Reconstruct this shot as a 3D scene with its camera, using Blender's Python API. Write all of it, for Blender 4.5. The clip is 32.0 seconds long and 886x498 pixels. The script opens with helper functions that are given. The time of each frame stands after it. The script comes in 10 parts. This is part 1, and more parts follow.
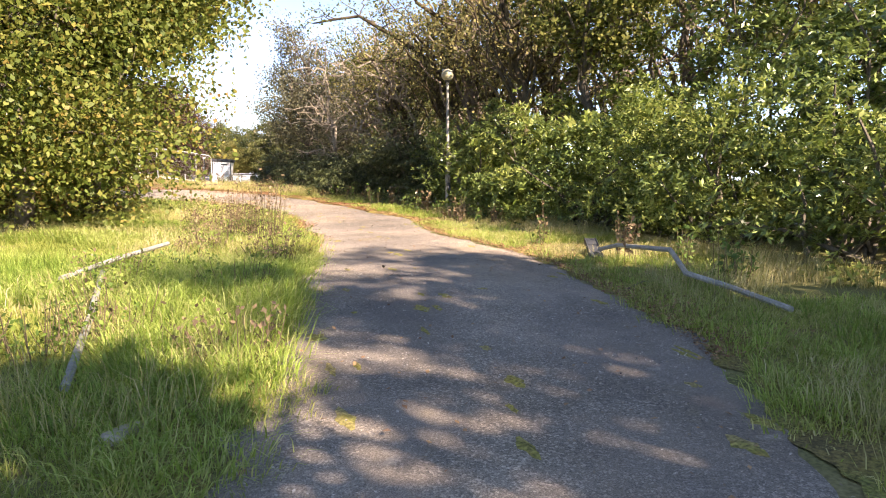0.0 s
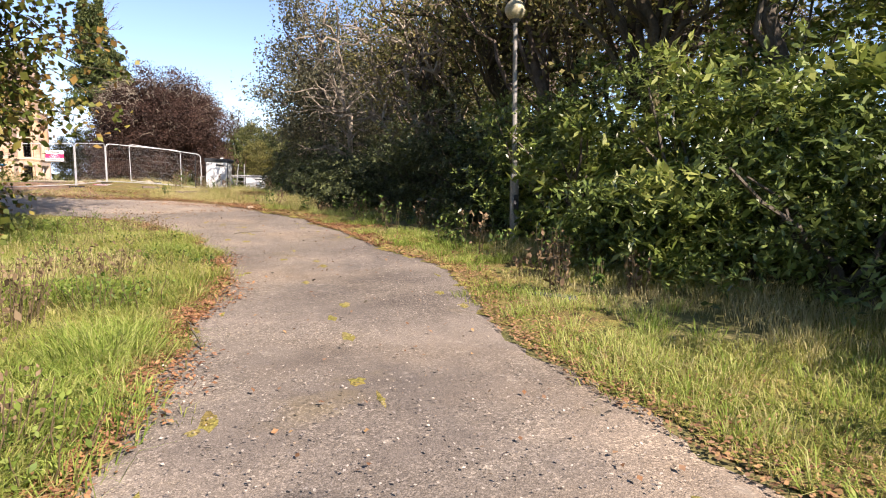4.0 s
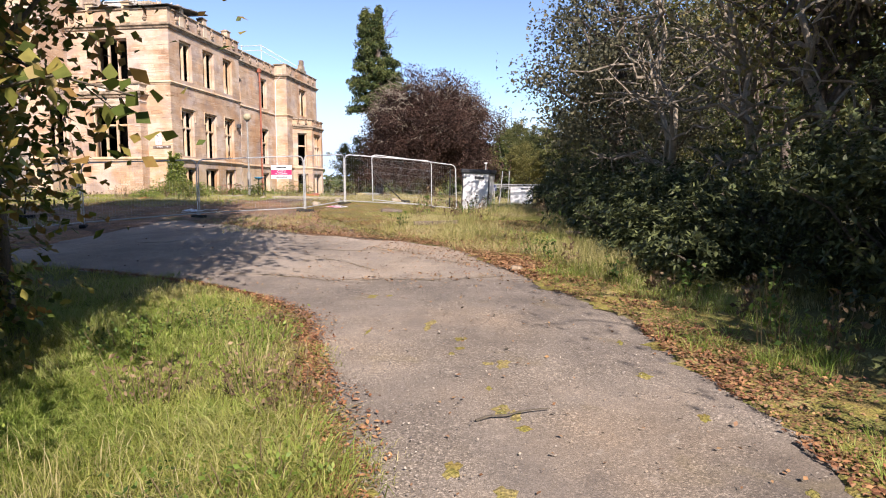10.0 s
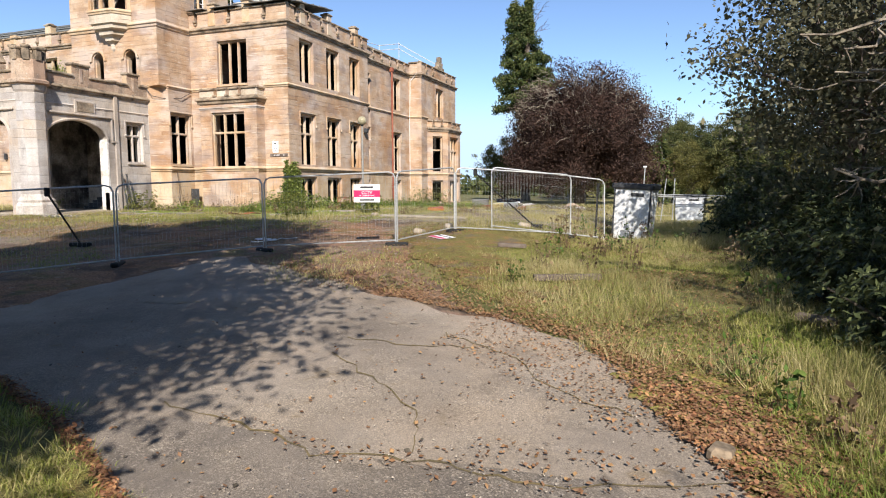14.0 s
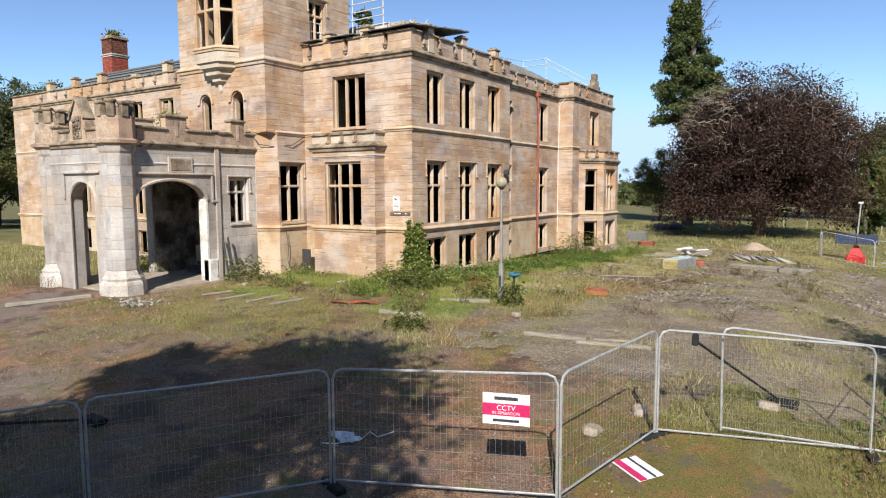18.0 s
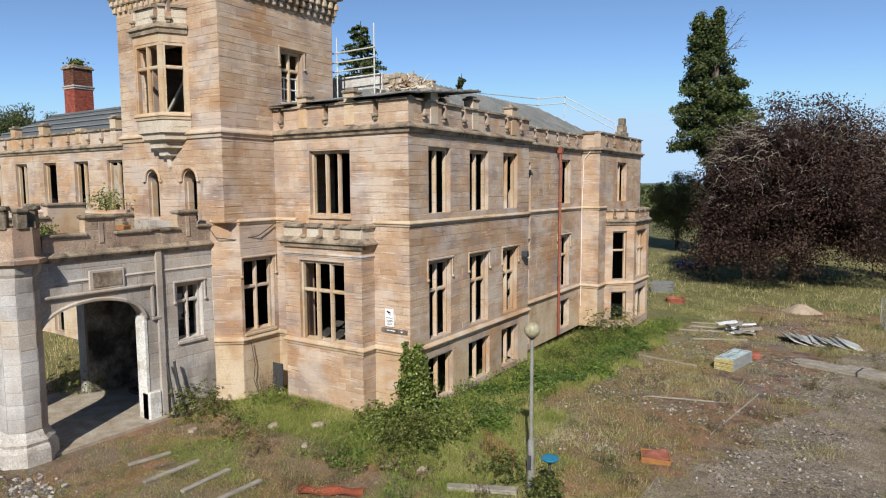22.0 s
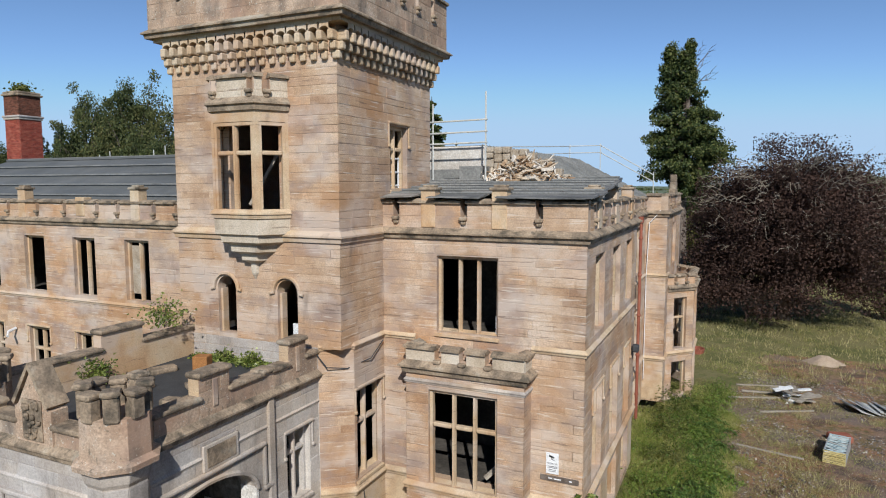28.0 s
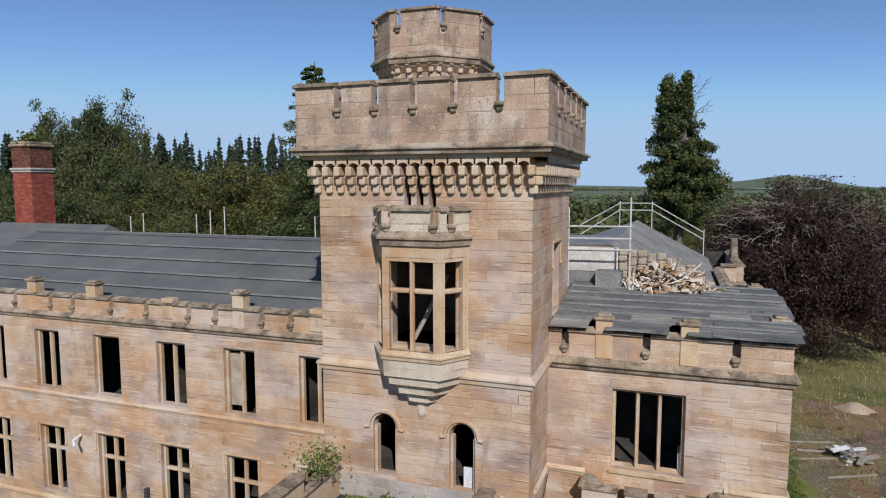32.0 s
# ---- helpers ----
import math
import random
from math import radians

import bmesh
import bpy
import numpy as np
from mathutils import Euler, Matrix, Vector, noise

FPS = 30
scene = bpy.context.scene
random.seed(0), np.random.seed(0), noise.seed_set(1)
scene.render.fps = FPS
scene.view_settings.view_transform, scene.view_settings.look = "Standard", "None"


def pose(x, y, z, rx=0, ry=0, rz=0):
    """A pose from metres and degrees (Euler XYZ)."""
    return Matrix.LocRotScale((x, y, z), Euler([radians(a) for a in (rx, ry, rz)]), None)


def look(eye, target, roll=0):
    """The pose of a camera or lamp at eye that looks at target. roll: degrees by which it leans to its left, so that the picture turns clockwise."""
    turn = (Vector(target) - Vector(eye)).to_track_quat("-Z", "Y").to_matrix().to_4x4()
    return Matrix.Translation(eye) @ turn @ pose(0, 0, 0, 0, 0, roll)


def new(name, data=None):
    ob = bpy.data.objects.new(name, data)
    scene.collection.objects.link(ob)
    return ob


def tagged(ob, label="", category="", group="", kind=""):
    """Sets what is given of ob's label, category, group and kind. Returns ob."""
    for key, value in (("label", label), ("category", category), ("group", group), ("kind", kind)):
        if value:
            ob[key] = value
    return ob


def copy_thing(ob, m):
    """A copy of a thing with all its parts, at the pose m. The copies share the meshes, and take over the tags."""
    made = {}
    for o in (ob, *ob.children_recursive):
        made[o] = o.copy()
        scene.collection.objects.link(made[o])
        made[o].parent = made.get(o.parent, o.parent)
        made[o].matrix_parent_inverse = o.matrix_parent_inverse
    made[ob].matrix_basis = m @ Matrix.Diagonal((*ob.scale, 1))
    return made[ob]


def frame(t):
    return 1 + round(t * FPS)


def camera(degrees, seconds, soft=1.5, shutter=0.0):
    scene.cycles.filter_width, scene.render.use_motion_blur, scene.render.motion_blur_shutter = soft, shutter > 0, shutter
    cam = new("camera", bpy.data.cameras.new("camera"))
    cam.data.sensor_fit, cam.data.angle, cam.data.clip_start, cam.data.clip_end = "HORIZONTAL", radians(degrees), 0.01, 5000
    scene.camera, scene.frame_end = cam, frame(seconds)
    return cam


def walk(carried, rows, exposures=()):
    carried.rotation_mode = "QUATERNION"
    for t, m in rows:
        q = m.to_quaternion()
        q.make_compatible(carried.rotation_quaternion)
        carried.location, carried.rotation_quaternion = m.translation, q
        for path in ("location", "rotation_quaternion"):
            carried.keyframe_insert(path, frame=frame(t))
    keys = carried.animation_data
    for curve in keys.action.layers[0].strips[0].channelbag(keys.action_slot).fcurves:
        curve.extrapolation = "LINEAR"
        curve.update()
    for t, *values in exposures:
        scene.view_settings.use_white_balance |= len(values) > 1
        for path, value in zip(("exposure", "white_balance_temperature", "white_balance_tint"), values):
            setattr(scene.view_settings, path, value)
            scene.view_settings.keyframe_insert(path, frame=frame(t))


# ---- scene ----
cam = camera(68.9, 32.0, soft=1.1)
METRES, EYE, TILT, LEAN, TURN = 62.0, 1.7, 0.0, 0.0, -18.8
ROWS = [
    (0.0, 0.0, 0.0, 0.0, -0.03, -5.6, 0.28),
    (0.5, -0.0006, 0.0207, 0.0006, -0.01, -5.61, 0.29),
    (1.0, -0.0011, 0.0418, 0.0009, -0.02, -5.61, 0.3),
    (1.5, -0.0022, 0.0626, 0.0011, -0.04, -5.6, 0.32),
    (2.0, -0.0031, 0.083, 0.0027, -0.04, -5.59, 0.3),
    (2.5, -0.004, 0.1024, 0.0036, -0.02, -5.59, 0.32),
    (4.5, -0.0102, 0.1656, 0.0051, 5.82, -5.51, 0.26),
    (5.0, -0.0129, 0.1784, 0.0056, 8.79, -5.51, 0.26),
    (5.5, -0.016, 0.1904, 0.0061, 11.68, -5.52, 0.29),
    (6.0, -0.0194, 0.2023, 0.0075, 13.86, -5.52, 0.31),
    (6.5, -0.0234, 0.2139, 0.0089, 15.95, -5.52, 0.34),
    (7.0, -0.0282, 0.2255, 0.0101, 18.74, -5.5, 0.36),
    (7.5, -0.0335, 0.2376, 0.0113, 20.05, -5.51, 0.34),
    (8.0, -0.0392, 0.2501, 0.0127, 22.29, -5.5, 0.36),
    (8.5, -0.0453, 0.2629, 0.0143, 23.48, -5.48, 0.34),
    (9.0, -0.0513, 0.2756, 0.0157, 24.76, -5.48, 0.31),
    (9.5, -0.0574, 0.2889, 0.017, 25.43, -5.47, 0.3),
    (10.0, -0.0636, 0.3017, 0.0184, 26.16, -5.48, 0.3),
    (10.5, -0.0697, 0.3141, 0.0198, 26.32, -5.48, 0.28),
    (11.0, -0.075, 0.3263, 0.0213, 26.66, -5.48, 0.22),
    (11.5, -0.0794, 0.3384, 0.0226, 27.35, -5.48, 0.18),
    (12.0, -0.0833, 0.3501, 0.0241, 28.69, -5.47, 0.19),
    (12.5, -0.0873, 0.3613, 0.0254, 30.79, -5.48, 0.21),
    (13.0, -0.0918, 0.3722, 0.0266, 33.71, -5.46, 0.16),
    (13.5, -0.0969, 0.3829, 0.0281, 36.46, -5.45, 0.2),
    (14.0, -0.1035, 0.3943, 0.0295, 39.54, -5.47, 0.23),
    (14.5, -0.1125, 0.407, 0.0313, 42.83, -5.48, 0.27),
    (15.0, -0.1237, 0.4202, 0.0354, 46.61, -5.49, 0.31),
    (15.5, -0.1363, 0.4326, 0.0405, 50.81, -5.5, 0.27),
    (17.5, -0.1841, 0.4728, 0.0705, 51.77, -5.5, 0.26),
    (18.0, -0.1952, 0.4817, 0.0784, 51.78, -5.51, 0.24),
    (18.5, -0.207, 0.4906, 0.086, 51.78, -5.5, 0.25),
    (19.0, -0.221, 0.501, 0.0941, 51.77, -5.53, 0.26),
    (19.5, -0.2362, 0.5126, 0.1022, 51.78, -5.55, 0.28),
    (20.0, -0.2525, 0.5246, 0.11, 51.77, -5.54, 0.26),
    (20.5, -0.2676, 0.5359, 0.1184, 51.78, -5.54, 0.26),
    (21.0, -0.2742, 0.5407, 0.1259, 51.79, -5.54, 0.24),
    (21.5, -0.2784, 0.5437, 0.1337, 51.79, -5.54, 0.26),
    (22.0, -0.284, 0.5476, 0.1416, 51.8, -5.55, 0.28),
    (22.5, -0.2911, 0.5527, 0.1495, 51.65, -5.57, 0.31),
    (23.0, -0.2997, 0.5585, 0.1571, 51.48, -5.52, 0.3),
    (23.5, -0.3088, 0.564, 0.1647, 51.49, -5.52, 0.31),
    (24.0, -0.3174, 0.5684, 0.1722, 51.52, -5.5, 0.28),
    (24.5, -0.3273, 0.5692, 0.1789, 51.53, -5.5, 0.29),
    (25.0, -0.3387, 0.5657, 0.184, 51.53, -5.48, 0.3),
    (25.5, -0.3513, 0.5589, 0.1882, 51.16, -5.47, 0.29),
    (26.0, -0.3654, 0.5488, 0.19, 51.03, -5.46, 0.3),
    (26.5, -0.3806, 0.5368, 0.1922, 50.89, -5.48, 0.26),
    (28.5, -0.4409, 0.4863, 0.2028, 41.85, -5.57, 0.02),
    (29.0, -0.4565, 0.4751, 0.2103, 41.68, -5.58, 0.02),
    (29.5, -0.4719, 0.4675, 0.2186, 41.7, -5.58, 0.02),
    (30.0, -0.486, 0.4624, 0.227, 41.61, -5.63, 0.02),
    (30.5, -0.4979, 0.4589, 0.2351, 39.81, -5.63, 0.01),
    (31.0, -0.5085, 0.4557, 0.2431, 38.73, -5.64, 0.01),
    (31.5, -0.519, 0.4516, 0.2514, 38.67, -5.67, 0.02),
    (32.0, -0.5272, 0.4476, 0.2595, 38.56, -5.68, 0.02),
]
walk(cam, [(t, pose(0, 0, EYE, TILT, LEAN, TURN) @ pose(METRES * x, METRES * y, METRES * z, 90 + pitch, roll, yaw)) for t, x, y, z, yaw, pitch, roll in ROWS],
     exposures=[(0.0, 2.05, 8000, 22), (2.5, 1.55, 7500, 20), (5.0, 1.14, 7050, 21), (9.0, 1.0, 6850, 21), (13.0, 0.71, 6650, 13), (17.5, 0.48, 6500, 10),
                (21.0, 0.22, 6350, 8), (25.0, 0.02, 6200, 8), (29.0, -0.1, 6100, 9), (32.0, -0.22, 6050, 12)])

# ---- world and sun ----
SUN_AZ, SUN_EL = 27.0, 36.5          # degrees east of the -y axis, and above the horizon
world = bpy.data.worlds.new("sky")
scene.world = world
world.use_nodes = True
_n = world.node_tree.nodes
_sky = _n.new("ShaderNodeTexSky")
_sky.sky_type = "NISHITA"
_sky.sun_disc = False
_sky.sun_elevation = radians(SUN_EL)
_sky.sun_rotation = radians(180 - SUN_AZ)
_sky.altitude = 4000
_sky.air_density, _sky.dust_density, _sky.ozone_density = 0.7, 0.0, 0.15
_n["Background"].inputs["Strength"].default_value = 0.14
# a clear northern sky: the haze towards the horizon stays pale blue
_part, _join = _n.new("ShaderNodeSeparateColor"), _n.new("ShaderNodeCombineColor")
world.node_tree.links.new(_sky.outputs["Color"], _part.inputs["Color"])
for _i, (_gain, _cap) in enumerate(((1.02, 3.35), (1.12, 4.6), (1.14, 6.1))):
    _g, _c = _n.new("ShaderNodeMath"), _n.new("ShaderNodeMath")
    _g.operation, _c.operation = "MULTIPLY", "SMOOTH_MIN"
    _g.inputs[1].default_value, _c.inputs[1].default_value, _c.inputs[2].default_value = _gain, _cap, 1.2
    world.node_tree.links.new(_part.outputs[_i], _g.inputs[0])
    world.node_tree.links.new(_g.outputs[0], _c.inputs[0])
    world.node_tree.links.new(_c.outputs[0], _join.inputs[_i])
world.node_tree.links.new(_join.outputs[0], _n["Background"].inputs["Color"])
_sun = bpy.data.lights.new("sun", "SUN")
_sun.energy, _sun.angle, _sun.color = 5.0, radians(0.53), (1.0, 0.945, 0.87)
_so = new("sun", _sun)
_a, _e = radians(SUN_AZ), radians(SUN_EL)
_so.matrix_world = look((math.sin(_a) * math.cos(_e) * 90, -math.cos(_a) * math.cos(_e) * 90, math.sin(_e) * 90), (0, 0, 0))


# ---- materials ----
def material(name, colours, scale=3.0, fine=40.0, rough=0.85, bump=0.3, bump_dist=0.01, island=0.0, per_object=0.0, metal=0.0,
             stretch=(1, 1, 1), fine_mix=0.25, translucent=0.0, spec=0.3, stops=None, tint=None, tint_scale=0.25, streak=0.0, stains=(), speckle=None, kinds=None):
    """Procedural surface: colours spread by a large noise, broken by a fine one, varied per piece."""
    m = bpy.data.materials.new(name)
    m.use_nodes = True
    nt = m.node_tree
    N, Lk = nt.nodes, nt.links
    bsdf = N["Principled BSDF"]
    geo = N.new("ShaderNodeNewGeometry")
    mp = N.new("ShaderNodeMapping")
    mp.inputs["Scale"].default_value = stretch
    Lk.new(geo.outputs["Position"], mp.inputs["Vector"])
    big = N.new("ShaderNodeTexNoise")
    big.inputs["Scale"].default_value, big.inputs["Detail"].default_value, big.inputs["Roughness"].default_value = scale, 6, 0.65
    Lk.new(mp.outputs["Vector"], big.inputs["Vector"])
    sm = N.new("ShaderNodeTexNoise")
    sm.inputs["Scale"].default_value, sm.inputs["Detail"].default_value = fine, 4
    Lk.new(geo.outputs["Position"], sm.inputs["Vector"])
    ramp = N.new("ShaderNodeValToRGB")
    cr = ramp.color_ramp
    k = len(colours)
    stops = stops or [0.28 + 0.44 * i / max(1, k - 1) for i in range(k)]
    while len(cr.elements) < k:
        cr.elements.new(0.5)
    for el, p, c in zip(cr.elements, stops, colours):
        el.position, el.color = p, (*c, 1)
    fac = big.outputs["Fac"]
    amount = max(island, per_object)
    if amount > 0:
        rnd = geo.outputs["Random Per Island"] if island > 0 else N.new("ShaderNodeObjectInfo").outputs["Random"]
        off = N.new("ShaderNodeMath")
        off.operation = "MULTIPLY_ADD"
        off.inputs[1].default_value, off.inputs[2].default_value = amount, -amount / 2
        Lk.new(rnd, off.inputs[0])
        add = N.new("ShaderNodeMath")
        add.operation = "ADD"
        Lk.new(fac, add.inputs[0])
        Lk.new(off.outputs[0], add.inputs[1])
        fac = add.outputs[0]
    Lk.new(fac, ramp.inputs["Fac"])
    mr = N.new("ShaderNodeMapRange")
    mr.inputs["From Min"].default_value, mr.inputs["From Max"].default_value = 0.3, 0.7
    mr.inputs["To Min"].default_value, mr.inputs["To Max"].default_value = 1 - fine_mix, 1 + fine_mix
    Lk.new(sm.outputs["Fac"], mr.inputs["Value"])
    mul = N.new("ShaderNodeMix")
    mul.data_type, mul.blend_type = "RGBA", "MULTIPLY"
    mul.inputs["Factor"].default_value = 1.0
    Lk.new(ramp.outputs["Color"], mul.inputs["A"])
    Lk.new(mr.outputs["Result"], mul.inputs["B"])
    col = mul.outputs["Result"]
    if streak > 0:
        sp_ = N.new("ShaderNodeMapping")
        sp_.inputs["Scale"].default_value = (0.9, 0.9, 13.0)
        Lk.new(geo.outputs["Position"], sp_.inputs["Vector"])
        sn = N.new("ShaderNodeTexNoise")
        sn.inputs["Scale"].default_value, sn.inputs["Detail"].default_value, sn.inputs["Roughness"].default_value = 1.0, 5, 0.7
        Lk.new(sp_.outputs["Vector"], sn.inputs["Vector"])
        sr_ = N.new("ShaderNodeMapRange")
        sr_.inputs["From Min"].default_value, sr_.inputs["From Max"].default_value = 0.32, 0.68
        sr_.inputs["To Min"].default_value, sr_.inputs["To Max"].default_value = 1 - streak, 1 + streak
        Lk.new(sn.outputs["Fac"], sr_.inputs["Value"])
        sx = N.new("ShaderNodeMix")
        sx.data_type, sx.blend_type = "RGBA", "MULTIPLY"
        sx.inputs["Factor"].default_value = 1.0
        Lk.new(col, sx.inputs["A"])
        Lk.new(sr_.outputs["Result"], sx.inputs["B"])
        col = sx.outputs["Result"]
    if tint:
        wide = N.new("ShaderNodeTexNoise")
        wide.inputs["Scale"].default_value, wide.inputs["Detail"].default_value, wide.inputs["Roughness"].default_value = tint_scale, 5, 0.6
        Lk.new(mp.outputs["Vector"], wide.inputs["Vector"])
        tr_ = N.new("ShaderNodeValToRGB")
        while len(tr_.color_ramp.elements) < len(tint):
            tr_.color_ramp.elements.new(0.5)
        for i_, (el, c) in enumerate(zip(tr_.color_ramp.elements, tint)):
            el.position, el.color = 0.3 + 0.4 * i_ / (len(tint) - 1), (*c, 1)
        Lk.new(wide.outputs["Fac"], tr_.inputs["Fac"])
        tm = N.new("ShaderNodeMix")
        tm.data_type, tm.blend_type = "RGBA", "MULTIPLY"
        tm.inputs["Factor"].default_value = 1.0
        Lk.new(col, tm.inputs["A"])
        Lk.new(tr_.outputs["Color"], tm.inputs["B"])
        col = tm.outputs["Result"]
    for s_scale, s_stretch, lo, hi, s_col, s_amt in stains:
        sm_ = N.new("ShaderNodeMapping")
        sm_.inputs["Scale"].default_value = s_stretch
        sm_.inputs["Location"].default_value = (s_scale * 13.7, lo * 31.0, s_amt * 17.0)
        Lk.new(geo.outputs["Position"], sm_.inputs["Vector"])
        st_ = N.new("ShaderNodeTexNoise")
        st_.inputs["Scale"].default_value, st_.inputs["Detail"].default_value, st_.inputs["Roughness"].default_value = s_scale, 5, 0.58
        Lk.new(sm_.outputs["Vector"], st_.inputs["Vector"])
        sg = N.new("ShaderNodeMapRange")
        sg.inputs["From Min"].default_value, sg.inputs["From Max"].default_value, sg.inputs["To Max"].default_value = lo, hi, s_amt
        Lk.new(st_.outputs["Fac"], sg.inputs["Value"])
        sx_ = N.new("ShaderNodeMix")
        sx_.data_type = "RGBA"
        Lk.new(sg.outputs["Result"], sx_.inputs["Factor"])
        Lk.new(col, sx_.inputs["A"])
        sx_.inputs["B"].default_value = (*s_col, 1)
        col = sx_.outputs["Result"]
    if kinds:
        # every stone has a hue of its own, stronger in some stretches of the wall than in others
        rnd_ = geo.outputs["Random Per Island"] if island > 0 else N.new("ShaderNodeObjectInfo").outputs["Random"]
        fr = N.new("ShaderNodeMath")
        fr.operation = "MULTIPLY"
        fr.inputs[1].default_value = 37.7
        Lk.new(rnd_, fr.inputs[0])
        fq = N.new("ShaderNodeMath")
        fq.operation = "FRACT"
        Lk.new(fr.outputs[0], fq.inputs[0])
        kr = N.new("ShaderNodeValToRGB")
        kr.color_ramp.interpolation = "CONSTANT"
        while len(kr.color_ramp.elements) < len(kinds):
            kr.color_ramp.elements.new(0.5)
        for i_, (el, c) in enumerate(zip(kr.color_ramp.elements, kinds)):
            el.position, el.color = i_ / len(kinds), (*c, 1)
        Lk.new(fq.outputs[0], kr.inputs["Fac"])
        kn = N.new("ShaderNodeTexNoise")
        kn.inputs["Scale"].default_value, kn.inputs["Detail"].default_value = 0.33, 3
        Lk.new(geo.outputs["Position"], kn.inputs["Vector"])
        kg = N.new("ShaderNodeMapRange")
        kg.inputs["From Min"].default_value, kg.inputs["From Max"].default_value, kg.inputs["To Min"].default_value = 0.42, 0.64, 0.08
        Lk.new(kn.outputs["Fac"], kg.inputs["Value"])
        km = N.new("ShaderNodeMix")
        km.data_type, km.blend_type = "RGBA", "MULTIPLY"
        Lk.new(kg.outputs["Result"], km.inputs["Factor"])
        Lk.new(col, km.inputs["A"])
        Lk.new(kr.outputs["Color"], km.inputs["B"])
        col = km.outputs["Result"]
    if speckle:
        # aggregate: chips of stone, lighter and darker than the binder
        s_size, s_low, s_high, s_mask = speckle
        vo = N.new("ShaderNodeTexVoronoi")
        vo.inputs["Scale"].default_value = s_size
        Lk.new(geo.outputs["Position"], vo.inputs["Vector"])
        vr = N.new("ShaderNodeValToRGB")
        vr.color_ramp.elements.new(0.5)
        vr.color_ramp.elements.new(0.8)
        for el, p, v in zip(vr.color_ramp.elements, (0.0, 0.3, 0.68, 1.0), (s_low, 0.9, 1.0, s_high)):
            el.position, el.color = p, (v, v, v * 0.98, 1)
        vs_ = N.new("ShaderNodeSeparateColor")
        Lk.new(vo.outputs["Color"], vs_.inputs["Color"])
        Lk.new(vs_.outputs[0], vr.inputs["Fac"])
        vn = N.new("ShaderNodeTexNoise")
        vn.inputs["Scale"].default_value, vn.inputs["Detail"].default_value = s_mask, 4
        Lk.new(geo.outputs["Position"], vn.inputs["Vector"])
        vg = N.new("ShaderNodeMapRange")
        vg.inputs["From Min"].default_value, vg.inputs["From Max"].default_value, vg.inputs["To Min"].default_value = 0.38, 0.58, 0.25
        Lk.new(vn.outputs["Fac"], vg.inputs["Value"])
        vm = N.new("ShaderNodeMix")
        vm.data_type, vm.blend_type = "RGBA", "MULTIPLY"
        Lk.new(vg.outputs["Result"], vm.inputs["Factor"])
        Lk.new(col, vm.inputs["A"])
        Lk.new(vr.outputs["Color"], vm.inputs["B"])
        col = vm.outputs["Result"]
    Lk.new(col, bsdf.inputs["Base Color"])
    bsdf.inputs["Roughness"].default_value, bsdf.inputs["Metallic"].default_value = rough, metal
    bsdf.inputs["Specular IOR Level"].default_value = spec
    if bump > 0:
        bp = N.new("ShaderNodeBump")
        bp.inputs["Strength"].default_value, bp.inputs["Distance"].default_value = bump, bump_dist
        Lk.new(sm.outputs["Fac"], bp.inputs["Height"])
        Lk.new(bp.outputs["Normal"], bsdf.inputs["Normal"])
    if translucent > 0:
        tr = N.new("ShaderNodeBsdfTranslucent")
        Lk.new(col, tr.inputs["Color"])
        mx = N.new("ShaderNodeMixShader")
        mx.inputs["Fac"].default_value = translucent
        Lk.new(bsdf.outputs[0], mx.inputs[1])
        Lk.new(tr.outputs[0], mx.inputs[2])
        Lk.new(mx.outputs[0], N["Material Output"].inputs["Surface"])
    return m


STONE_C = [(0.30, 0.19, 0.118), (0.425, 0.292, 0.19), (0.49, 0.36, 0.255), (0.555, 0.445, 0.35)]
STONE_T = [(1.0, 0.84, 0.67), (1.08, 0.98, 0.88), (1.02, 1.02, 1.0), (1.06, 1.08, 1.1), (0.98, 0.95, 0.90), (0.72, 0.71, 0.72)]
M = {}
STAINS = [(0.4, (1, 1, 0.9), 0.50, 0.64, (0.41, 0.23, 0.112), 0.58), (0.55, (1, 1, 1.5), 0.50, 0.64, (0.275, 0.22, 0.20), 0.65), (0.5, (1, 1, 1.6), 0.49, 0.62, (0.56, 0.475, 0.405), 0.56),
          (1.5, (1, 1, 0.4), 0.63, 0.74, (0.15, 0.115, 0.09), 0.5)]
# thin bedding ledges worn dark or scoured pale
LEDGES = [(0.9, (1, 1, 20), 0.625, 0.67, (0.13, 0.09, 0.068), 0.6), (1.05, (1, 1, 15), 0.61, 0.66, (0.64, 0.565, 0.475), 0.6)]
KINDS = [(1, 1, 1), (0.95, 0.91, 0.91), (1.05, 1.04, 1.01), (0.87, 0.83, 0.82), (1.03, 0.95, 0.87), (0.97, 0.98, 1.0), (1.08, 1.07, 1.06), (0.93, 0.88, 0.83), (1.02, 1.01, 0.99)]
M["stone"] = material("sandstone", STONE_C, 0.55, 30, 0.9, 0.35, 0.012, island=0.17, stretch=(1, 1, 0.7), fine_mix=0.2, tint=STONE_T, streak=0.1, stains=STAINS + LEDGES, kinds=KINDS)
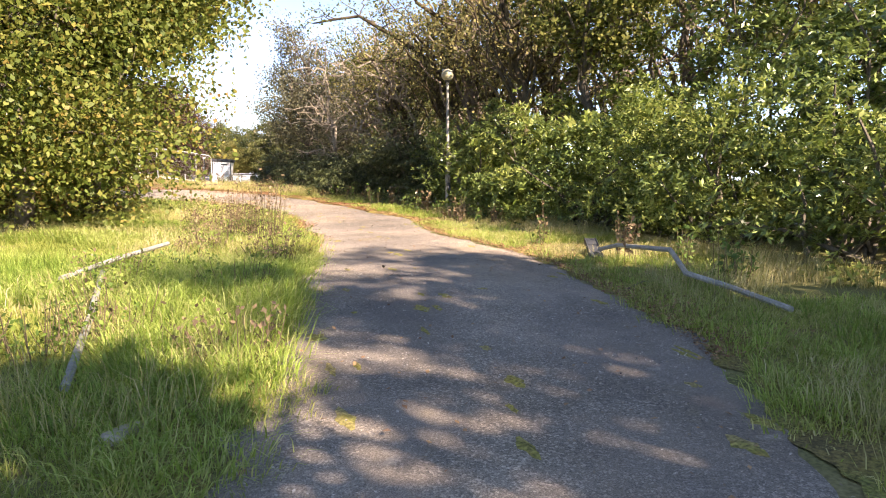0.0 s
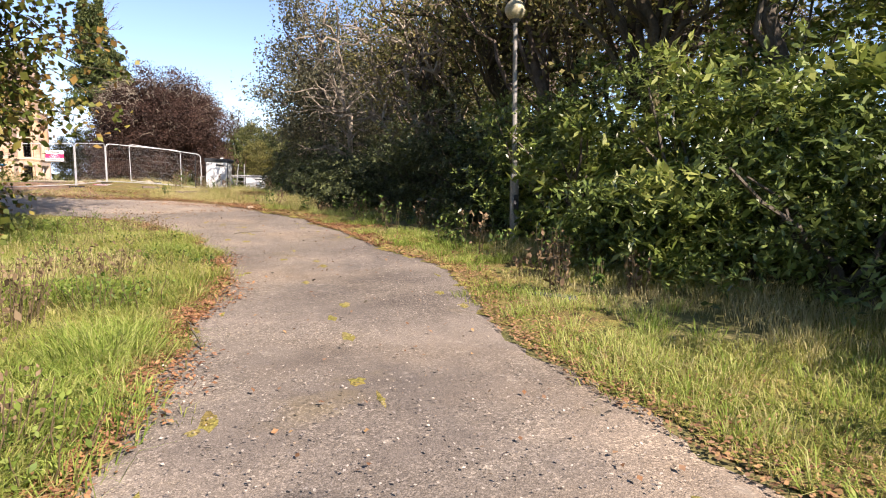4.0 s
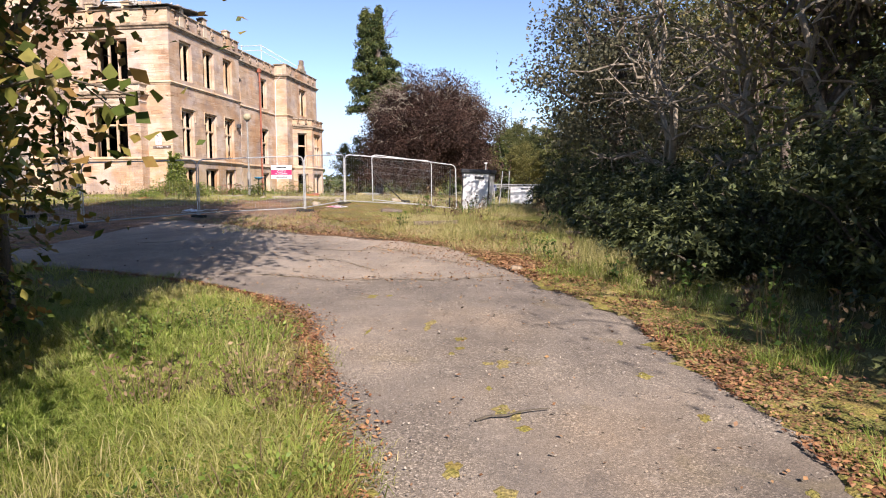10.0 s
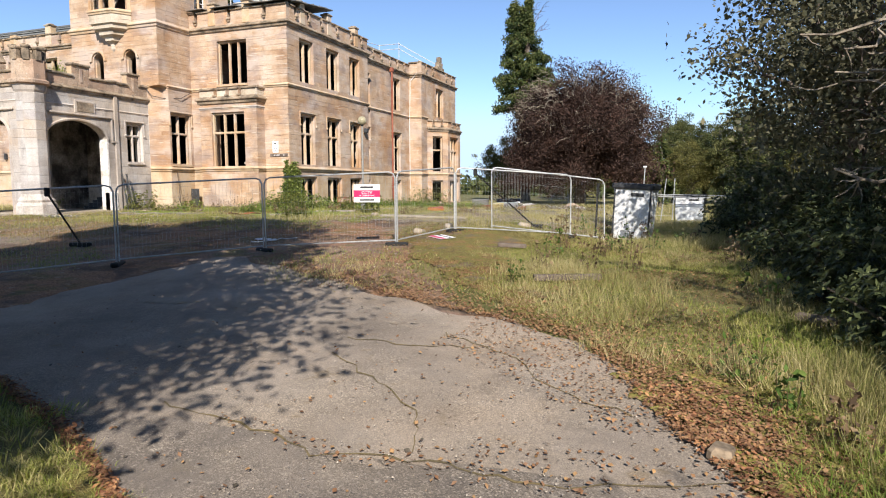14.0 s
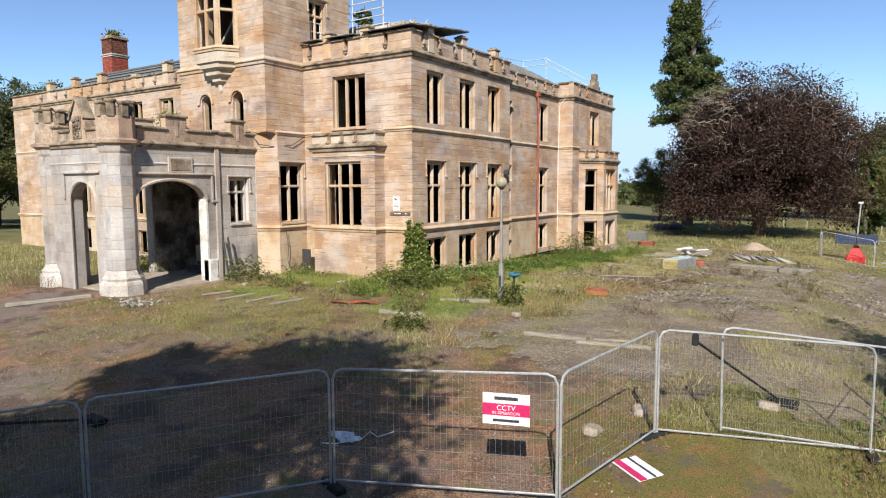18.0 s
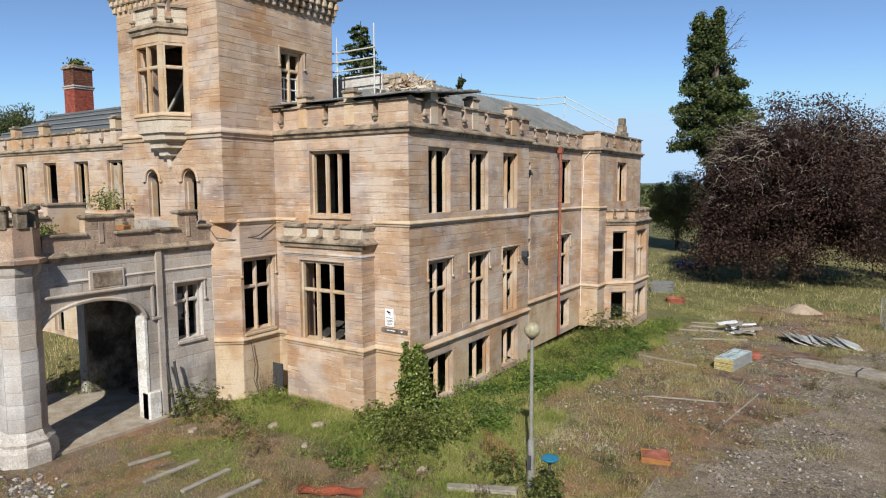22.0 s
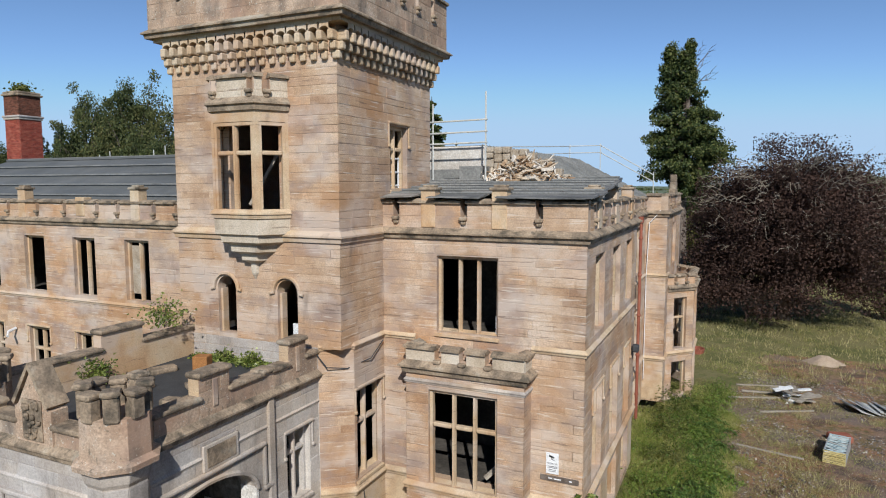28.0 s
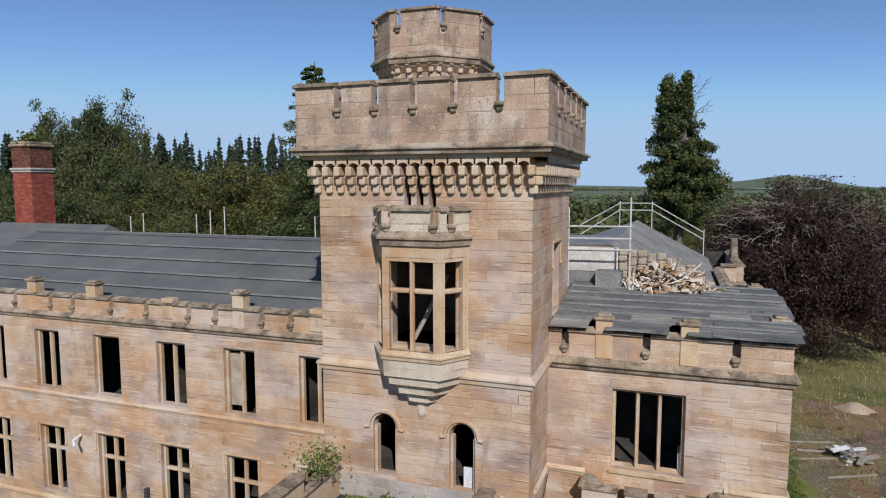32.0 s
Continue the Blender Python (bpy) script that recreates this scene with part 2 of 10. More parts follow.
M["stone_top"] = material("lichened_sandstone", [(0.27, 0.182, 0.125), (0.38, 0.265, 0.182), (0.455, 0.338, 0.245), (0.50, 0.41, 0.325)], 0.7, 22, 0.92, 0.4, 0.014, island=0.2, fine_mix=0.25, streak=0.1,
                          stains=[(0.8, (1, 1, 0.7), 0.5, 0.62, (0.19, 0.145, 0.11), 0.6), (1.7, (1, 1, 0.3), 0.53, 0.66, (0.12, 0.10, 0.085), 0.65), (13.0, (1, 1, 1), 0.62, 0.66, (0.55, 0.53, 0.45), 0.75), (9.0, (1, 1, 0.6), 0.6, 0.68, (0.09, 0.085, 0.06), 0.6), (0.6, (1, 1, 1), 0.55, 0.66, (0.42, 0.27, 0.19), 0.6)])
M["block"] = material("sandstone_block", STONE_C, 0.55, 30, 0.9, 0.35, 0.012, per_object=0.17, stretch=(1, 1, 0.7), fine_mix=0.2, tint=STONE_T, streak=0.1, stains=STAINS + LEDGES, kinds=KINDS)
M["joint"] = material("sandstone_joint", [(0.33, 0.24, 0.17), (0.43, 0.32, 0.235), (0.50, 0.405, 0.315)], 0.8, 30, 0.95, 0.3, tint=STONE_T, stains=STAINS)
M["dress"] = material("dressed_sandstone", [(0.30, 0.195, 0.115), (0.45, 0.325, 0.205), (0.52, 0.405, 0.275), (0.52, 0.44, 0.335)], 0.9, 25, 0.88, 0.25, 0.008, stretch=(1, 1, 0.5), fine_mix=0.14, tint=STONE_T, stains=STAINS[:1] + STAINS[2:] + LEDGES[:1])
M["coping"] = material("weathered_coping_stone", [(0.07, 0.06, 0.045), (0.20, 0.155, 0.11), (0.34, 0.26, 0.18), (0.40, 0.34, 0.26)], 1.4, 18, 0.95, 0.5, 0.015, stains=[(2.6, (1, 1, 1), 0.55, 0.66, (0.05, 0.046, 0.036), 0.7), (0.9, (1, 1, 1), 0.58, 0.68, (0.42, 0.40, 0.33), 0.5)])
M["pale"] = material("pale_limewashed_stone", [(0.245, 0.212, 0.184), (0.365, 0.327, 0.294), (0.46, 0.423, 0.388), (0.56, 0.535, 0.505)], 0.7, 25, 0.9, 0.3, 0.008, island=0.12, stretch=(1, 1, 0.5), fine_mix=0.16, tint=[(0.75, 0.75, 0.78), (1, 1, 1), (1.08, 1.05, 1.0)], tint_scale=0.4, streak=0.06, kinds=[(1, 1, 1), (1.05, 1.0, 0.93), (0.94, 0.94, 0.96), (1.03, 1.03, 1.02), (0.97, 0.95, 0.93), (1.06, 0.98, 0.88)], stains=[(0.9, (1, 1, 0.35), 0.56, 0.68, (0.13, 0.115, 0.105), 0.6), (0.5, (1, 1, 0.8), 0.55, 0.66, (0.42, 0.31, 0.21), 0.45)])
M["cream"] = material("cream_dressed_stone", [(0.33, 0.255, 0.175), (0.47, 0.385, 0.285), (0.56, 0.48, 0.375), (0.60, 0.54, 0.45)], 0.9, 25, 0.88, 0.3, 0.008, island=0.2, stretch=(1, 1, 0.5), fine_mix=0.18,
                       stains=[(1.3, (1, 1, 0.5), 0.57, 0.68, (0.22, 0.17, 0.125), 0.55), LEDGES[0]])
M["whitewash"] = material("flaking_white_paint", [(0.42, 0.37, 0.31), (0.66, 0.635, 0.59), (0.76, 0.75, 0.73)], 1.5, 20, 0.8, 0.3)
M["limewash"] = material("worn_limewash", [(0.34, 0.29, 0.24), (0.50, 0.46, 0.41), (0.62, 0.60, 0.56)], 1.5, 20, 0.85, 0.3)
# near-black so that the rooms' shade lies in the colour itself
M["inside"] = material("shade_dark_inner_wall", [(0.025, 0.022, 0.02), (0.055, 0.048, 0.04), (0.11, 0.098, 0.085)], 0.9, 12, 0.95, 0.4)
M["slate"] = material("grey_slate", [(0.088, 0.092, 0.092), (0.118, 0.122, 0.12), (0.152, 0.152, 0.145)], 0.5, 40, 0.6, 0.3, 0.006, island=0.2, fine_mix=0.2)
M["felt"] = material("worn_roofing_felt", [(0.075, 0.075, 0.073), (0.13, 0.13, 0.126), (0.20, 0.197, 0.188)], 1.6, 30, 0.8, 0.3, 0.006, island=0.35, per_object=0.0, stretch=(0.4, 2.5, 1), fine_mix=0.3, stains=[(1.1, (0.5, 3, 1), 0.55, 0.64, (0.30, 0.29, 0.27), 0.6), (2.2, (1, 1, 1), 0.58, 0.68, (0.05, 0.045, 0.04), 0.6)])
M["felt_bare"] = material("bleached_torn_felt", [(0.10, 0.09, 0.08), (0.24, 0.22, 0.195), (0.38, 0.36, 0.33)], 1.2, 30, 0.85, 0.3, 0.006, stretch=(0.4, 3, 1), fine_mix=0.3)
M["metal_roof"] = material("grey_sheet_roof", [(0.13, 0.13, 0.125), (0.20, 0.20, 0.19), (0.27, 0.265, 0.25)], 0.8, 16, 0.55, 0.15, island=0.25)
M["brick_red"] = material("red_brick", [(0.20, 0.045, 0.03), (0.30, 0.07, 0.045), (0.36, 0.11, 0.07)], 2.5, 30, 0.9, 0.4, 0.01, island=0.4)
M["brick_dark"] = material("sooty_brick", [(0.075, 0.034, 0.022), (0.14, 0.056, 0.034), (0.22, 0.088, 0.055)], 2.5, 30, 0.92, 0.4, 0.01, island=0.4)
M["grit"] = material("mixed_grit", [(0.10, 0.09, 0.085), (0.22, 0.195, 0.175), (0.42, 0.37, 0.31)], 3, 20, 0.95, 0, island=0.8)
M["tarmac"] = material("worn_tarmac", [(0.113, 0.095, 0.08), (0.2, 0.17, 0.141), (0.29, 0.243, 0.198)], 0.45, 120, 0.93, 0.7, 0.01, fine_mix=0.5, tint=[(0.70, 0.70, 0.74), (1, 1, 1), (1.1, 1.02, 0.92)], tint_scale=0.3, speckle=(72.0, 0.6, 1.85, 0.8),
                       stains=[(1.1, (1, 0.5, 1), 0.55, 0.68, (0.12, 0.105, 0.095), 0.5), (6.0, (1, 1, 1), 0.62, 0.70, (0.33, 0.29, 0.24), 0.5), (0.9, (1, 1, 1), 0.62, 0.72, (0.19, 0.15, 0.085), 0.5)])
M["tarmac_old"] = material("pale_old_tarmac", [(0.175, 0.146, 0.12), (0.265, 0.224, 0.184), (0.345, 0.292, 0.242)], 0.5, 110, 0.94, 0.6, 0.008, fine_mix=0.4, tint=[(0.82, 0.81, 0.82), (1, 1, 1), (1.08, 1.02, 0.94)], tint_scale=0.35, speckle=(80.0, 0.7, 1.5, 0.9),
                           stains=[(1.0, (1, 1, 1), 0.57, 0.68, (0.17, 0.14, 0.115), 0.5), (3.0, (1, 1, 1), 0.62, 0.70, (0.20, 0.15, 0.09), 0.5)])
M["gravel"] = material("mossy_gravel", [(0.095, 0.056, 0.034), (0.185, 0.118, 0.074), (0.275, 0.175, 0.11), (0.17, 0.125, 0.055), (0.31, 0.225, 0.165)], 0.7, 30, 0.97, 1.0, 0.05, fine_mix=0.7, tint=[(0.8, 0.85, 0.68), (1, 1, 1), (1.12, 0.92, 0.82), (0.98, 0.98, 1.02), (0.9, 1.0, 0.7)], tint_scale=0.22, stains=[(0.22, (1, 1, 1), 0.48, 0.60, (0.20, 0.165, 0.15), 0.7), (0.7, (1, 1, 1), 0.54, 0.62, (0.07, 0.052, 0.042), 0.7), (1.6, (1, 1, 1), 0.56, 0.66, (0.12, 0.13, 0.04), 0.65), (3.5, (1, 1, 1), 0.62, 0.7, (0.36, 0.31, 0.25), 0.6)])
M["soil"] = material("grassy_soil", [(0.065, 0.072, 0.022), (0.115, 0.115, 0.036), (0.18, 0.155, 0.065), (0.10, 0.11, 0.032)], 0.4, 30, 0.97, 0.6, 0.02, fine_mix=0.4)
M["verge"] = material("mossy_verge_earth", [(0.10, 0.08, 0.032), (0.17, 0.13, 0.045), (0.19, 0.165, 0.045), (0.15, 0.16, 0.04), (0.20, 0.145, 0.07)], 2.2, 45, 0.97, 0.9, 0.03, fine_mix=0.6)
M["moss_patch"] = material("moss_and_leaf_mould", [(0.10, 0.07, 0.032), (0.18, 0.135, 0.045), (0.17, 0.155, 0.04), (0.25, 0.145, 0.06), (0.15, 0.125, 0.04)], 1.3, 60, 0.97, 1.0, 0.04, fine_mix=0.8, stains=[(2.6, (1, 1, 1), 0.56, 0.64, (0.27, 0.15, 0.06), 0.6), (1.1, (1, 1, 1), 0.57, 0.64, (0.15, 0.12, 0.095), 0.7)])
M["leaf_brown"] = material("browning_leaf", [(0.075, 0.105, 0.02), (0.17, 0.19, 0.042), (0.28, 0.245, 0.062), (0.25, 0.15, 0.045)], 0.8, 9, 0.55, 0, island=0.7, translucent=0.35)
M["moss"] = material("yellow_green_moss", [(0.17, 0.11, 0.045), (0.22, 0.165, 0.05), (0.21, 0.19, 0.045), (0.28, 0.22, 0.09), (0.15, 0.15, 0.04)], 2.2, 40, 0.97, 0.8, 0.03, fine_mix=0.55)
M["grass"] = material("green_grass", [(0.16, 0.215, 0.04), (0.27, 0.315, 0.065), (0.39, 0.39, 0.115), (0.55, 0.48, 0.23)], 0.35, 9, 0.7, 0, island=0.35, translucent=0.42, fine_mix=0.15)
M["grass_lush"] = material("lush_grass", [(0.14, 0.23, 0.035), (0.25, 0.35, 0.06), (0.38, 0.45, 0.12), (0.50, 0.50, 0.2)], 0.5, 9, 0.65, 0, island=0.35, translucent=0.5, fine_mix=0.15)
M["turf"] = material("short_olive_turf", [(0.11, 0.10, 0.03), (0.18, 0.16, 0.05), (0.26, 0.215, 0.08), (0.34, 0.265, 0.12)], 0.3, 9, 0.8, 0, island=0.4, translucent=0.25, fine_mix=0.15)
M["straw"] = material("dry_straw_grass", [(0.20, 0.215, 0.06), (0.38, 0.335, 0.14), (0.55, 0.475, 0.26)], 0.5, 9, 0.75, 0, island=0.4, translucent=0.3, fine_mix=0.15)
M["weed"] = material("coarse_weed_leaf", [(0.045, 0.085, 0.018), (0.09, 0.16, 0.032), (0.16, 0.215, 0.05)], 1.0, 12, 0.6, 0, island=0.4, translucent=0.3)
M["litter_red"] = material("fallen_red_leaves", [(0.15, 0.065, 0.033), (0.28, 0.125, 0.06), (0.40, 0.22, 0.10), (0.24, 0.12, 0.068)], 2.0, 20, 0.85, 0, island=0.7)
M["litter"] = material("fallen_leaves", [(0.16, 0.08, 0.04), (0.26, 0.14, 0.07), (0.36, 0.22, 0.10), (0.25, 0.145, 0.085)], 2.0, 20, 0.85, 0, island=0.7)
M["leaf_left"] = material("turning_leaf", [(0.06, 0.09, 0.014), (0.12, 0.155, 0.03), (0.20, 0.21, 0.048), (0.25, 0.175, 0.045)], 0.8, 9, 0.55, 0, island=0.5, translucent=0.4, stops=[0.2, 0.42, 0.65, 0.82])
M["leaf_rhodo"] = material("glossy_dark_leaf", [(0.048, 0.075, 0.018), (0.12, 0.17, 0.04), (0.24, 0.30, 0.085)], 0.7, 9, 0.32, 0, island=0.5, translucent=0.3, spec=0.55)
M["leaf_right"] = material("dull_green_leaf", [(0.06, 0.085, 0.02), (0.15, 0.17, 0.045), (0.29, 0.29, 0.09)], 0.6, 9, 0.5, 0, island=0.55, translucent=0.5)
M["leaf_bare"] = material("thin_olive_leaf", [(0.11, 0.11, 0.035), (0.22, 0.20, 0.07), (0.34, 0.29, 0.115)], 0.6, 9, 0.6, 0, island=0.5, translucent=0.45)
M["leaf_beech"] = material("copper_beech_leaf", [(0.032, 0.018, 0.0135), (0.055, 0.0305, 0.022), (0.092, 0.049, 0.035)], 0.35, 9, 0.75, 0, island=0.25, translucent=0.12)
M["leaf_spruce"] = material("spruce_spray", [(0.026, 0.042, 0.024), (0.055, 0.08, 0.045), (0.10, 0.125, 0.07)], 0.5, 9, 0.6, 0, island=0.4, translucent=0.1)
M["leaf_conifer"] = material("conifer_spray", [(0.022, 0.04, 0.012), (0.066, 0.092, 0.026), (0.15, 0.155, 0.045)], 0.5, 9, 0.6, 0, island=0.4, translucent=0.12)
M["leaf_far"] = material("distant_foliage", [(0.035, 0.05, 0.017), (0.075, 0.095, 0.03), (0.15, 0.145, 0.05)], 0.12, 3, 0.7, 0, island=0.4, translucent=0.2)
M["leaf_bright"] = material("fresh_green_leaf", [(0.08, 0.12, 0.022), (0.19, 0.24, 0.05), (0.34, 0.37, 0.11)], 0.7, 9, 0.4, 0, island=0.55, translucent=0.38, spec=0.45)
M["leaf_dusk"] = material("small_grey_green_leaf", [(0.07, 0.072, 0.045), (0.135, 0.135, 0.08), (0.22, 0.20, 0.115)], 0.5, 9, 0.55, 0, island=0.5, translucent=0.35)
# dark leaf that carries the wood edge's shade in its colour
M["leaf_shade"] = material("shade_dark_leaf", [(0.035, 0.046, 0.02), (0.07, 0.088, 0.035), (0.13, 0.15, 0.06)], 0.6, 9, 0.5, 0, island=0.5, translucent=0.2)
M["leaf_left2"] = material("olive_leaf", [(0.06, 0.068, 0.018), (0.125, 0.122, 0.034), (0.20, 0.175, 0.055)], 0.2, 5, 0.6, 0, island=0.5, translucent=0.25)
M["weed_dry"] = material("dead_weed", [(0.09, 0.06, 0.035), (0.17, 0.115, 0.065), (0.26, 0.19, 0.11)], 2, 12, 0.8, 0, island=0.5, translucent=0.15)
M["weed_green"] = material("bright_nettle_leaf", [(0.07, 0.12, 0.02), (0.14, 0.215, 0.038), (0.25, 0.31, 0.065)], 0.9, 12, 0.55, 0, island=0.45, translucent=0.35)
M["weed_stem"] = material("weed_stalk", [(0.11, 0.08, 0.045), (0.20, 0.15, 0.08)], 2, 12, 0.8, 0)
M["bark_beech"] = material("grey_beech_bark", [(0.075, 0.058, 0.045), (0.14, 0.11, 0.09), (0.22, 0.185, 0.155)], 3, 30, 0.95, 0.5, 0.02)
M["bark"] = material("grey_brown_bark", [(0.05, 0.042, 0.032), (0.10, 0.085, 0.065), (0.17, 0.15, 0.115)], 3, 30, 0.95, 0.7, 0.02, stretch=(1, 1, 0.25))
M["bark_moss"] = material("mossy_brown_bark", [(0.035, 0.026, 0.018), (0.075, 0.058, 0.036), (0.13, 0.11, 0.05)], 2.5, 25, 0.95, 0.8, 0.02, stretch=(1, 1, 0.3))
M["twig"] = material("pale_bare_twig", [(0.16, 0.13, 0.10), (0.26, 0.22, 0.17), (0.34, 0.30, 0.24)], 3, 30, 0.9, 0.2)
M["steel"] = material("galvanised_steel", [(0.36, 0.37, 0.37), (0.50, 0.51, 0.51), (0.60, 0.60, 0.59)], 5, 60, 0.5, 0.1, metal=0.5)
M["lamp_pole"] = material("grey_painted_pole", [(0.17, 0.165, 0.15), (0.25, 0.24, 0.215), (0.33, 0.315, 0.285)], 4, 40, 0.6, 0.15)
M["globe"] = material("grimy_opal_globe", [(0.24, 0.21, 0.13), (0.38, 0.34, 0.22), (0.48, 0.43, 0.30)], 3, 30, 0.4, 0.1, stretch=(1, 1, 0.5))
M["wood"] = material("weathered_plank", [(0.17, 0.145, 0.115), (0.28, 0.245, 0.20), (0.38, 0.34, 0.28)], 3, 60, 0.9, 0.4, island=0.4, stretch=(1, 1, 6))
M["white"] = material("white_panel", [(0.50, 0.51, 0.51), (0.68, 0.69, 0.69), (0.78, 0.785, 0.78)], 1.5, 30, 0.5, 0.08)
M["grey_dark"] = material("dark_grey_paint", [(0.035, 0.037, 0.04), (0.06, 0.062, 0.066)], 2, 30, 0.6, 0.1)
M["black"] = material("black_rubber", [(0.012, 0.012, 0.012), (0.03, 0.03, 0.03)], 4, 40, 0.8, 0.3)
M["sign_white"] = material("white_sign_face", [(0.72, 0.72, 0.72), (0.80, 0.80, 0.80)], 3, 30, 0.45, 0.03)
M["sign_pink"] = material("crimson_sign_band", [(0.50, 0.02, 0.10), (0.58, 0.03, 0.13)], 3, 30, 0.45, 0.03)
M["red"] = material("red_plastic", [(0.48, 0.02, 0.025), (0.60, 0.035, 0.035)], 3, 30, 0.45, 0.05)
M["pale_blue"] = material("pale_blue_paint", [(0.20, 0.29, 0.32), (0.36, 0.46, 0.48), (0.55, 0.60, 0.58)], 4, 40, 0.6, 0.1)
M["pale_yellow"] = material("faded_yellow_paint", [(0.42, 0.34, 0.12), (0.55, 0.46, 0.20), (0.58, 0.52, 0.34)], 4, 40, 0.6, 0.1)
M["orange_wood"] = material("orange_brown_wood", [(0.26, 0.11, 0.035), (0.38, 0.18, 0.06)], 4, 40, 0.8, 0.3)
M["steel_white"] = material("pale_scaffold_tube", [(0.45, 0.46, 0.44), (0.58, 0.58, 0.54), (0.65, 0.64, 0.60)], 3, 40, 0.5, 0.1, metal=0.2)
M["rust"] = material("rusty_red_pipe", [(0.16, 0.05, 0.03), (0.28, 0.09, 0.055), (0.34, 0.15, 0.10)], 3, 30, 0.8, 0.3, stretch=(1, 1, 0.3))
M["orange"] = material("orange_red_sheet", [(0.24, 0.06, 0.03), (0.34, 0.09, 0.045)], 2, 20, 0.7, 0.1)
M["blue"] = material("blue_plastic", [(0.015, 0.04, 0.10), (0.025, 0.075, 0.15)], 3, 30, 0.5, 0.05)
M["teal"] = material("teal_plastic", [(0.02, 0.13, 0.22), (0.04, 0.22, 0.34)], 3, 30, 0.5, 0.05)
M["panel"] = material("solar_glass", [(0.03, 0.04, 0.07), (0.05, 0.06, 0.10)], 3, 30, 0.2, 0.0, spec=0.6)
M["rubble"] = material("broken_rubble", [(0.22, 0.165, 0.115), (0.33, 0.27, 0.20), (0.44, 0.385, 0.315)], 2, 20, 0.95, 0.6, 0.02, island=0.5)
M["torn_lath"] = material("splintered_lath", [(0.24, 0.15, 0.085), (0.42, 0.30, 0.19), (0.58, 0.48, 0.36), (0.64, 0.58, 0.50)], 2, 20, 0.9, 0.4, island=0.8)
M["sand"] = material("sand_mound", [(0.29, 0.215, 0.15), (0.38, 0.29, 0.21), (0.43, 0.34, 0.25)], 1.5, 25, 0.95, 0.4)
# field greens greyed and paled, so distance haze is in the colour
M["hill"] = material("hazed_far_fields", [(0.06, 0.085, 0.05), (0.12, 0.148, 0.085), (0.20, 0.21, 0.13)], 0.004, 0.05, 0.95, 0, fine_mix=0.2)
M["plaster"] = material("peeling_plaster", [(0.03, 0.027, 0.023), (0.09, 0.08, 0.068), (0.27, 0.245, 0.21), (0.46, 0.43, 0.375)], 1.1, 10, 0.95, 0.4)
M["crack"] = material("dark_mossy_crack", [(0.09, 0.075, 0.045), (0.16, 0.125, 0.065), (0.20, 0.15, 0.07)], 2, 40, 0.97, 0.4)


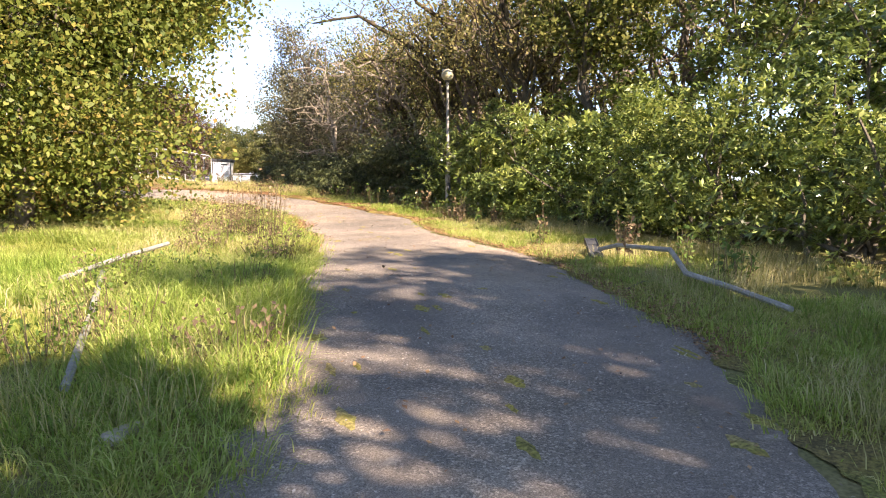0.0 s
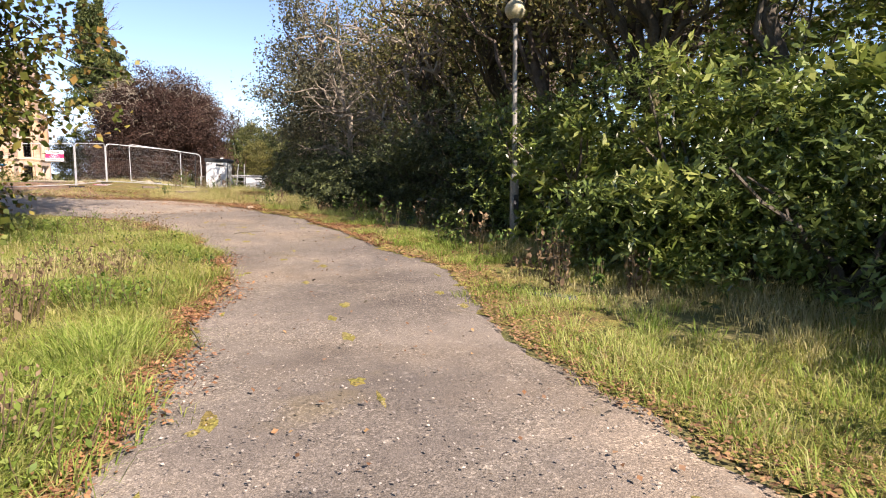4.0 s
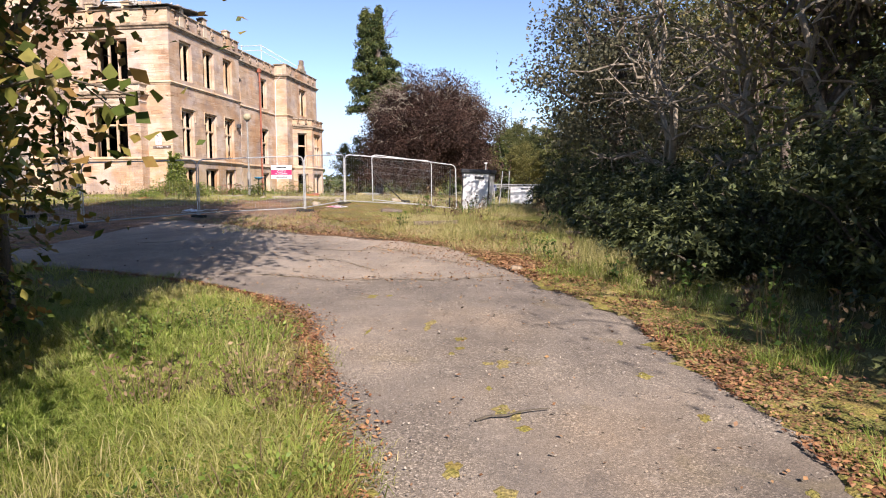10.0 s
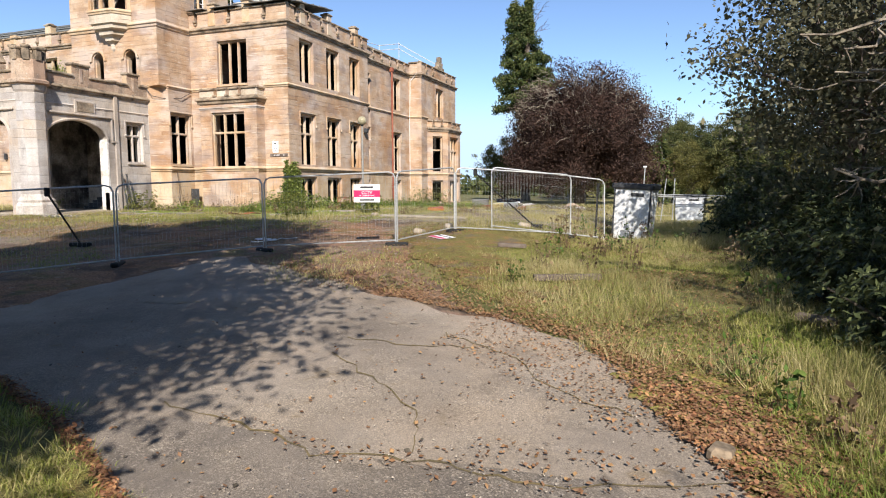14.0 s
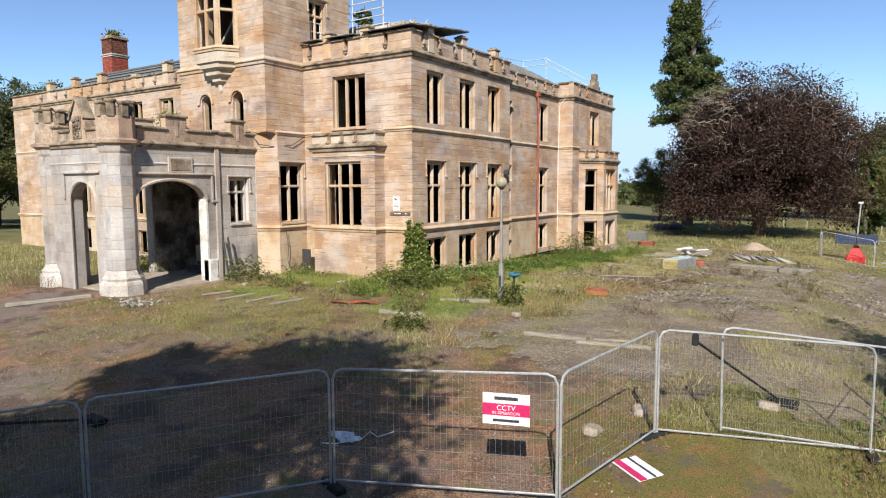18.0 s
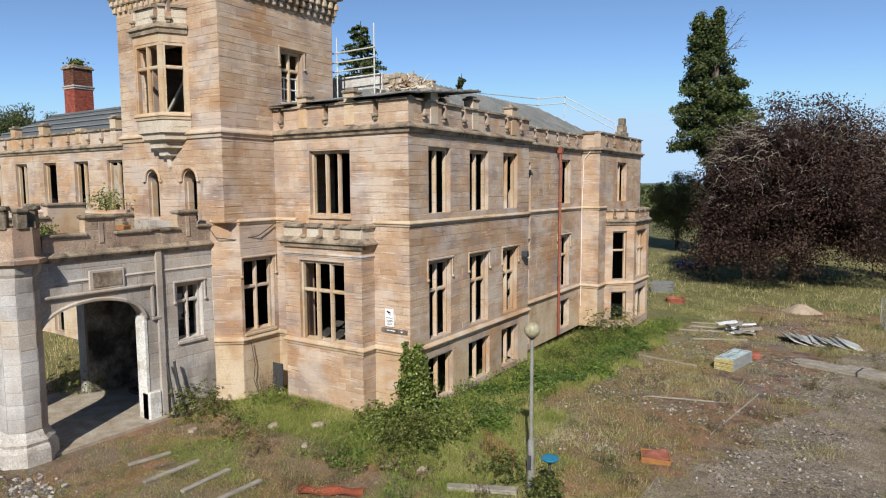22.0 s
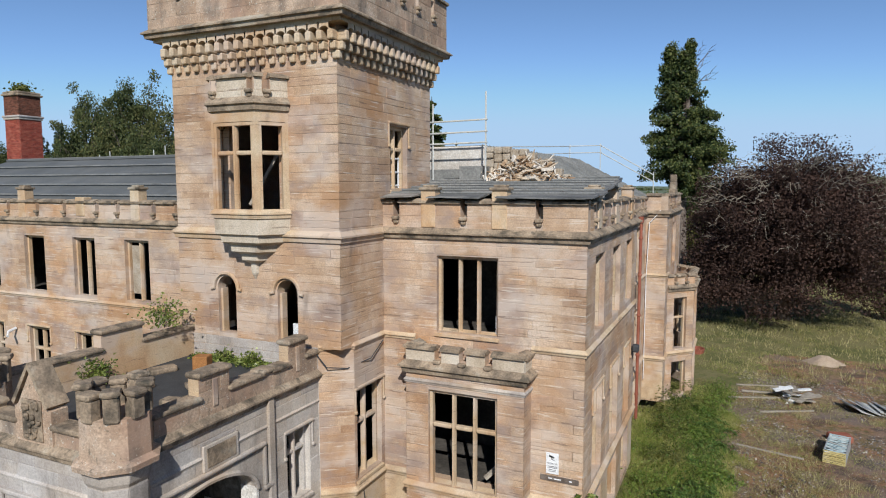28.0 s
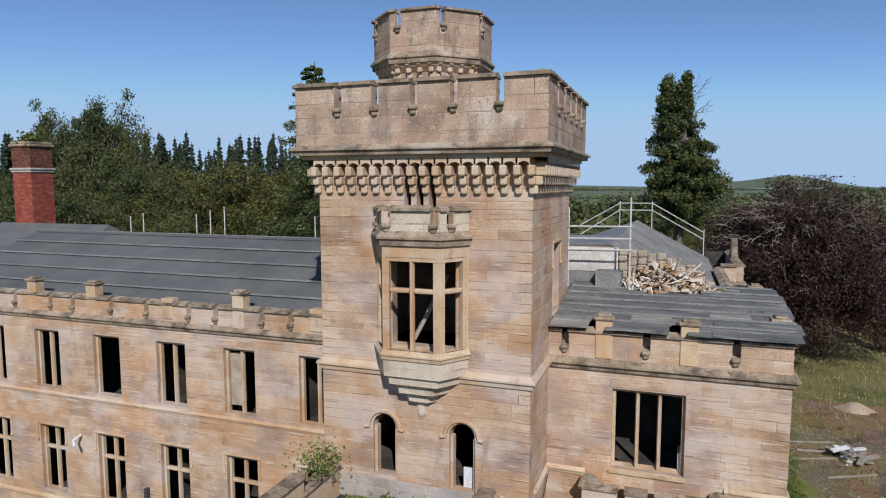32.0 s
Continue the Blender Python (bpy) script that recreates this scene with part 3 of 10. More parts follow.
# ---- mesh builders ----
class MB:
    """Collects faces for one mesh."""

    def __init__(self):
        self.v, self.f = [], []

    def add(self, verts, faces):
        k = len(self.v)
        self.v.extend(tuple(p) for p in verts)
        self.f.extend(tuple(i + k for i in f) for f in faces)
        return self

    def box(self, x0, y0, z0, x1, y1, z1, m=None, bev=0.0):
        if bev <= 0:
            vs = [(x, y, z) for z in (z0, z1) for x, y in ((x0, y0), (x1, y0), (x1, y1), (x0, y1))]
            fs = [(0, 3, 2, 1), (4, 5, 6, 7), (0, 1, 5, 4), (1, 2, 6, 5), (2, 3, 7, 6), (3, 0, 4, 7)]
        else:
            b = min(bev, (x1 - x0) * 0.45, (y1 - y0) * 0.45, (z1 - z0) * 0.45)
            ring = lambda i, z: [(x0 + b + i, y0 + i, z), (x1 - b - i, y0 + i, z), (x1 - i, y0 + b + i, z), (x1 - i, y1 - b - i, z),
                                 (x1 - b - i, y1 - i, z), (x0 + b + i, y1 - i, z), (x0 + i, y1 - b - i, z), (x0 + i, y0 + b + i, z)]
            vs = ring(b * 0.5, z0) + ring(0, z0 + b) + ring(0, z1 - b) + ring(b * 0.5, z1)
            fs = [tuple(range(7, -1, -1)), tuple(range(24, 32))]
            for r in range(3):
                fs += [(r * 8 + i, r * 8 + (i + 1) % 8, r * 8 + 8 + (i + 1) % 8, r * 8 + 8 + i) for i in range(8)]
        if m is not None:
            vs = [m @ Vector(p) for p in vs]
        return self.add(vs, fs)

    def tube(self, pts, rad, n=6, cap=True):
        pts = [Vector(p) for p in pts]
        rad = rad if isinstance(rad, (list, tuple)) else [rad] * len(pts)
        vs, fs = [], []
        side = None
        for i, p in enumerate(pts):
            d = (pts[min(i + 1, len(pts) - 1)] - pts[max(i - 1, 0)]).normalized()
            if side is None:
                side = d.orthogonal().normalized()
            side = (side - d * side.dot(d)).normalized()
            up = d.cross(side)
            vs += [p + (side * math.cos(2 * math.pi * k / n) + up * math.sin(2 * math.pi * k / n)) * rad[i] for k in range(n)]
        for i in range(len(pts) - 1):
            fs += [(i * n + k, i * n + (k + 1) % n, (i + 1) * n + (k + 1) % n, (i + 1) * n + k) for k in range(n)]
        if cap:
            fs += [tuple(range(n - 1, -1, -1)), tuple(range((len(pts) - 1) * n, len(pts) * n))]
        return self.add(vs, fs)

    def lathe(self, c, prof, n=8, turn=0.0, cap=True):
        """prof: (radius, z) from below to above, round the upright through c."""
        vs, fs = [], []
        for r, z in prof:
            vs += [(c[0] + r * math.cos(turn + 2 * math.pi * k / n), c[1] + r * math.sin(turn + 2 * math.pi * k / n), z) for k in range(n)]
        for i in range(len(prof) - 1):
            fs += [(i * n + k, i * n + (k + 1) % n, (i + 1) * n + (k + 1) % n, (i + 1) * n + k) for k in range(n)]
        if cap:
            fs += [tuple(range(n - 1, -1, -1)), tuple(range((len(prof) - 1) * n, len(prof) * n))]
        return self.add(vs, fs)

    def prism(self, poly, z0, z1):
        n = len(poly)
        vs = [(x, y, z0) for x, y in poly] + [(x, y, z1) for x, y in poly]
        return self.add(vs, [tuple(range(n - 1, -1, -1)), tuple(range(n, 2 * n))] + [(i, (i + 1) % n, n + (i + 1) % n, n + i) for i in range(n)])

    def sweep(self, path, prof, closed=False):
        """Sweeps prof, points (out, z), along a level path; out is to the right of the way."""
        P = [Vector(p) for p in path]
        n, k = len(P), len(prof)
        vs, fs = [], []
        for i in range(n):
            a = P[i] - P[i - 1] if (closed or i > 0) else P[1] - P[0]
            b = P[(i + 1) % n] - P[i] if (closed or i < n - 1) else P[-1] - P[-2]
            a, b = a.normalized(), b.normalized()
            na, nb = Vector((a.y, -a.x)), Vector((b.y, -b.x))
            mit = na + nb
            mit = mit / max(0.25, mit.dot(na))
            vs += [(P[i].x + mit.x * d, P[i].y + mit.y * d, z) for d, z in prof]
        for i in range(n if closed else n - 1):
            j = (i + 1) % n
            fs += [(i * k + q, j * k + q, j * k + (q + 1) % k, i * k + (q + 1) % k) for q in range(k)]
        if not closed:
            fs += [tuple(range(k - 1, -1, -1)), tuple(range((n - 1) * k, n * k))]
        return self.add(vs, fs)

    def weld(self):
        seen, way = {}, []
        for p in self.v:
            way.append(seen.setdefault(tuple(round(c, 4) for c in p), len(seen)))
        self.v = list(seen)
        self.f = [tuple(way[i] for i in f) for f in self.f]
        return self

    def mesh(self, name, mat):
        me = bpy.data.meshes.new(name)
        me.from_pydata(self.v, [], self.f)
        me.materials.append(mat)
        me.update()
        return me


def obj(name, mb, mat, parent=None, label="", smooth=False):
    me = mb.mesh(name, mat) if isinstance(mb, MB) else mb
    if smooth:
        me.polygons.foreach_set("use_smooth", [True] * len(me.polygons))
    ob = new(name, me)
    if parent is not None:
        ob.parent = parent
    if label:
        ob["label"] = label
    return ob


def fast_mesh(name, verts, faces, mat):
    """A mesh from arrays: faces all with the same number of corners."""
    me = bpy.data.meshes.new(name)
    nv, nf, k = len(verts), len(faces), faces.shape[1]
    me.vertices.add(nv)
    me.vertices.foreach_set("co", verts.astype(np.float32).ravel())
    me.loops.add(nf * k)
    me.loops.foreach_set("vertex_index", faces.astype(np.int32).ravel())
    me.polygons.add(nf)
    me.polygons.foreach_set("loop_start", np.arange(0, nf * k, k, dtype=np.int32))
    me.materials.append(mat)
    me.update(calc_edges=True)
    return me


def empty(name, at=(0, 0, 0)):
    ob = new(name)
    ob.location = at
    return ob


# ---- the lie of the land ----
GY = [-60, -10, 0, 8, 17, 22, 29, 36, 40, 45, 56, 65, 72, 87, 120, 400]
GZ = [-0.3, 0.0, 0.2, 0.45, 0.64, 0.83, 1.15, 1.6, 1.95, 2.3, 2.3, 2.05, 1.75, 1.3, 1.2, 1.0]


def ground(x, y):
    sx, sy = np.clip((x + 4.5) / 5, 0, 1), np.clip((y - 38) / 9, 0, 1)
    return np.interp(y, GY, GZ) - 0.65 * sx * sx * (3 - 2 * sx) * sy + 0.03 * np.sin(x * 0.9 + y * 0.4) * np.sin(y * 0.7 - x * 0.3)


def gz(x, y):
    return float(ground(np.float64(x), np.float64(y)))


ROAD_Y = [-15, 2, 3.2, 4.6, 6.6, 8.3, 9.6, 11, 13, 15, 17, 18.5, 20, 21.3, 22.7, 24.4, 26.2, 27.6, 28.5, 29.1, 29.7, 30.5, 31.3, 32.2, 33.8, 34.5, 35.1, 36.2, 37.2, 38.5]
ROAD_L = [-5.5, -0.45, -0.05, 0.3, 0.6, 0.8, 1.2, 1.48, 1.68, 1.74, 1.85, 1.97, 1.85, 1.55, 1.22, 0.48, -0.2, -0.95, -1.75, -2.8, -4.0, -6.2, -8.6, -9.8, -10, -9.9, -9.8, -9.6, -9.4, -9.2]
ROAD_R = [-2.0, 2.6, 3.25, 3.95, 4.35, 4.85, 5.0, 4.95, 4.78, 4.8, 5.1, 5.3, 5.1, 4.72, 4.58, 4.35, 3.95, 3.75, 3.35, 2.85, 2.6, 2.25, 1.85, 1.5, 0.75, -0.6, -2.1, -4.0, -6.2, -8.8]


# ---- ground, road and forecourt ----
def wob(x, y, s, k):
    return k * (np.sin(x * s + 1.7 * y * s) + np.sin(2.3 * x * s - 1.1 * y * s + 1.0) + 0.6 * np.sin(5.1 * x * s + 4.3 * y * s))


gxs = np.concatenate([[-3000, -1500, -800, -400, -200, -120, -90], np.arange(-70, 46, 1.0), [60, 90, 120, 200, 400, 800, 1500, 3000]])
gys = np.concatenate([[-1500, -600, -200, -80, -40], np.arange(-20, 131, 1.0), [150, 180, 230, 300, 400, 600, 900, 1400, 2200, 3000]])
GX, GYY = np.meshgrid(gxs, gys)
far = np.hypot(GX, GYY - 50)
GZZ = ground(GX, GYY) + np.clip((far - 500) / 2200, 0, 1) * (9 + 11 * np.sin(GX * 0.0021 + 0.4) * np.cos(GYY * 0.0009))
nx, ny = len(gxs), len(gys)
idx = np.arange(nx * ny).reshape(ny, nx)
gf = np.stack([idx[:-1, :-1], idx[:-1, 1:], idx[1:, 1:], idx[1:, :-1]], -1).reshape(-1, 4)
me = fast_mesh("ground", np.stack([GX, GYY, GZZ], -1).reshape(-1, 3), gf, M["soil"])
me.materials.append(M["hill"])
cen = np.hypot(np.stack([GX, GYY - 50], -1).reshape(-1, 2)[gf].mean(1)[:, 0], np.stack([GX, GYY - 50], -1).reshape(-1, 2)[gf].mean(1)[:, 1])
me.polygons.foreach_set("material_index", (cen > 350).astype(np.int32))
me.polygons.foreach_set("use_smooth", np.ones(len(gf), dtype=bool))
tagged(obj("ground", me, None), "rough grassy ground round the derelict mansion", "ground", kind="structure")


def sheet(name, inside, x0, x1, y0, y1, step, lift, mat):
    xs, ys = np.arange(x0, x1 + step, step), np.arange(y0, y1 + step, step)
    X, Y = np.meshgrid(xs, ys)
    keep = inside((X[:-1, :-1] + X[1:, 1:]) / 2, (Y[:-1, :-1] + Y[1:, 1:]) / 2)
    ids = np.arange(X.size).reshape(X.shape)
    f = np.stack([ids[:-1, :-1], ids[:-1, 1:], ids[1:, 1:], ids[1:, :-1]], -1)[keep]
    use = np.unique(f)
    remap = np.zeros(X.size, dtype=np.int64)
    remap[use] = np.arange(len(use))
    v = np.stack([X, Y, ground(X, Y) + lift], -1).reshape(-1, 3)[use]
    me_ = fast_mesh(name, v, remap[f.reshape(-1, 4)], mat)
    me_.polygons.foreach_set("use_smooth", np.ones(len(me_.polygons), dtype=bool))
    return obj(name, me_, None)


def on_road(x, y):
    w = wob(x, y, 1.9, 0.06) + wob(x, y, 6.0, 0.03)
    return (x > np.interp(y, ROAD_Y, ROAD_L) + w) & (x < np.interp(y, ROAD_Y, ROAD_R) - w) & (y < 38.4)


def on_court(x, y):
    w = wob(x, y, 0.8, 0.25)
    east = np.interp(y, [30, 34, 36, 40, 45, 52, 60, 75, 95], [1, -0.5, -2.5, -4.5, -4.8, -2, -1, -1.5, -3])
    west = np.interp(y, [30, 45, 55, 56, 75, 95], [-26, -34, -34, -17, -15.5, -12])
    return (y > 33.5 + w) & (y < 92) & (x < east + w) & (x > west + w)


ry_ = np.arange(-15, 38.45, 0.12)
rt_ = np.linspace(0, 1, 22)
wl_ = wob(np.interp(ry_, ROAD_Y, ROAD_L), ry_, 1.9, 0.06) + wob(ry_ * 0.3, ry_, 5.0, 0.03)
wr_ = wob(np.interp(ry_, ROAD_Y, ROAD_R), ry_, 1.7, 0.06) + wob(ry_ * 0.4, ry_, 5.5, 0.03)
RX_ = (np.interp(ry_, ROAD_Y, ROAD_L) + wl_)[:, None] * (1 - rt_) + (np.interp(ry_, ROAD_Y, ROAD_R) + wr_)[:, None] * rt_
RY_ = np.repeat(ry_[:, None], len(rt_), 1) + wob(RX_, ry_[:, None], 1.1, 0.12) * (ry_[:, None] > 34)
RZ_ = ground(RX_, RY_) + 0.02
RZ_[:, 0] -= 0.02
RZ_[:, -1] -= 0.02
ids_ = np.arange(RX_.size).reshape(RX_.shape)
road_me = fast_mesh("road", np.stack([RX_, RY_, RZ_], -1).reshape(-1, 3), np.stack([ids_[:-1, :-1], ids_[:-1, 1:], ids_[1:, 1:], ids_[1:, :-1]], -1).reshape(-1, 4), M["tarmac"])
road_me.polygons.foreach_set("use_smooth", np.ones(len(road_me.polygons), dtype=bool))
# the older surfacing starts at the joint before the forecourt
road_me.materials.append(M["tarmac_old"])
fy_ = (RY_[:-1, :-1] + RY_[1:, 1:]).ravel() / 2
fx_ = (RX_[:-1, :-1] + RX_[1:, 1:]).ravel() / 2
road_me.polygons.foreach_set("material_index", (fy_ > 30.05 + 0.12 * np.sin(fx_ * 2)).astype(np.int32))
tagged(obj("road", road_me, None), "worn grey tarmac drive with mossy, leaf-strewn edges", "road", kind="structure")
tagged(sheet("forecourt", on_court, -36, 4, 31, 93, 0.3, 0.012, M["gravel"]), "brown gravel forecourt overgrown with moss and weeds", "forecourt", kind="structure")


M["chippings"] = material("grey_slate_chippings", [(0.15, 0.112, 0.082), (0.24, 0.188, 0.14), (0.325, 0.268, 0.212)], 0.8, 40, 0.97, 1.0, 0.04, fine_mix=0.5, speckle=(26.0, 0.5, 2.0, 0.9),
                          stains=[(0.5, (1, 1, 1), 0.52, 0.62, (0.16, 0.125, 0.085), 0.6), (1.6, (1, 1, 1), 0.60, 0.68, (0.10, 0.085, 0.06), 0.6)])


def on_chippings(x, y):
    w = wob(x, y, 0.5, 0.5) + wob(x, y, 1.7, 0.2)
    west = np.interp(y, [45, 49, 53, 57, 62, 70, 80], [-10.6, -10.6, -10.2, -9.6, -8.2, -7.2, -5.5])
    return (x > west + w) & (x < 0.8 - w) & (y > 46.5 + w) & (y < 78 + w)


tagged(sheet("chippings", on_chippings, -13, 3, 44, 81, 0.25, 0.03, M["chippings"]), "grey slate chippings spread over the forecourt", "gravel", kind="structure")

# ---- the mansion ----
ZG, ZB, ZM, ZC, ZP = 2.2, 4.65, 9.17, 12.45, 13.45   # foot, basement string, mid string, cornice, parapet top
mansion = tagged(empty("mansion", (0, 0, 0)), "derelict two-storey sandstone mansion with battlemented tower and empty windows", "mansion")


class Face:
    """A wall plane: origin, way along it (to the right seen from outside), outward normal."""

    def __init__(self, a, b):
        self.a, self.b = Vector(a), Vector(b)
        self.L = (self.b - self.a).length
        self.u = (self.b - self.a) / self.L
        self.n = Vector((self.u.y, -self.u.x))
        self.m = Matrix(((self.u.x, -self.n.x, 0, a[0]), (self.u.y, -self.n.y, 0, a[1]), (0, 0, 1, 0), (0, 0, 0, 1)))

    def box(self, mb, s0, s1, z0, z1, d0, d1, bev=0.0):
        """d0, d1: how far it stands out of the plane, from inner to outer."""
        return mb.box(s0, -d1, z0, s1, -d0, z1, self.m, bev)


def wall_body(mb, F, z0, z1, holes, thick=0.6, s0=0.0, s1=None):
    s1 = F.L if s1 is None else s1
    S = sorted({s0, s1, *[min(max(h[i], s0), s1) for h in holes for i in (0, 1)]})
    Z = sorted({z0, z1, *[min(max(h[i], z0), z1) for h in holes for i in (2, 3)]})
    solid = {}
    for i in range(len(S) - 1):
        for j in range(len(Z) - 1):
            cs, cz = (S[i] + S[i + 1]) / 2, (Z[j] + Z[j + 1]) / 2
            solid[i, j] = not any(h[0] < cs < h[1] and h[2] < cz < h[3] for h in holes)
    P = lambda s, z, d: F.m @ Vector((s, d, z))
    for (i, j), ok in solid.items():
        if not ok:
            continue
        a, b, c, d = S[i], S[i + 1], Z[j], Z[j + 1]
        mb.add([P(a, c, 0), P(b, c, 0), P(b, d, 0), P(a, d, 0)], [(0, 1, 2, 3)])
        mb.add([P(a, c, thick), P(b, c, thick), P(b, d, thick), P(a, d, thick)], [(3, 2, 1, 0)])
        for di, dj, q in ((-1, 0, (a, c, a, d)), (1, 0, (b, d, b, c)), (0, -1, (b, c, a, c)), (0, 1, (a, d, b, d))):
            if not solid.get((i + di, j + dj), False):
                mb.add([P(q[0], q[1], 0), P(q[2], q[3], 0), P(q[2], q[3], thick), P(q[0], q[1], thick)], [(0, 1, 2, 3)])
    return mb


_blk = MB()
_blk.add([(0, 0, 0), (1, 0, 0), (1, 0, 1), (0, 0, 1), (0, -0.55, 0), (1, -0.55, 0), (1, -0.55, 1), (0, -0.55, 1),
          (0.022, -1, 0.05), (0.978, -1, 0.05), (0.978, -1, 0.95), (0.022, -1, 0.95)],
         [(8, 9, 10, 11), (4, 5, 9, 8), (5, 6, 10, 9), (6, 7, 11, 10), (7, 4, 8, 11), (0, 1, 5, 4), (1, 2, 6, 5), (2, 3, 7, 6), (3, 0, 4, 7)])
BLOCK = _blk.mesh("stone_block", M["block"])


def courses(F, z0, z1, holes, rng, s0=0.0, s1=None, h=0.27, wide=(0.5, 1.5)):
    """Ashlar: blocks as (s0, s1, z0, z1, stand-out), round the holes."""
    s1 = F.L if s1 is None else s1
    out = []
    n = max(1, round((z1 - z0) / h))
    edges = [z0 + (z1 - z0) * (i + (rng.uniform(-0.16, 0.16) if 0 < i < n else 0)) / n for i in range(n + 1)]
    for j in range(n):
        a, b = edges[j], edges[j + 1]
        spans = [(s0, s1)]
        for q in holes:
            if q[2] < b - 0.02 and q[3] > a + 0.02:
                nxt = []
                for p in spans:
                    if q[1] <= p[0] or q[0] >= p[1]:
                        nxt.append(p)
                        continue
                    if q[0] - p[0] > 0.05:
                        nxt.append((p[0], q[0]))
                    if p[1] - q[1] > 0.05:
                        nxt.append((q[1], p[1]))
                spans = nxt
        for p in spans:
            s = p[0]
            while s < p[1] - 1e-4:
                w = rng.uniform(*wide)
                e = p[1] if p[1] - (s + w) < 0.3 else s + w
                out.append((s + 0.005, e - 0.005, a + 0.005, b - 0.005, rng.uniform(0.005, 0.014)))
                s = e
    return out


def facing(F, blocks, parent, single=300, mat="stone"):
    """The first blocks as pieces of their own, the rest joined in one part."""
    rest = MB()
    one = single and mat == "stone"
    for i, (a, b, c, d, o) in enumerate(blocks):
        if one and i < single:
            ob = new("stone_block", BLOCK)
            ob.parent = parent
            ob.matrix_world = F.m @ Matrix.Translation((a, 0, c)) @ Matrix.Diagonal((b - a, o, d - c, 1))
        else:
            m = F.m @ Matrix.Translation((a, 0, c)) @ Matrix.Diagonal((b - a, o, d - c, 1))
            rest.add([m @ Vector(p) for p in _blk.v], _blk.f)
    if rest.f:
        tagged(obj("ashlar", rest, M[mat], parent), kind="stuff")


def facade(name, a, b, z0, z1, holes, seed, thick=0.34, single=0, mat="stone", label="", h=0.27, body="joint"):
    F = Face(a, b)
    w = obj(name, wall_body(MB(), F, z0, z1, holes, thick), M[body], mansion, label)
    if z0 < ZB - 1:
        # the basement is faced with large smooth slabs
        low_ = [(a_, b_, c_, d_, 0.006) for a_, b_, c_, d_, o_ in courses(F, z0, ZB - 0.06, holes, random.Random(seed + 500), h=0.8, wide=(1.4, 3.0))]
        facing(F, low_, w, 0, "dress" if mat == "stone" else mat)
        z0 = ZB - 0.06
    facing(F, courses(F, z0, z1, holes, random.Random(seed), h=h), w, single, mat)
    return F


def window(F, s0, s1, z0, z1, lights=2, transom=None, hood=False, sill=True, deep=0.16, key="dress", proud=0.03, skip=()):
    """Stone-framed window with no glass: surround, mullions, transom, sill, hood mould with stops."""
    mb = MB()
    j = 0.09
    for p, q in ((s0 - 0.02, s0 + j), (s1 - j, s1 + 0.02)):
        F.box(mb, p, q, z0, z1, -deep - 0.14, -deep)
    F.box(mb, s0 + j, s1 - j, z1 - 0.11, z1, -deep - 0.22, -deep)
    w = obj("window", mb, M[key], mansion)
    wd = (s1 - s0 - 2 * j) / lights
    for i in range(1, lights):
        if i in skip:
            continue
        c = s0 + j + wd * i
        m = MB()
        P = [(-0.06, -0.13), (0.06, -0.13), (0.06, -0.06), (0.03, 0.02), (-0.03, 0.02), (-0.06, -0.06)]
        vs = [F.m @ Vector((c + x, deep - y + 0.02, z)) for z in (z0, z1 - 0.11) for x, y in P]
        m.add(vs, [(5, 4, 3, 2, 1, 0), (6, 7, 8, 9, 10, 11)] + [(k, (k + 1) % 6, 6 + (k + 1) % 6, 6 + k) for k in range(6)])
        obj("mullion", m, M[key], w)
    if transom:
        m = MB()
        for i in range(lights):
            a = s0 + j + wd * i + (0.06 if i else 0)
            b = s0 + j + wd * (i + 1) - (0.06 if i < lights - 1 else 0)
            F.box(m, a, b, transom - 0.06, transom + 0.06, -deep - 0.17, -deep + 0.0, 0.03)
        obj("transom", m, M[key], w)
    if sill:
        m = MB()
        m.add([F.m @ Vector(p) for p in ((s0 - 0.05, -proud - 0.05, z0 - 0.14), (s1 + 0.05, -proud - 0.05, z0 - 0.14), (s1 + 0.05, 0.4, z0 - 0.14), (s0 - 0.05, 0.4, z0 - 0.14),
                                         (s0 - 0.05, -proud - 0.05, z0 - 0.06), (s1 + 0.05, -proud - 0.05, z0 - 0.06), (s1 + 0.05, 0.4, z0 + 0.05), (s0 - 0.05, 0.4, z0 + 0.05))],
              [(0, 3, 2, 1), (4, 5, 6, 7), (0, 1, 5, 4), (1, 2, 6, 5), (2, 3, 7, 6), (3, 0, 4, 7)])
        obj("sill", m, M[key], w)
    if hood:
        m = MB()
        F.box(m, s0 - 0.15, s1 + 0.15, z1 + 0.05, z1 + 0.13, 0.0, 0.075, 0.02)
        F.box(m, s0 - 0.15, s0 - 0.08, z1 - 0.6, z1 + 0.05, 0.0, 0.05, 0.015)
        F.box(m, s1 + 0.08, s1 + 0.15, z1 - 0.6, z1 + 0.05, 0.0, 0.05, 0.015)
        F.box(m, s0 - 0.17, s0 - 0.06, z1 - 0.70, z1 - 0.6, 0.0, 0.09, 0.025)
        F.box(m, s1 + 0.06, s1 + 0.17, z1 - 0.70, z1 - 0.6, 0.0, 0.09, 0.025)
        obj("hood_mould", m, M[key], w)
    return w


def string(path, z, h=0.16, out=0.12, key="dress", name="string_course", closed=False):
    prof = [(-0.05, z - h * 0.6), (out * 0.45, z - h * 0.6), (out * 0.6, z - h * 0.1), (out, z), (out, z + h * 0.2), (0.0, z + h * 0.75), (-0.05, z + h * 0.75)]
    return obj(name, MB().sweep(path, prof, closed), M[key], mansion)


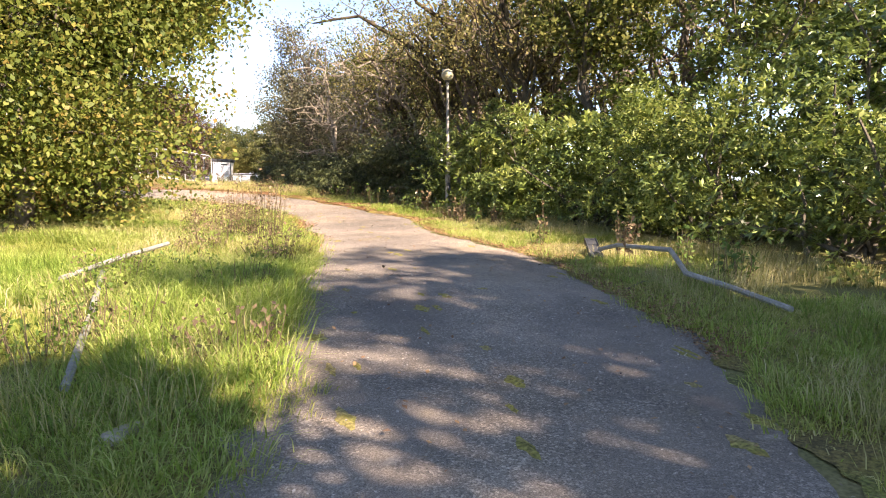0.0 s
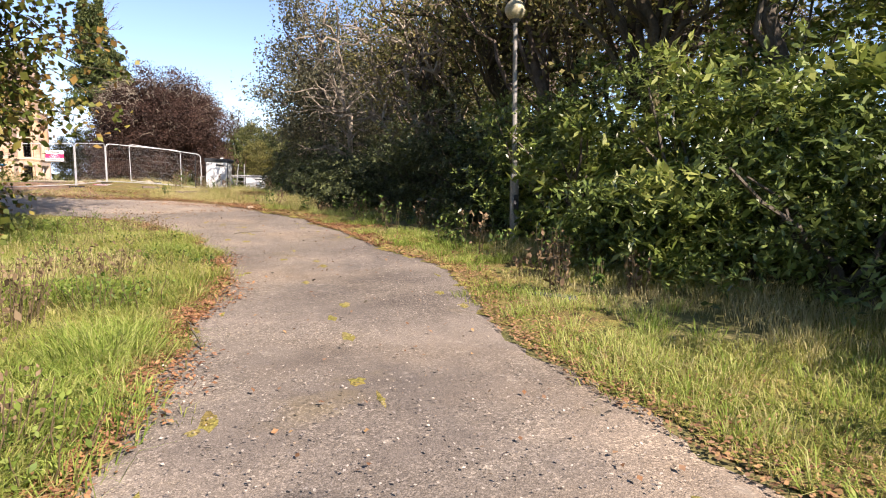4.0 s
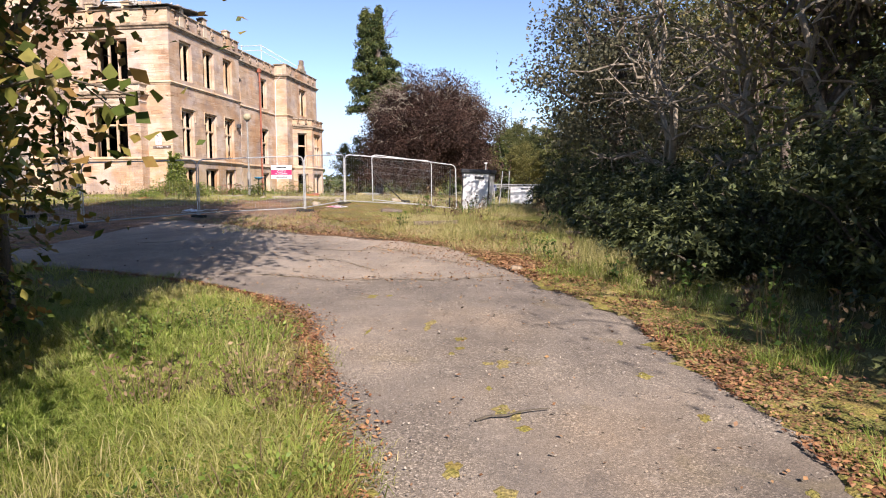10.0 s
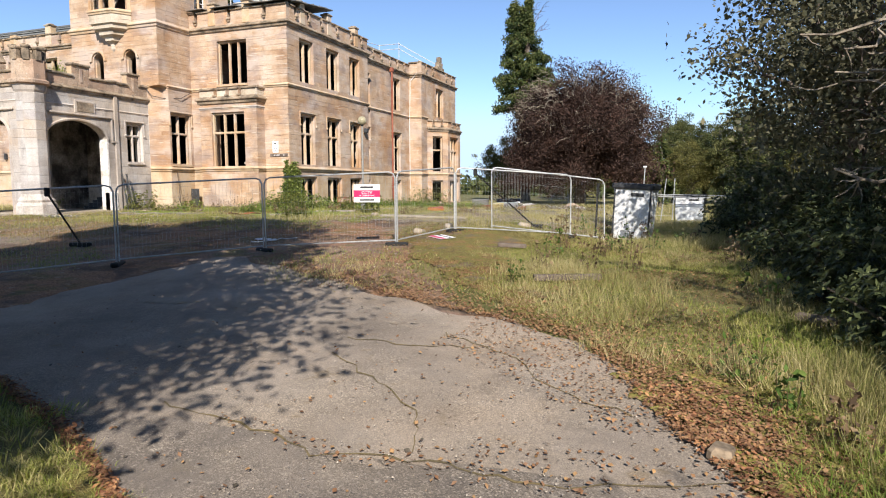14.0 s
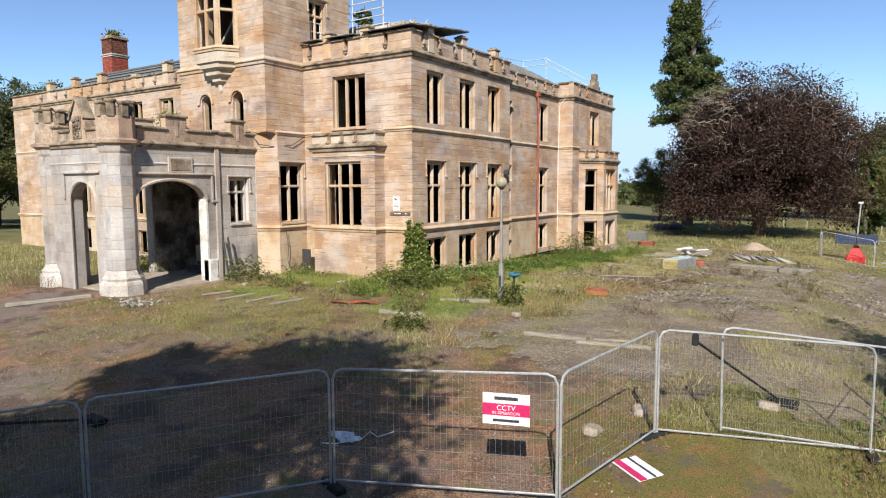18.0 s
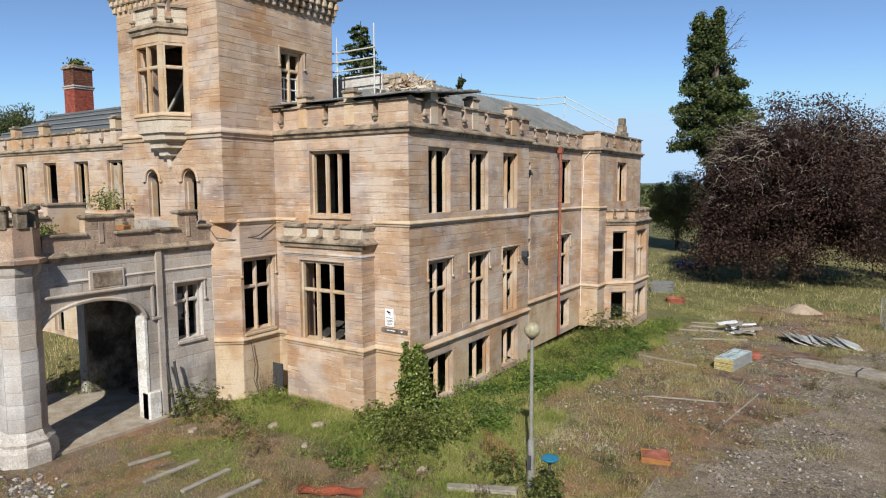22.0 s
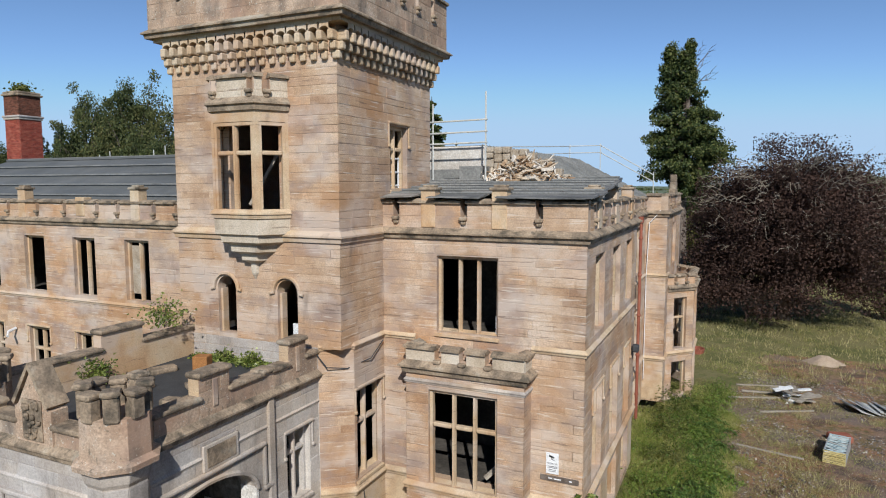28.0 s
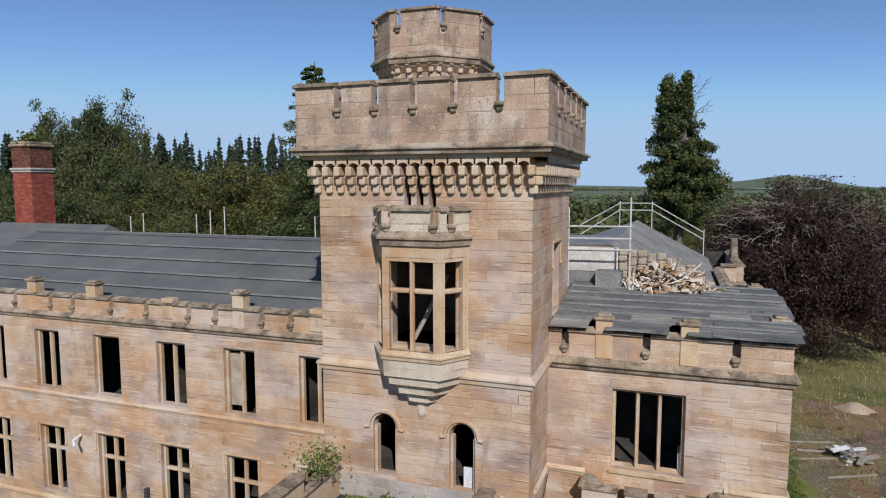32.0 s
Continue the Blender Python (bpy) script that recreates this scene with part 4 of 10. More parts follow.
def parapet(F, z0, z1, slots, posts, s0=0.0, s1=None, thick=0.34, key="stone", drop=0.42, post_h=0.42, seed=1, cope=True, spout=True):
    """A parapet with narrow notches, spouts under them, coping and raised posts."""
    s1 = F.L if s1 is None else s1
    holes = [(s - 0.11, s + 0.11, z1 - drop, z1 + 1) for s in slots]
    body = obj("parapet", wall_body(MB(), F, z0, z1, holes, thick, s0, s1), M["joint"], mansion)
    facing(F, courses(F, z0, z1, holes, random.Random(seed), s0, s1, h=0.42, wide=(0.7, 1.3)), body, 0, key)
    cuts = sorted([s0] + [x for s in slots for x in (s - 0.11, s + 0.11)] + [s1])
    if cope:
        for a, b in zip(cuts[::2], cuts[1::2]):
            if b - a < 0.05:
                continue
            m = MB()
            m.add([F.m @ Vector((s, d, z)) for s in (a - 0.02, b + 0.02) for d, z in ((-0.1, z1), (thick + 0.08, z1), (thick + 0.08, z1 + 0.05), (thick * 0.5, z1 + 0.15), (-0.1, z1 + 0.07))],
                  [(0, 1, 2, 3, 4), (9, 8, 7, 6, 5)] + [(k, 5 + k, 5 + (k + 1) % 5, (k + 1) % 5) for k in range(5)])
            obj("coping", m, M["coping"], body)
    if spout:
        for s in slots:
            m = MB()
            F.box(m, s - 0.12, s + 0.12, z1 - drop - 0.1, z1 - drop + 0.01, -0.02, 0.15, 0.03)
            F.box(m, s - 0.085, s + 0.085, z1 - drop - 0.22, z1 - drop - 0.09, -0.02, 0.09, 0.03)
            obj("water_spout", m, M["coping"], body)
    for s in posts:
        m = MB()
        F.box(m, s - 0.24, s + 0.24, z1 - 0.75, z1 + post_h, -thick - 0.03, 0.05, 0.02)
        p = obj("parapet_post", m, M["dress"], body)
        m = MB()
        F.box(m, s - 0.3, s + 0.3, z1 + post_h, z1 + post_h + 0.09, -thick - 0.09, 0.11, 0.03)
        F.box(m, s - 0.2, s + 0.2, z1 + post_h + 0.09, z1 + post_h + 0.17, -thick + 0.02, 0.0, 0.03)
        obj("cap", m, M["coping"], p)
    return body


def arch_head(F, s0, s1, z_spring, z_top, z_rect, key, parent, thick=0.6, flat=0.5, n=14, name="arch_head", proud=0.012):
    """The stone over an arched opening, from its curve up to the lintel line z_rect."""
    c, hw = (s0 + s1) / 2, (s1 - s0) / 2
    cur = []
    for i in range(n + 1):
        a = math.pi * (1 - i / n)
        x = math.cos(a)
        cur.append((c + hw * x, z_spring + (z_top - z_spring) * (max(0.0, 1 - abs(x) ** (2 / flat if flat < 1 else 2))) ** (flat if flat < 1 else 0.5)))
    m = MB()
    for i in range(n):
        (a, za), (b, zb) = cur[i], cur[i + 1]
        q = [(a, za), (b, zb), (b, z_rect), (a, z_rect)]
        vs = [F.m @ Vector((s, d, z)) for d in (-proud, thick) for s, z in q]
        m.add(vs, [(0, 1, 2, 3), (7, 6, 5, 4), (0, 4, 5, 1)])
    return obj(name, m.weld(), M[key], parent), cur


# ---- east block: south front and east side ----
YS, XE = 55.9, -18.87
F_S = None
bay_h = (1.2, 5.05, ZG, 8.75)
up_w = (1.92, 3.95, 9.42, 11.83)
F_S = facade("wall", (-25.48, YS), (XE, YS), ZG, ZC, [up_w, (bay_h[0] + 0.5, bay_h[1] - 0.5, 4.6, 8.2)], 11, single=300, label="golden sandstone south wall of the corner block")
window(F_S, *up_w, lights=3, sill=True)

# bay on the south front
BX0, BX1, BY = -24.3, -20.45, 55.2
bayF = Face((BX0, BY), (BX1, BY))
bw = (0.78, 3.02, 4.72, 7.75)
wb = obj("bay_wall", wall_body(MB(), bayF, ZG, 8.35, [bw], 0.45), M["joint"], mansion, "square stone bay under the upper window")
facing(bayF, courses(bayF, ZG, 8.35, [bw], random.Random(5), wide=(0.4, 0.8)), wb, 120)
for a, b in (((BX1, BY), (BX1, YS)), ((BX0, YS), (BX0, BY))):
    f = Face(a, b)
    facing(f, courses(f, ZG, 8.35, [], random.Random(6)), wb, 0)
    s = MB()
    wall_body(s, f, ZG, 8.35, [], 0.3)
    obj("bay_side", s, M["joint"], wb)
window(bayF, *bw, lights=3, transom=6.62, deep=0.12, key="dress")
bp = [(BX0, YS), (BX0, BY), (BX1, BY), (BX1, YS)]
string(bp, 8.42, 0.3, 0.2, "coping", "bay_cornice")
string(bp, 4.6, 0.2, 0.12)
string(bp, 7.98, 0.12, 0.06, "pale")
parapet(bayF, 8.5, 9.0, [1.1, 1.92, 2.75], [], thick=0.3, key="cream", drop=0.3)
for a, b in (((BX1, BY), (BX1, YS)), ((BX0, YS), (BX0, BY))):
    parapet(Face(a, b), 8.5, 9.0, [], [], s1=0.7, thick=0.3, key="cream")
obj("bay_roof", MB().box(BX0 + 0.2, BY + 0.2, 8.45, BX1 - 0.2, YS, 8.6), M["coping"], mansion)

# east side, first stretch
wins = [(1.2, 2.65), (4.1, 5.6), (6.95, 8.3)]
holes = []
for a, b in wins:
    holes += [(a, b, 9.5, 11.9), (a, b, 4.85, 7.72), (a - 0.1, b + 0.15, 2.45, 4.15)]
F_E = facade("wall", (XE, YS), (XE, 65.4), ZG, ZC, holes, 12, single=300, label="sandstone east wall with empty window openings")
for a, b in wins:
    window(F_E, a, b, 9.5, 11.9, 2, sill=False)
    window(F_E, a, b, 4.85, 7.72, 2, transom=6.62, hood=True, sill=False)
    window(F_E, a - 0.1, b + 0.15, 2.45, 4.15, 2, sill=False)
F_R = facade("wall", (XE, 65.4), (-19.6, 65.4), ZG, ZC, [], 13)

# recess on the east side
rh = [(0.75, 1.75, 6.9, 11.6), (0.95, 1.65, 4.85, 6.4), (5.3, 6.9, 9.5, 11.9), (5.3, 6.9, 4.85, 7.72), (0.9, 1.7, 2.5, 4.1), (5.3, 7.0, 2.5, 4.1)]
F_E2 = facade("wall", (-19.6, 65.4), (-19.6, 74.0), ZG, ZC, rh, 14, single=120, label="recessed stretch of the east wall")
window(F_E2, *rh[0], 2, transom=9.5, sill=False)
window(F_E2, *rh[1], 1, sill=False)
window(F_E2, *rh[2], 2, sill=False)
window(F_E2, *rh[3], 2, transom=6.62, hood=True, sill=False)
window(F_E2, *rh[4], 1, sill=False)
window(F_E2, *rh[5], 2, sill=False)

# end pavilion with a canted bay
XP = -18.5
facade("wall", (-19.6, 74.0), (XP, 74.0), ZG, ZC, [], 15)
ph = [(3.2, 5.0, 9.5, 11.9), (2.0, 6.3, ZG, 8.4)]
F_P = facade("wall", (XP, 74.0), (XP, 82.1), ZG, ZC, ph, 16, label="end pavilion wall")
window(F_P, *ph[0], 2, sill=False)
cb = [(XP, 75.2), (-17.2, 76.6), (-17.2, 79.7), (XP, 81.1)]
for i in range(3):
    f = Face(cb[i], cb[i + 1])
    hh = [(0.5, f.L - 0.5, 4.85, 7.75), (0.45, f.L - 0.45, 2.3, 4.1)]
    w = obj("bay_wall", wall_body(MB(), f, ZG - 0.4, 8.3, hh, 0.4), M["joint"], mansion)
    facing(f, courses(f, ZG - 0.4, 8.3, hh, random.Random(30 + i)), w, 0)
    window(f, *hh[0], 3 if i == 1 else 1, transom=6.6, sill=False)
    window(f, *hh[1], 2 if i == 1 else 1, sill=False)
    parapet(f, 8.35, 8.95, [f.L * 0.3, f.L * 0.7], [], thick=0.28, drop=0.3)
string(cb, 8.3, 0.28, 0.18, "coping", "bay_cornice")
string(cb, 4.6, 0.18, 0.12)
obj("bay_roof", MB().prism(cb, 8.3, 8.45), M["coping"], mansion)

# ---- tower ----
TX0, TX1, TY0, TY1 = -31.8, -25.48, 53.42, 59.4
doors = [(1.65, 2.38, 9.3, 11.14), (4.02, 4.77, 8.5, 11.14)]
F_T = facade("tower_wall", (TX0, TY0), (TX1, TY0), ZM, ZC, doors, 21, single=200, label="tower front with two round-headed openings")
F_T2 = facade("tower_wall", (TX0, TY0), (TX1, TY0), ZC, 18.75, [(2.3, 4.2, 13.25, 15.9), (2.69, 2.89, 17.15, 18.5), (3.06, 3.26, 17.15, 18.5), (3.43, 3.63, 17.15, 18.5)], 22, single=300, label="tall tower front above the string course")
for s0_, s1_, a, b in doors:
    ah, cur = arch_head(F_T, s0_, s1_, 10.77, 11.14, 11.14, "dress", mansion, flat=1)
    hm = MB()
    c = (s0_ + s1_) / 2
    pts = [F_T.m @ Vector((c + 0.5 * math.cos(t), -0.05, 10.74 + 0.5 * math.sin(t))) for t in [math.pi * (1 - i / 12) for i in range(13)]]
    pts = [F_T.m @ Vector((c - 0.5 - 0.12, -0.05, 10.72)), *pts, F_T.m @ Vector((c + 0.62, -0.05, 10.72))]
    obj("hood_mould", hm.tube(pts, 0.055, 6), M["dress"], ah)
    jb = MB()
    F_T.box(jb, s0_ - 0.02, s0_ + 0.08, a, 10.7, -0.35, -0.12)
    F_T.box(jb, s1_ - 0.08, s1_ + 0.02, a, 10.7, -0.35, -0.12)
    obj("jamb", jb, M["dress"], ah)
te = [(3.0, 4.15, 13.9, 15.95)]
F_TE = facade("tower_wall", (TX1, TY0), (TX1, TY1), ZM, ZC, [], 23, single=0)
F_TE2 = facade("tower_wall", (TX1, TY0), (TX1, TY1), ZC, 18.75, te, 24, single=300, label="east side of the tower, grazed by the sun")
window(F_TE2, *te[0], 2, transom=15.2, hood=True)
facade("tower_wall", (TX0, TY1), (TX0, TY0), ZM, 18.75, [], 25)
facade("tower_wall", (TX1, TY1), (TX0, TY1), ZM, 18.75, [], 26)
# lower storey with its corner cut off
CH = [(-26.32, TY0), (TX1, 54.06)]
lw = [(0.14, 1.62, 4.9, 7.72)]
dr = [(2.6, 4.5, 2.6, 6.3)]
facade("tower_wall", (TX0, TY0), CH[0], ZG, ZM, dr, 27, mat="pale")
facade("tower_wall", CH[0], CH[1], ZG, ZM, [], 28)
F_TL = facade("tower_wall", CH[1], (TX1, YS), ZG, ZM, lw, 29)
window(F_TL, *lw[0], 2, transom=6.62, hood=True)
obj("squinch", MB().add([(CH[0][0], TY0, ZM), (CH[1][0], CH[1][1], ZM), (TX1, TY0, ZM + 0.02), (CH[0][0], TY0, ZM - 0.05), (CH[1][0], CH[1][1], ZM - 0.05)],
                        [(0, 1, 2), (0, 2, 3), (2, 1, 4), (3, 2, 4)]), M["dress"], mansion)

# oriel on the tower
OX0, OX1, OY = -29.98, -27.22, 52.6
och = [(OX0, TY0), (OX0 + 0.55, OY), (OX1 - 0.55, OY), (OX1, TY0)]
for i in range(3):
    f = Face(och[i], och[i + 1])
    hh = [(0.1, f.L - 0.1, 13.3, 15.85)]
    w = obj("oriel_wall", wall_body(MB(), f, 13.0, 16.25, hh, 0.22), M["dress"], mansion)
    window(f, *hh[0], 2 if i == 1 else 1, transom=14.95, sill=False, deep=0.02)
    parapet(f, 16.45, 17.1, [f.L * 0.35] if i != 1 else [0.15, f.L - 0.15], [], thick=0.22, key="cream", drop=0.35)
string(och, 16.35, 0.3, 0.16, "coping", "oriel_cornice")
string(och, 13.15, 0.2, 0.1, "dress", "oriel_sill")
obj("oriel_roof", MB().prism(och, 16.3, 16.5), M["coping"], mansion)
cor = MB()
lev = [(13.0, 1.0), (12.55, 0.98), (12.5, 0.86), (12.3, 0.84), (12.2, 0.62), (12.0, 0.6), (11.9, 0.36), (11.72, 0.34), (11.6, 0.12), (11.3, 0.1), (11.12, 0.02)]
cx = (OX0 + OX1) / 2
rings = [[(cx + (x - cx) * k, TY0 + (y - TY0) * k, z) for x, y in och] for z, k in lev]
vs = [p for r in rings for p in r]
fs = [(i * 4 + j, i * 4 + 4 + j, i * 4 + 5 + j, i * 4 + 1 + j) for i in range(len(lev) - 1) for j in range(3)]
obj("oriel_corbel", cor.add(vs, fs + [(0, 1, 2, 3)]), M["cream"], mansion)

# corbel table and battlements of the tower
tw = [(TX0, TY1), (TX0, TY0), (TX1, TY0), (TX1, TY1)]
CB = MB()
CB.box(-0.095, -0.13, 0.0, 0.095, 0, 0.22, None, 0.03).box(-0.095, -0.25, 0.24, 0.095, 0, 0.46, None, 0.03).box(-0.095, -0.37, 0.48, 0.095, 0, 0.74, None, 0.03)
CORBEL = CB.mesh("corbel", M["dress"])
HM = MB()
for i in range(8):
    a0, a1 = math.pi * i / 8, math.pi * (i + 1) / 8
    q = [(-0.1 * math.cos(a0), 0.12 * math.sin(a0)), (-0.1 * math.cos(a1), 0.12 * math.sin(a1)), (-0.1 * math.cos(a1), 0.26), (-0.1 * math.cos(a0), 0.26)]
    HM.add([(x * 1.6, d, z) for d in (-0.36, 0) for x, z in q], [(0, 1, 2, 3), (0, 4, 5, 1), (7, 6, 5, 4)])
ARCHLET = HM.weld().mesh("corbel_arch", M["dress"])
ov = 0.46
for i in range(3):
    f = Face(tw[i], tw[i + 1])
    n = round(f.L / 0.37)
    for k in range(n + 1):
        ob = new("corbel", CORBEL)
        ob.parent = mansion
        ob.matrix_world = f.m @ Matrix.Translation((f.L * k / n, 0, 17.55))
        if k < n:
            ob = new("corbel_arch", ARCHLET)
            ob.parent = mansion
            ob.matrix_world = f.m @ Matrix.Translation((f.L * (k + 0.5) / n, 0, 18.27))
to = [(TX0 - ov, TY1 + ov), (TX0 - ov, TY0 - ov), (TX1 + ov, TY0 - ov), (TX1 + ov, TY1 + ov)]
string(to, 18.74, 0.22, 0.17, "coping", "tower_cornice", closed=True)
ti = [(TX0 - 0.36, TY1 + 0.36), (TX0 - 0.36, TY0 - 0.36), (TX1 + 0.36, TY0 - 0.36), (TX1 + 0.36, TY1 + 0.36)]
obj("tower_band", MB().prism(ti, 18.5, 18.66), M["dress"], mansion)
obj("tower_roof", MB().prism(to, 18.66, 18.84), M["dress"], mansion)
for i in range(4):
    f = Face(to[i], to[(i + 1) % 4])
    parapet(f, 18.8, 20.5, [f.L * k for k in (0.187, 0.344, 0.50, 0.656, 0.827)], [], thick=0.38, drop=0.62, seed=50 + i, key="stone_top")

# octagonal stair turret behind the battlements
OC = (-30.95, 60.6)
t8 = math.pi / 8
obj("turret", MB().lathe(OC, [(1.85, 18.8), (1.85, 21.6), (1.95, 21.8), (2.2, 22.0), (2.2, 22.3)], 8, t8), M["joint"], mansion, "octagonal stair turret")
o8 = [(OC[0] + 2.25 * math.cos(t8 + k * math.pi / 4), OC[1] + 2.25 * math.sin(t8 + k * math.pi / 4)) for k in range(8)]
for k in range(8):
    f = Face(o8[k], o8[(k + 1) % 8])
    parapet(f, 22.3, 23.9, [0.3], [], thick=0.3, drop=0.5, seed=60 + k, key="stone_top")
    for q in range(4):
        ob = new("corbel", CORBEL)
        ob.parent = mansion
        ob.matrix_world = f.m @ Matrix.Translation((f.L * (q + 0.5) / 4, 0.35, 21.55))
string(o8, 22.28, 0.3, 0.14, "coping", "turret_cornice", closed=True)
lo8 = [(OC[0] + 1.92 * math.cos(t8 + k * math.pi / 4), OC[1] + 1.92 * math.sin(t8 + k * math.pi / 4)) for k in range(8)]
for k in range(8):
    f = Face(lo8[k], lo8[(k + 1) % 8])
    facing(f, courses(f, 18.8, 21.6, [], random.Random(70 + k)), mansion, 0)
obj("turret_roof", MB().lathe(OC, [(2.0, 22.2), (2.0, 22.4)], 8, t8), M["coping"], mansion)

# ---- west wing ----
WX0 = -55.6
wxs = [-49.4, -46.25, -43.05, -39.85, -36.75, -33.55]
holes = []
for c in wxs:
    s = c - WX0
    holes += [(s - 0.68, s + 0.68, 9.4, 11.85), (s - 0.68, s + 0.68, 4.95, 7.75)]
    holes += [(s - 0.5, s + 0.5, 2.5, 3.9)]
F_W = facade("wall", (WX0, YS), (TX0, YS), ZG, ZC, holes, 41, single=300, label="weathered sandstone front of the west wing")
for i, c in enumerate(wxs):
    s = c - WX0
    window(F_W, s - 0.68, s + 0.68, 9.4, 11.85, 2, sill=False, skip=(1,) if i in (2,) else ())
    window(F_W, s - 0.68, s + 0.68, 4.95, 7.75, 2, transom=6.75, hood=True, sill=False)
    window(F_W, s - 0.5, s + 0.5, 2.5, 3.9, 1, sill=False)
facade("wall", (WX0, 66.5), (WX0, YS), ZG, ZC, [], 42)

# ---- string courses, cornices, parapets ----
run_e = [(-25.48, YS), (XE, YS), (XE, 65.4), (-19.6, 65.4), (-19.6, 74.0), (XP, 74.0), (XP, 82.1), (-28.0, 82.1)]
string([(TX1 - 0.02, YS), *run_e[1:]], ZC + 0.05, 0.26, 0.2, "coping", "cornice")
string([(BX1, YS), (XE, YS), (XE, 65.4), (-19.6, 65.4), (-19.6, 74.0), (XP, 74.0), (XP, 75.2)], ZM, 0.16, 0.11)
string([(TX1, YS), (BX0, YS)], ZM, 0.16, 0.11)
string([(BX1, YS), (XE, YS), (XE, 65.4), (-19.6, 65.4), (-19.6, 74.0), (XP, 74.0), (XP, 75.2)], ZB - 0.05, 0.2, 0.13)
string([CH[0], CH[1], (TX1, YS), (BX0, YS)], ZB - 0.05, 0.2, 0.13)
string([(TX0, YS - 1.0), (TX0, TY0), (TX1, TY0), (TX1, YS)], ZC + 0.03, 0.26, 0.15, "dress", "tower_string")
string([CH[0], CH[1], (TX1, YS)], ZM, 0.16, 0.1)
string([(WX0, 66.5), (WX0, YS), (TX0, YS)], ZC + 0.05, 0.24, 0.18, "coping", "cornice")
string([(WX0, 66.5), (WX0, YS), (TX0, YS)], ZM, 0.14, 0.09)
string([(WX0, 66.5), (WX0, YS), (TX0, YS)], ZB - 0.05, 0.18, 0.12)
parapet(Face((TX1, YS), (XE, YS)), ZC + 0.2, ZP, [0.5, 2.83, 5.2], [1.63, 3.98], seed=81, post_h=0.4)
parapet(Face((XE, YS), (XE, 65.4)), ZC + 0.2, ZP, [0.9, 2.2, 3.6, 5.4, 7.2, 8.6], [1.55, 4.5, 7.9], s0=0.34, seed=82, post_h=0.4)
parapet(Face((-19.6, 65.4), (-19.6, 74.0)), ZC + 0.2, ZP - 0.15, [0.8, 2.2, 3.6, 5.0, 6.4, 7.7], [], seed=83)
parapet(Face((XE, 65.4), (-19.6, 65.4)), ZC + 0.2, ZP, [], [], s0=0.34, seed=84)
parapet(Face((-19.6, 74.0), (XP, 74.0)), ZC + 0.2, ZP, [], [], s1=0.76, seed=85)
parapet(Face((XP, 74.0), (XP, 82.1)), ZC + 0.2, ZP, [1.0, 2.4, 5.6, 7.0], [], seed=86)
fw = Face((WX0, YS), (TX0, YS))
wp = [x - WX0 for x in (-50.2, -46.9, -43.68, -39.92, -36.7, -33.5)]
parapet(fw, ZC + 0.2, ZP - 0.15, sorted(x + d for x in wp for d in (-1.0, 1.0)), [x for i, x in enumerate(wp) if i not in (3, 5)], seed=87, post_h=0.55, drop=0.35)
for x in (wp[3], wp[5]):
    obj("parapet_post", (lambda m, s=x: fw.box(m, s - 0.26, s + 0.26, ZC + 0.3, ZP + 0.08, -0.36, 0.05, 0.03))(MB()), M["dress"], mansion)
# stepped gablet on the pavilion parapet
fp = Face((XP, 74.0), (XP, 82.1))
g = MB()
fp.box(g, 3.6, 5.2, ZP - 0.2, ZP + 0.35, -0.34, 0.02, 0.03)
fp.box(g, 3.95, 4.85, ZP + 0.35, ZP + 0.75, -0.34, 0.02, 0.03)
fp.box(g, 4.15, 4.65, ZP + 0.75, ZP + 1.2, -0.34, 0.02, 0.05)
obj("gablet", g, M["coping"], mansion)

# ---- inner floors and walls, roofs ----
# filler rooms behind the openings; their near-black colour stands in for room shade
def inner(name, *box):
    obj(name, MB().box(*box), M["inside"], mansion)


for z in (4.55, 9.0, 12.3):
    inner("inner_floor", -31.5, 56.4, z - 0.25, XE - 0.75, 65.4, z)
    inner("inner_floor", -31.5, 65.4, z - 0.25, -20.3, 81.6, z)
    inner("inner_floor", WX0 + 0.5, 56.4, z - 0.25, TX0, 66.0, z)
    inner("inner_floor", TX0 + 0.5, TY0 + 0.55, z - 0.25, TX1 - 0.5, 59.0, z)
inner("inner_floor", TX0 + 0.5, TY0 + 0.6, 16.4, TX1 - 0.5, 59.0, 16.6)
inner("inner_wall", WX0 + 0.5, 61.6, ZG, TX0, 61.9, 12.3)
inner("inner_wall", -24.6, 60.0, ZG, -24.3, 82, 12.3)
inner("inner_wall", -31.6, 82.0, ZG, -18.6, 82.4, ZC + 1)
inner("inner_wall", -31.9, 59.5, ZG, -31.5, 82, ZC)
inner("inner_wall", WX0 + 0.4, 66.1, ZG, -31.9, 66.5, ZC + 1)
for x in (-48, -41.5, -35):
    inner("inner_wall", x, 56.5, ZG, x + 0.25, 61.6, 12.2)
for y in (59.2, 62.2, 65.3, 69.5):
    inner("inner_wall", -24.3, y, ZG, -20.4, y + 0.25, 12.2)

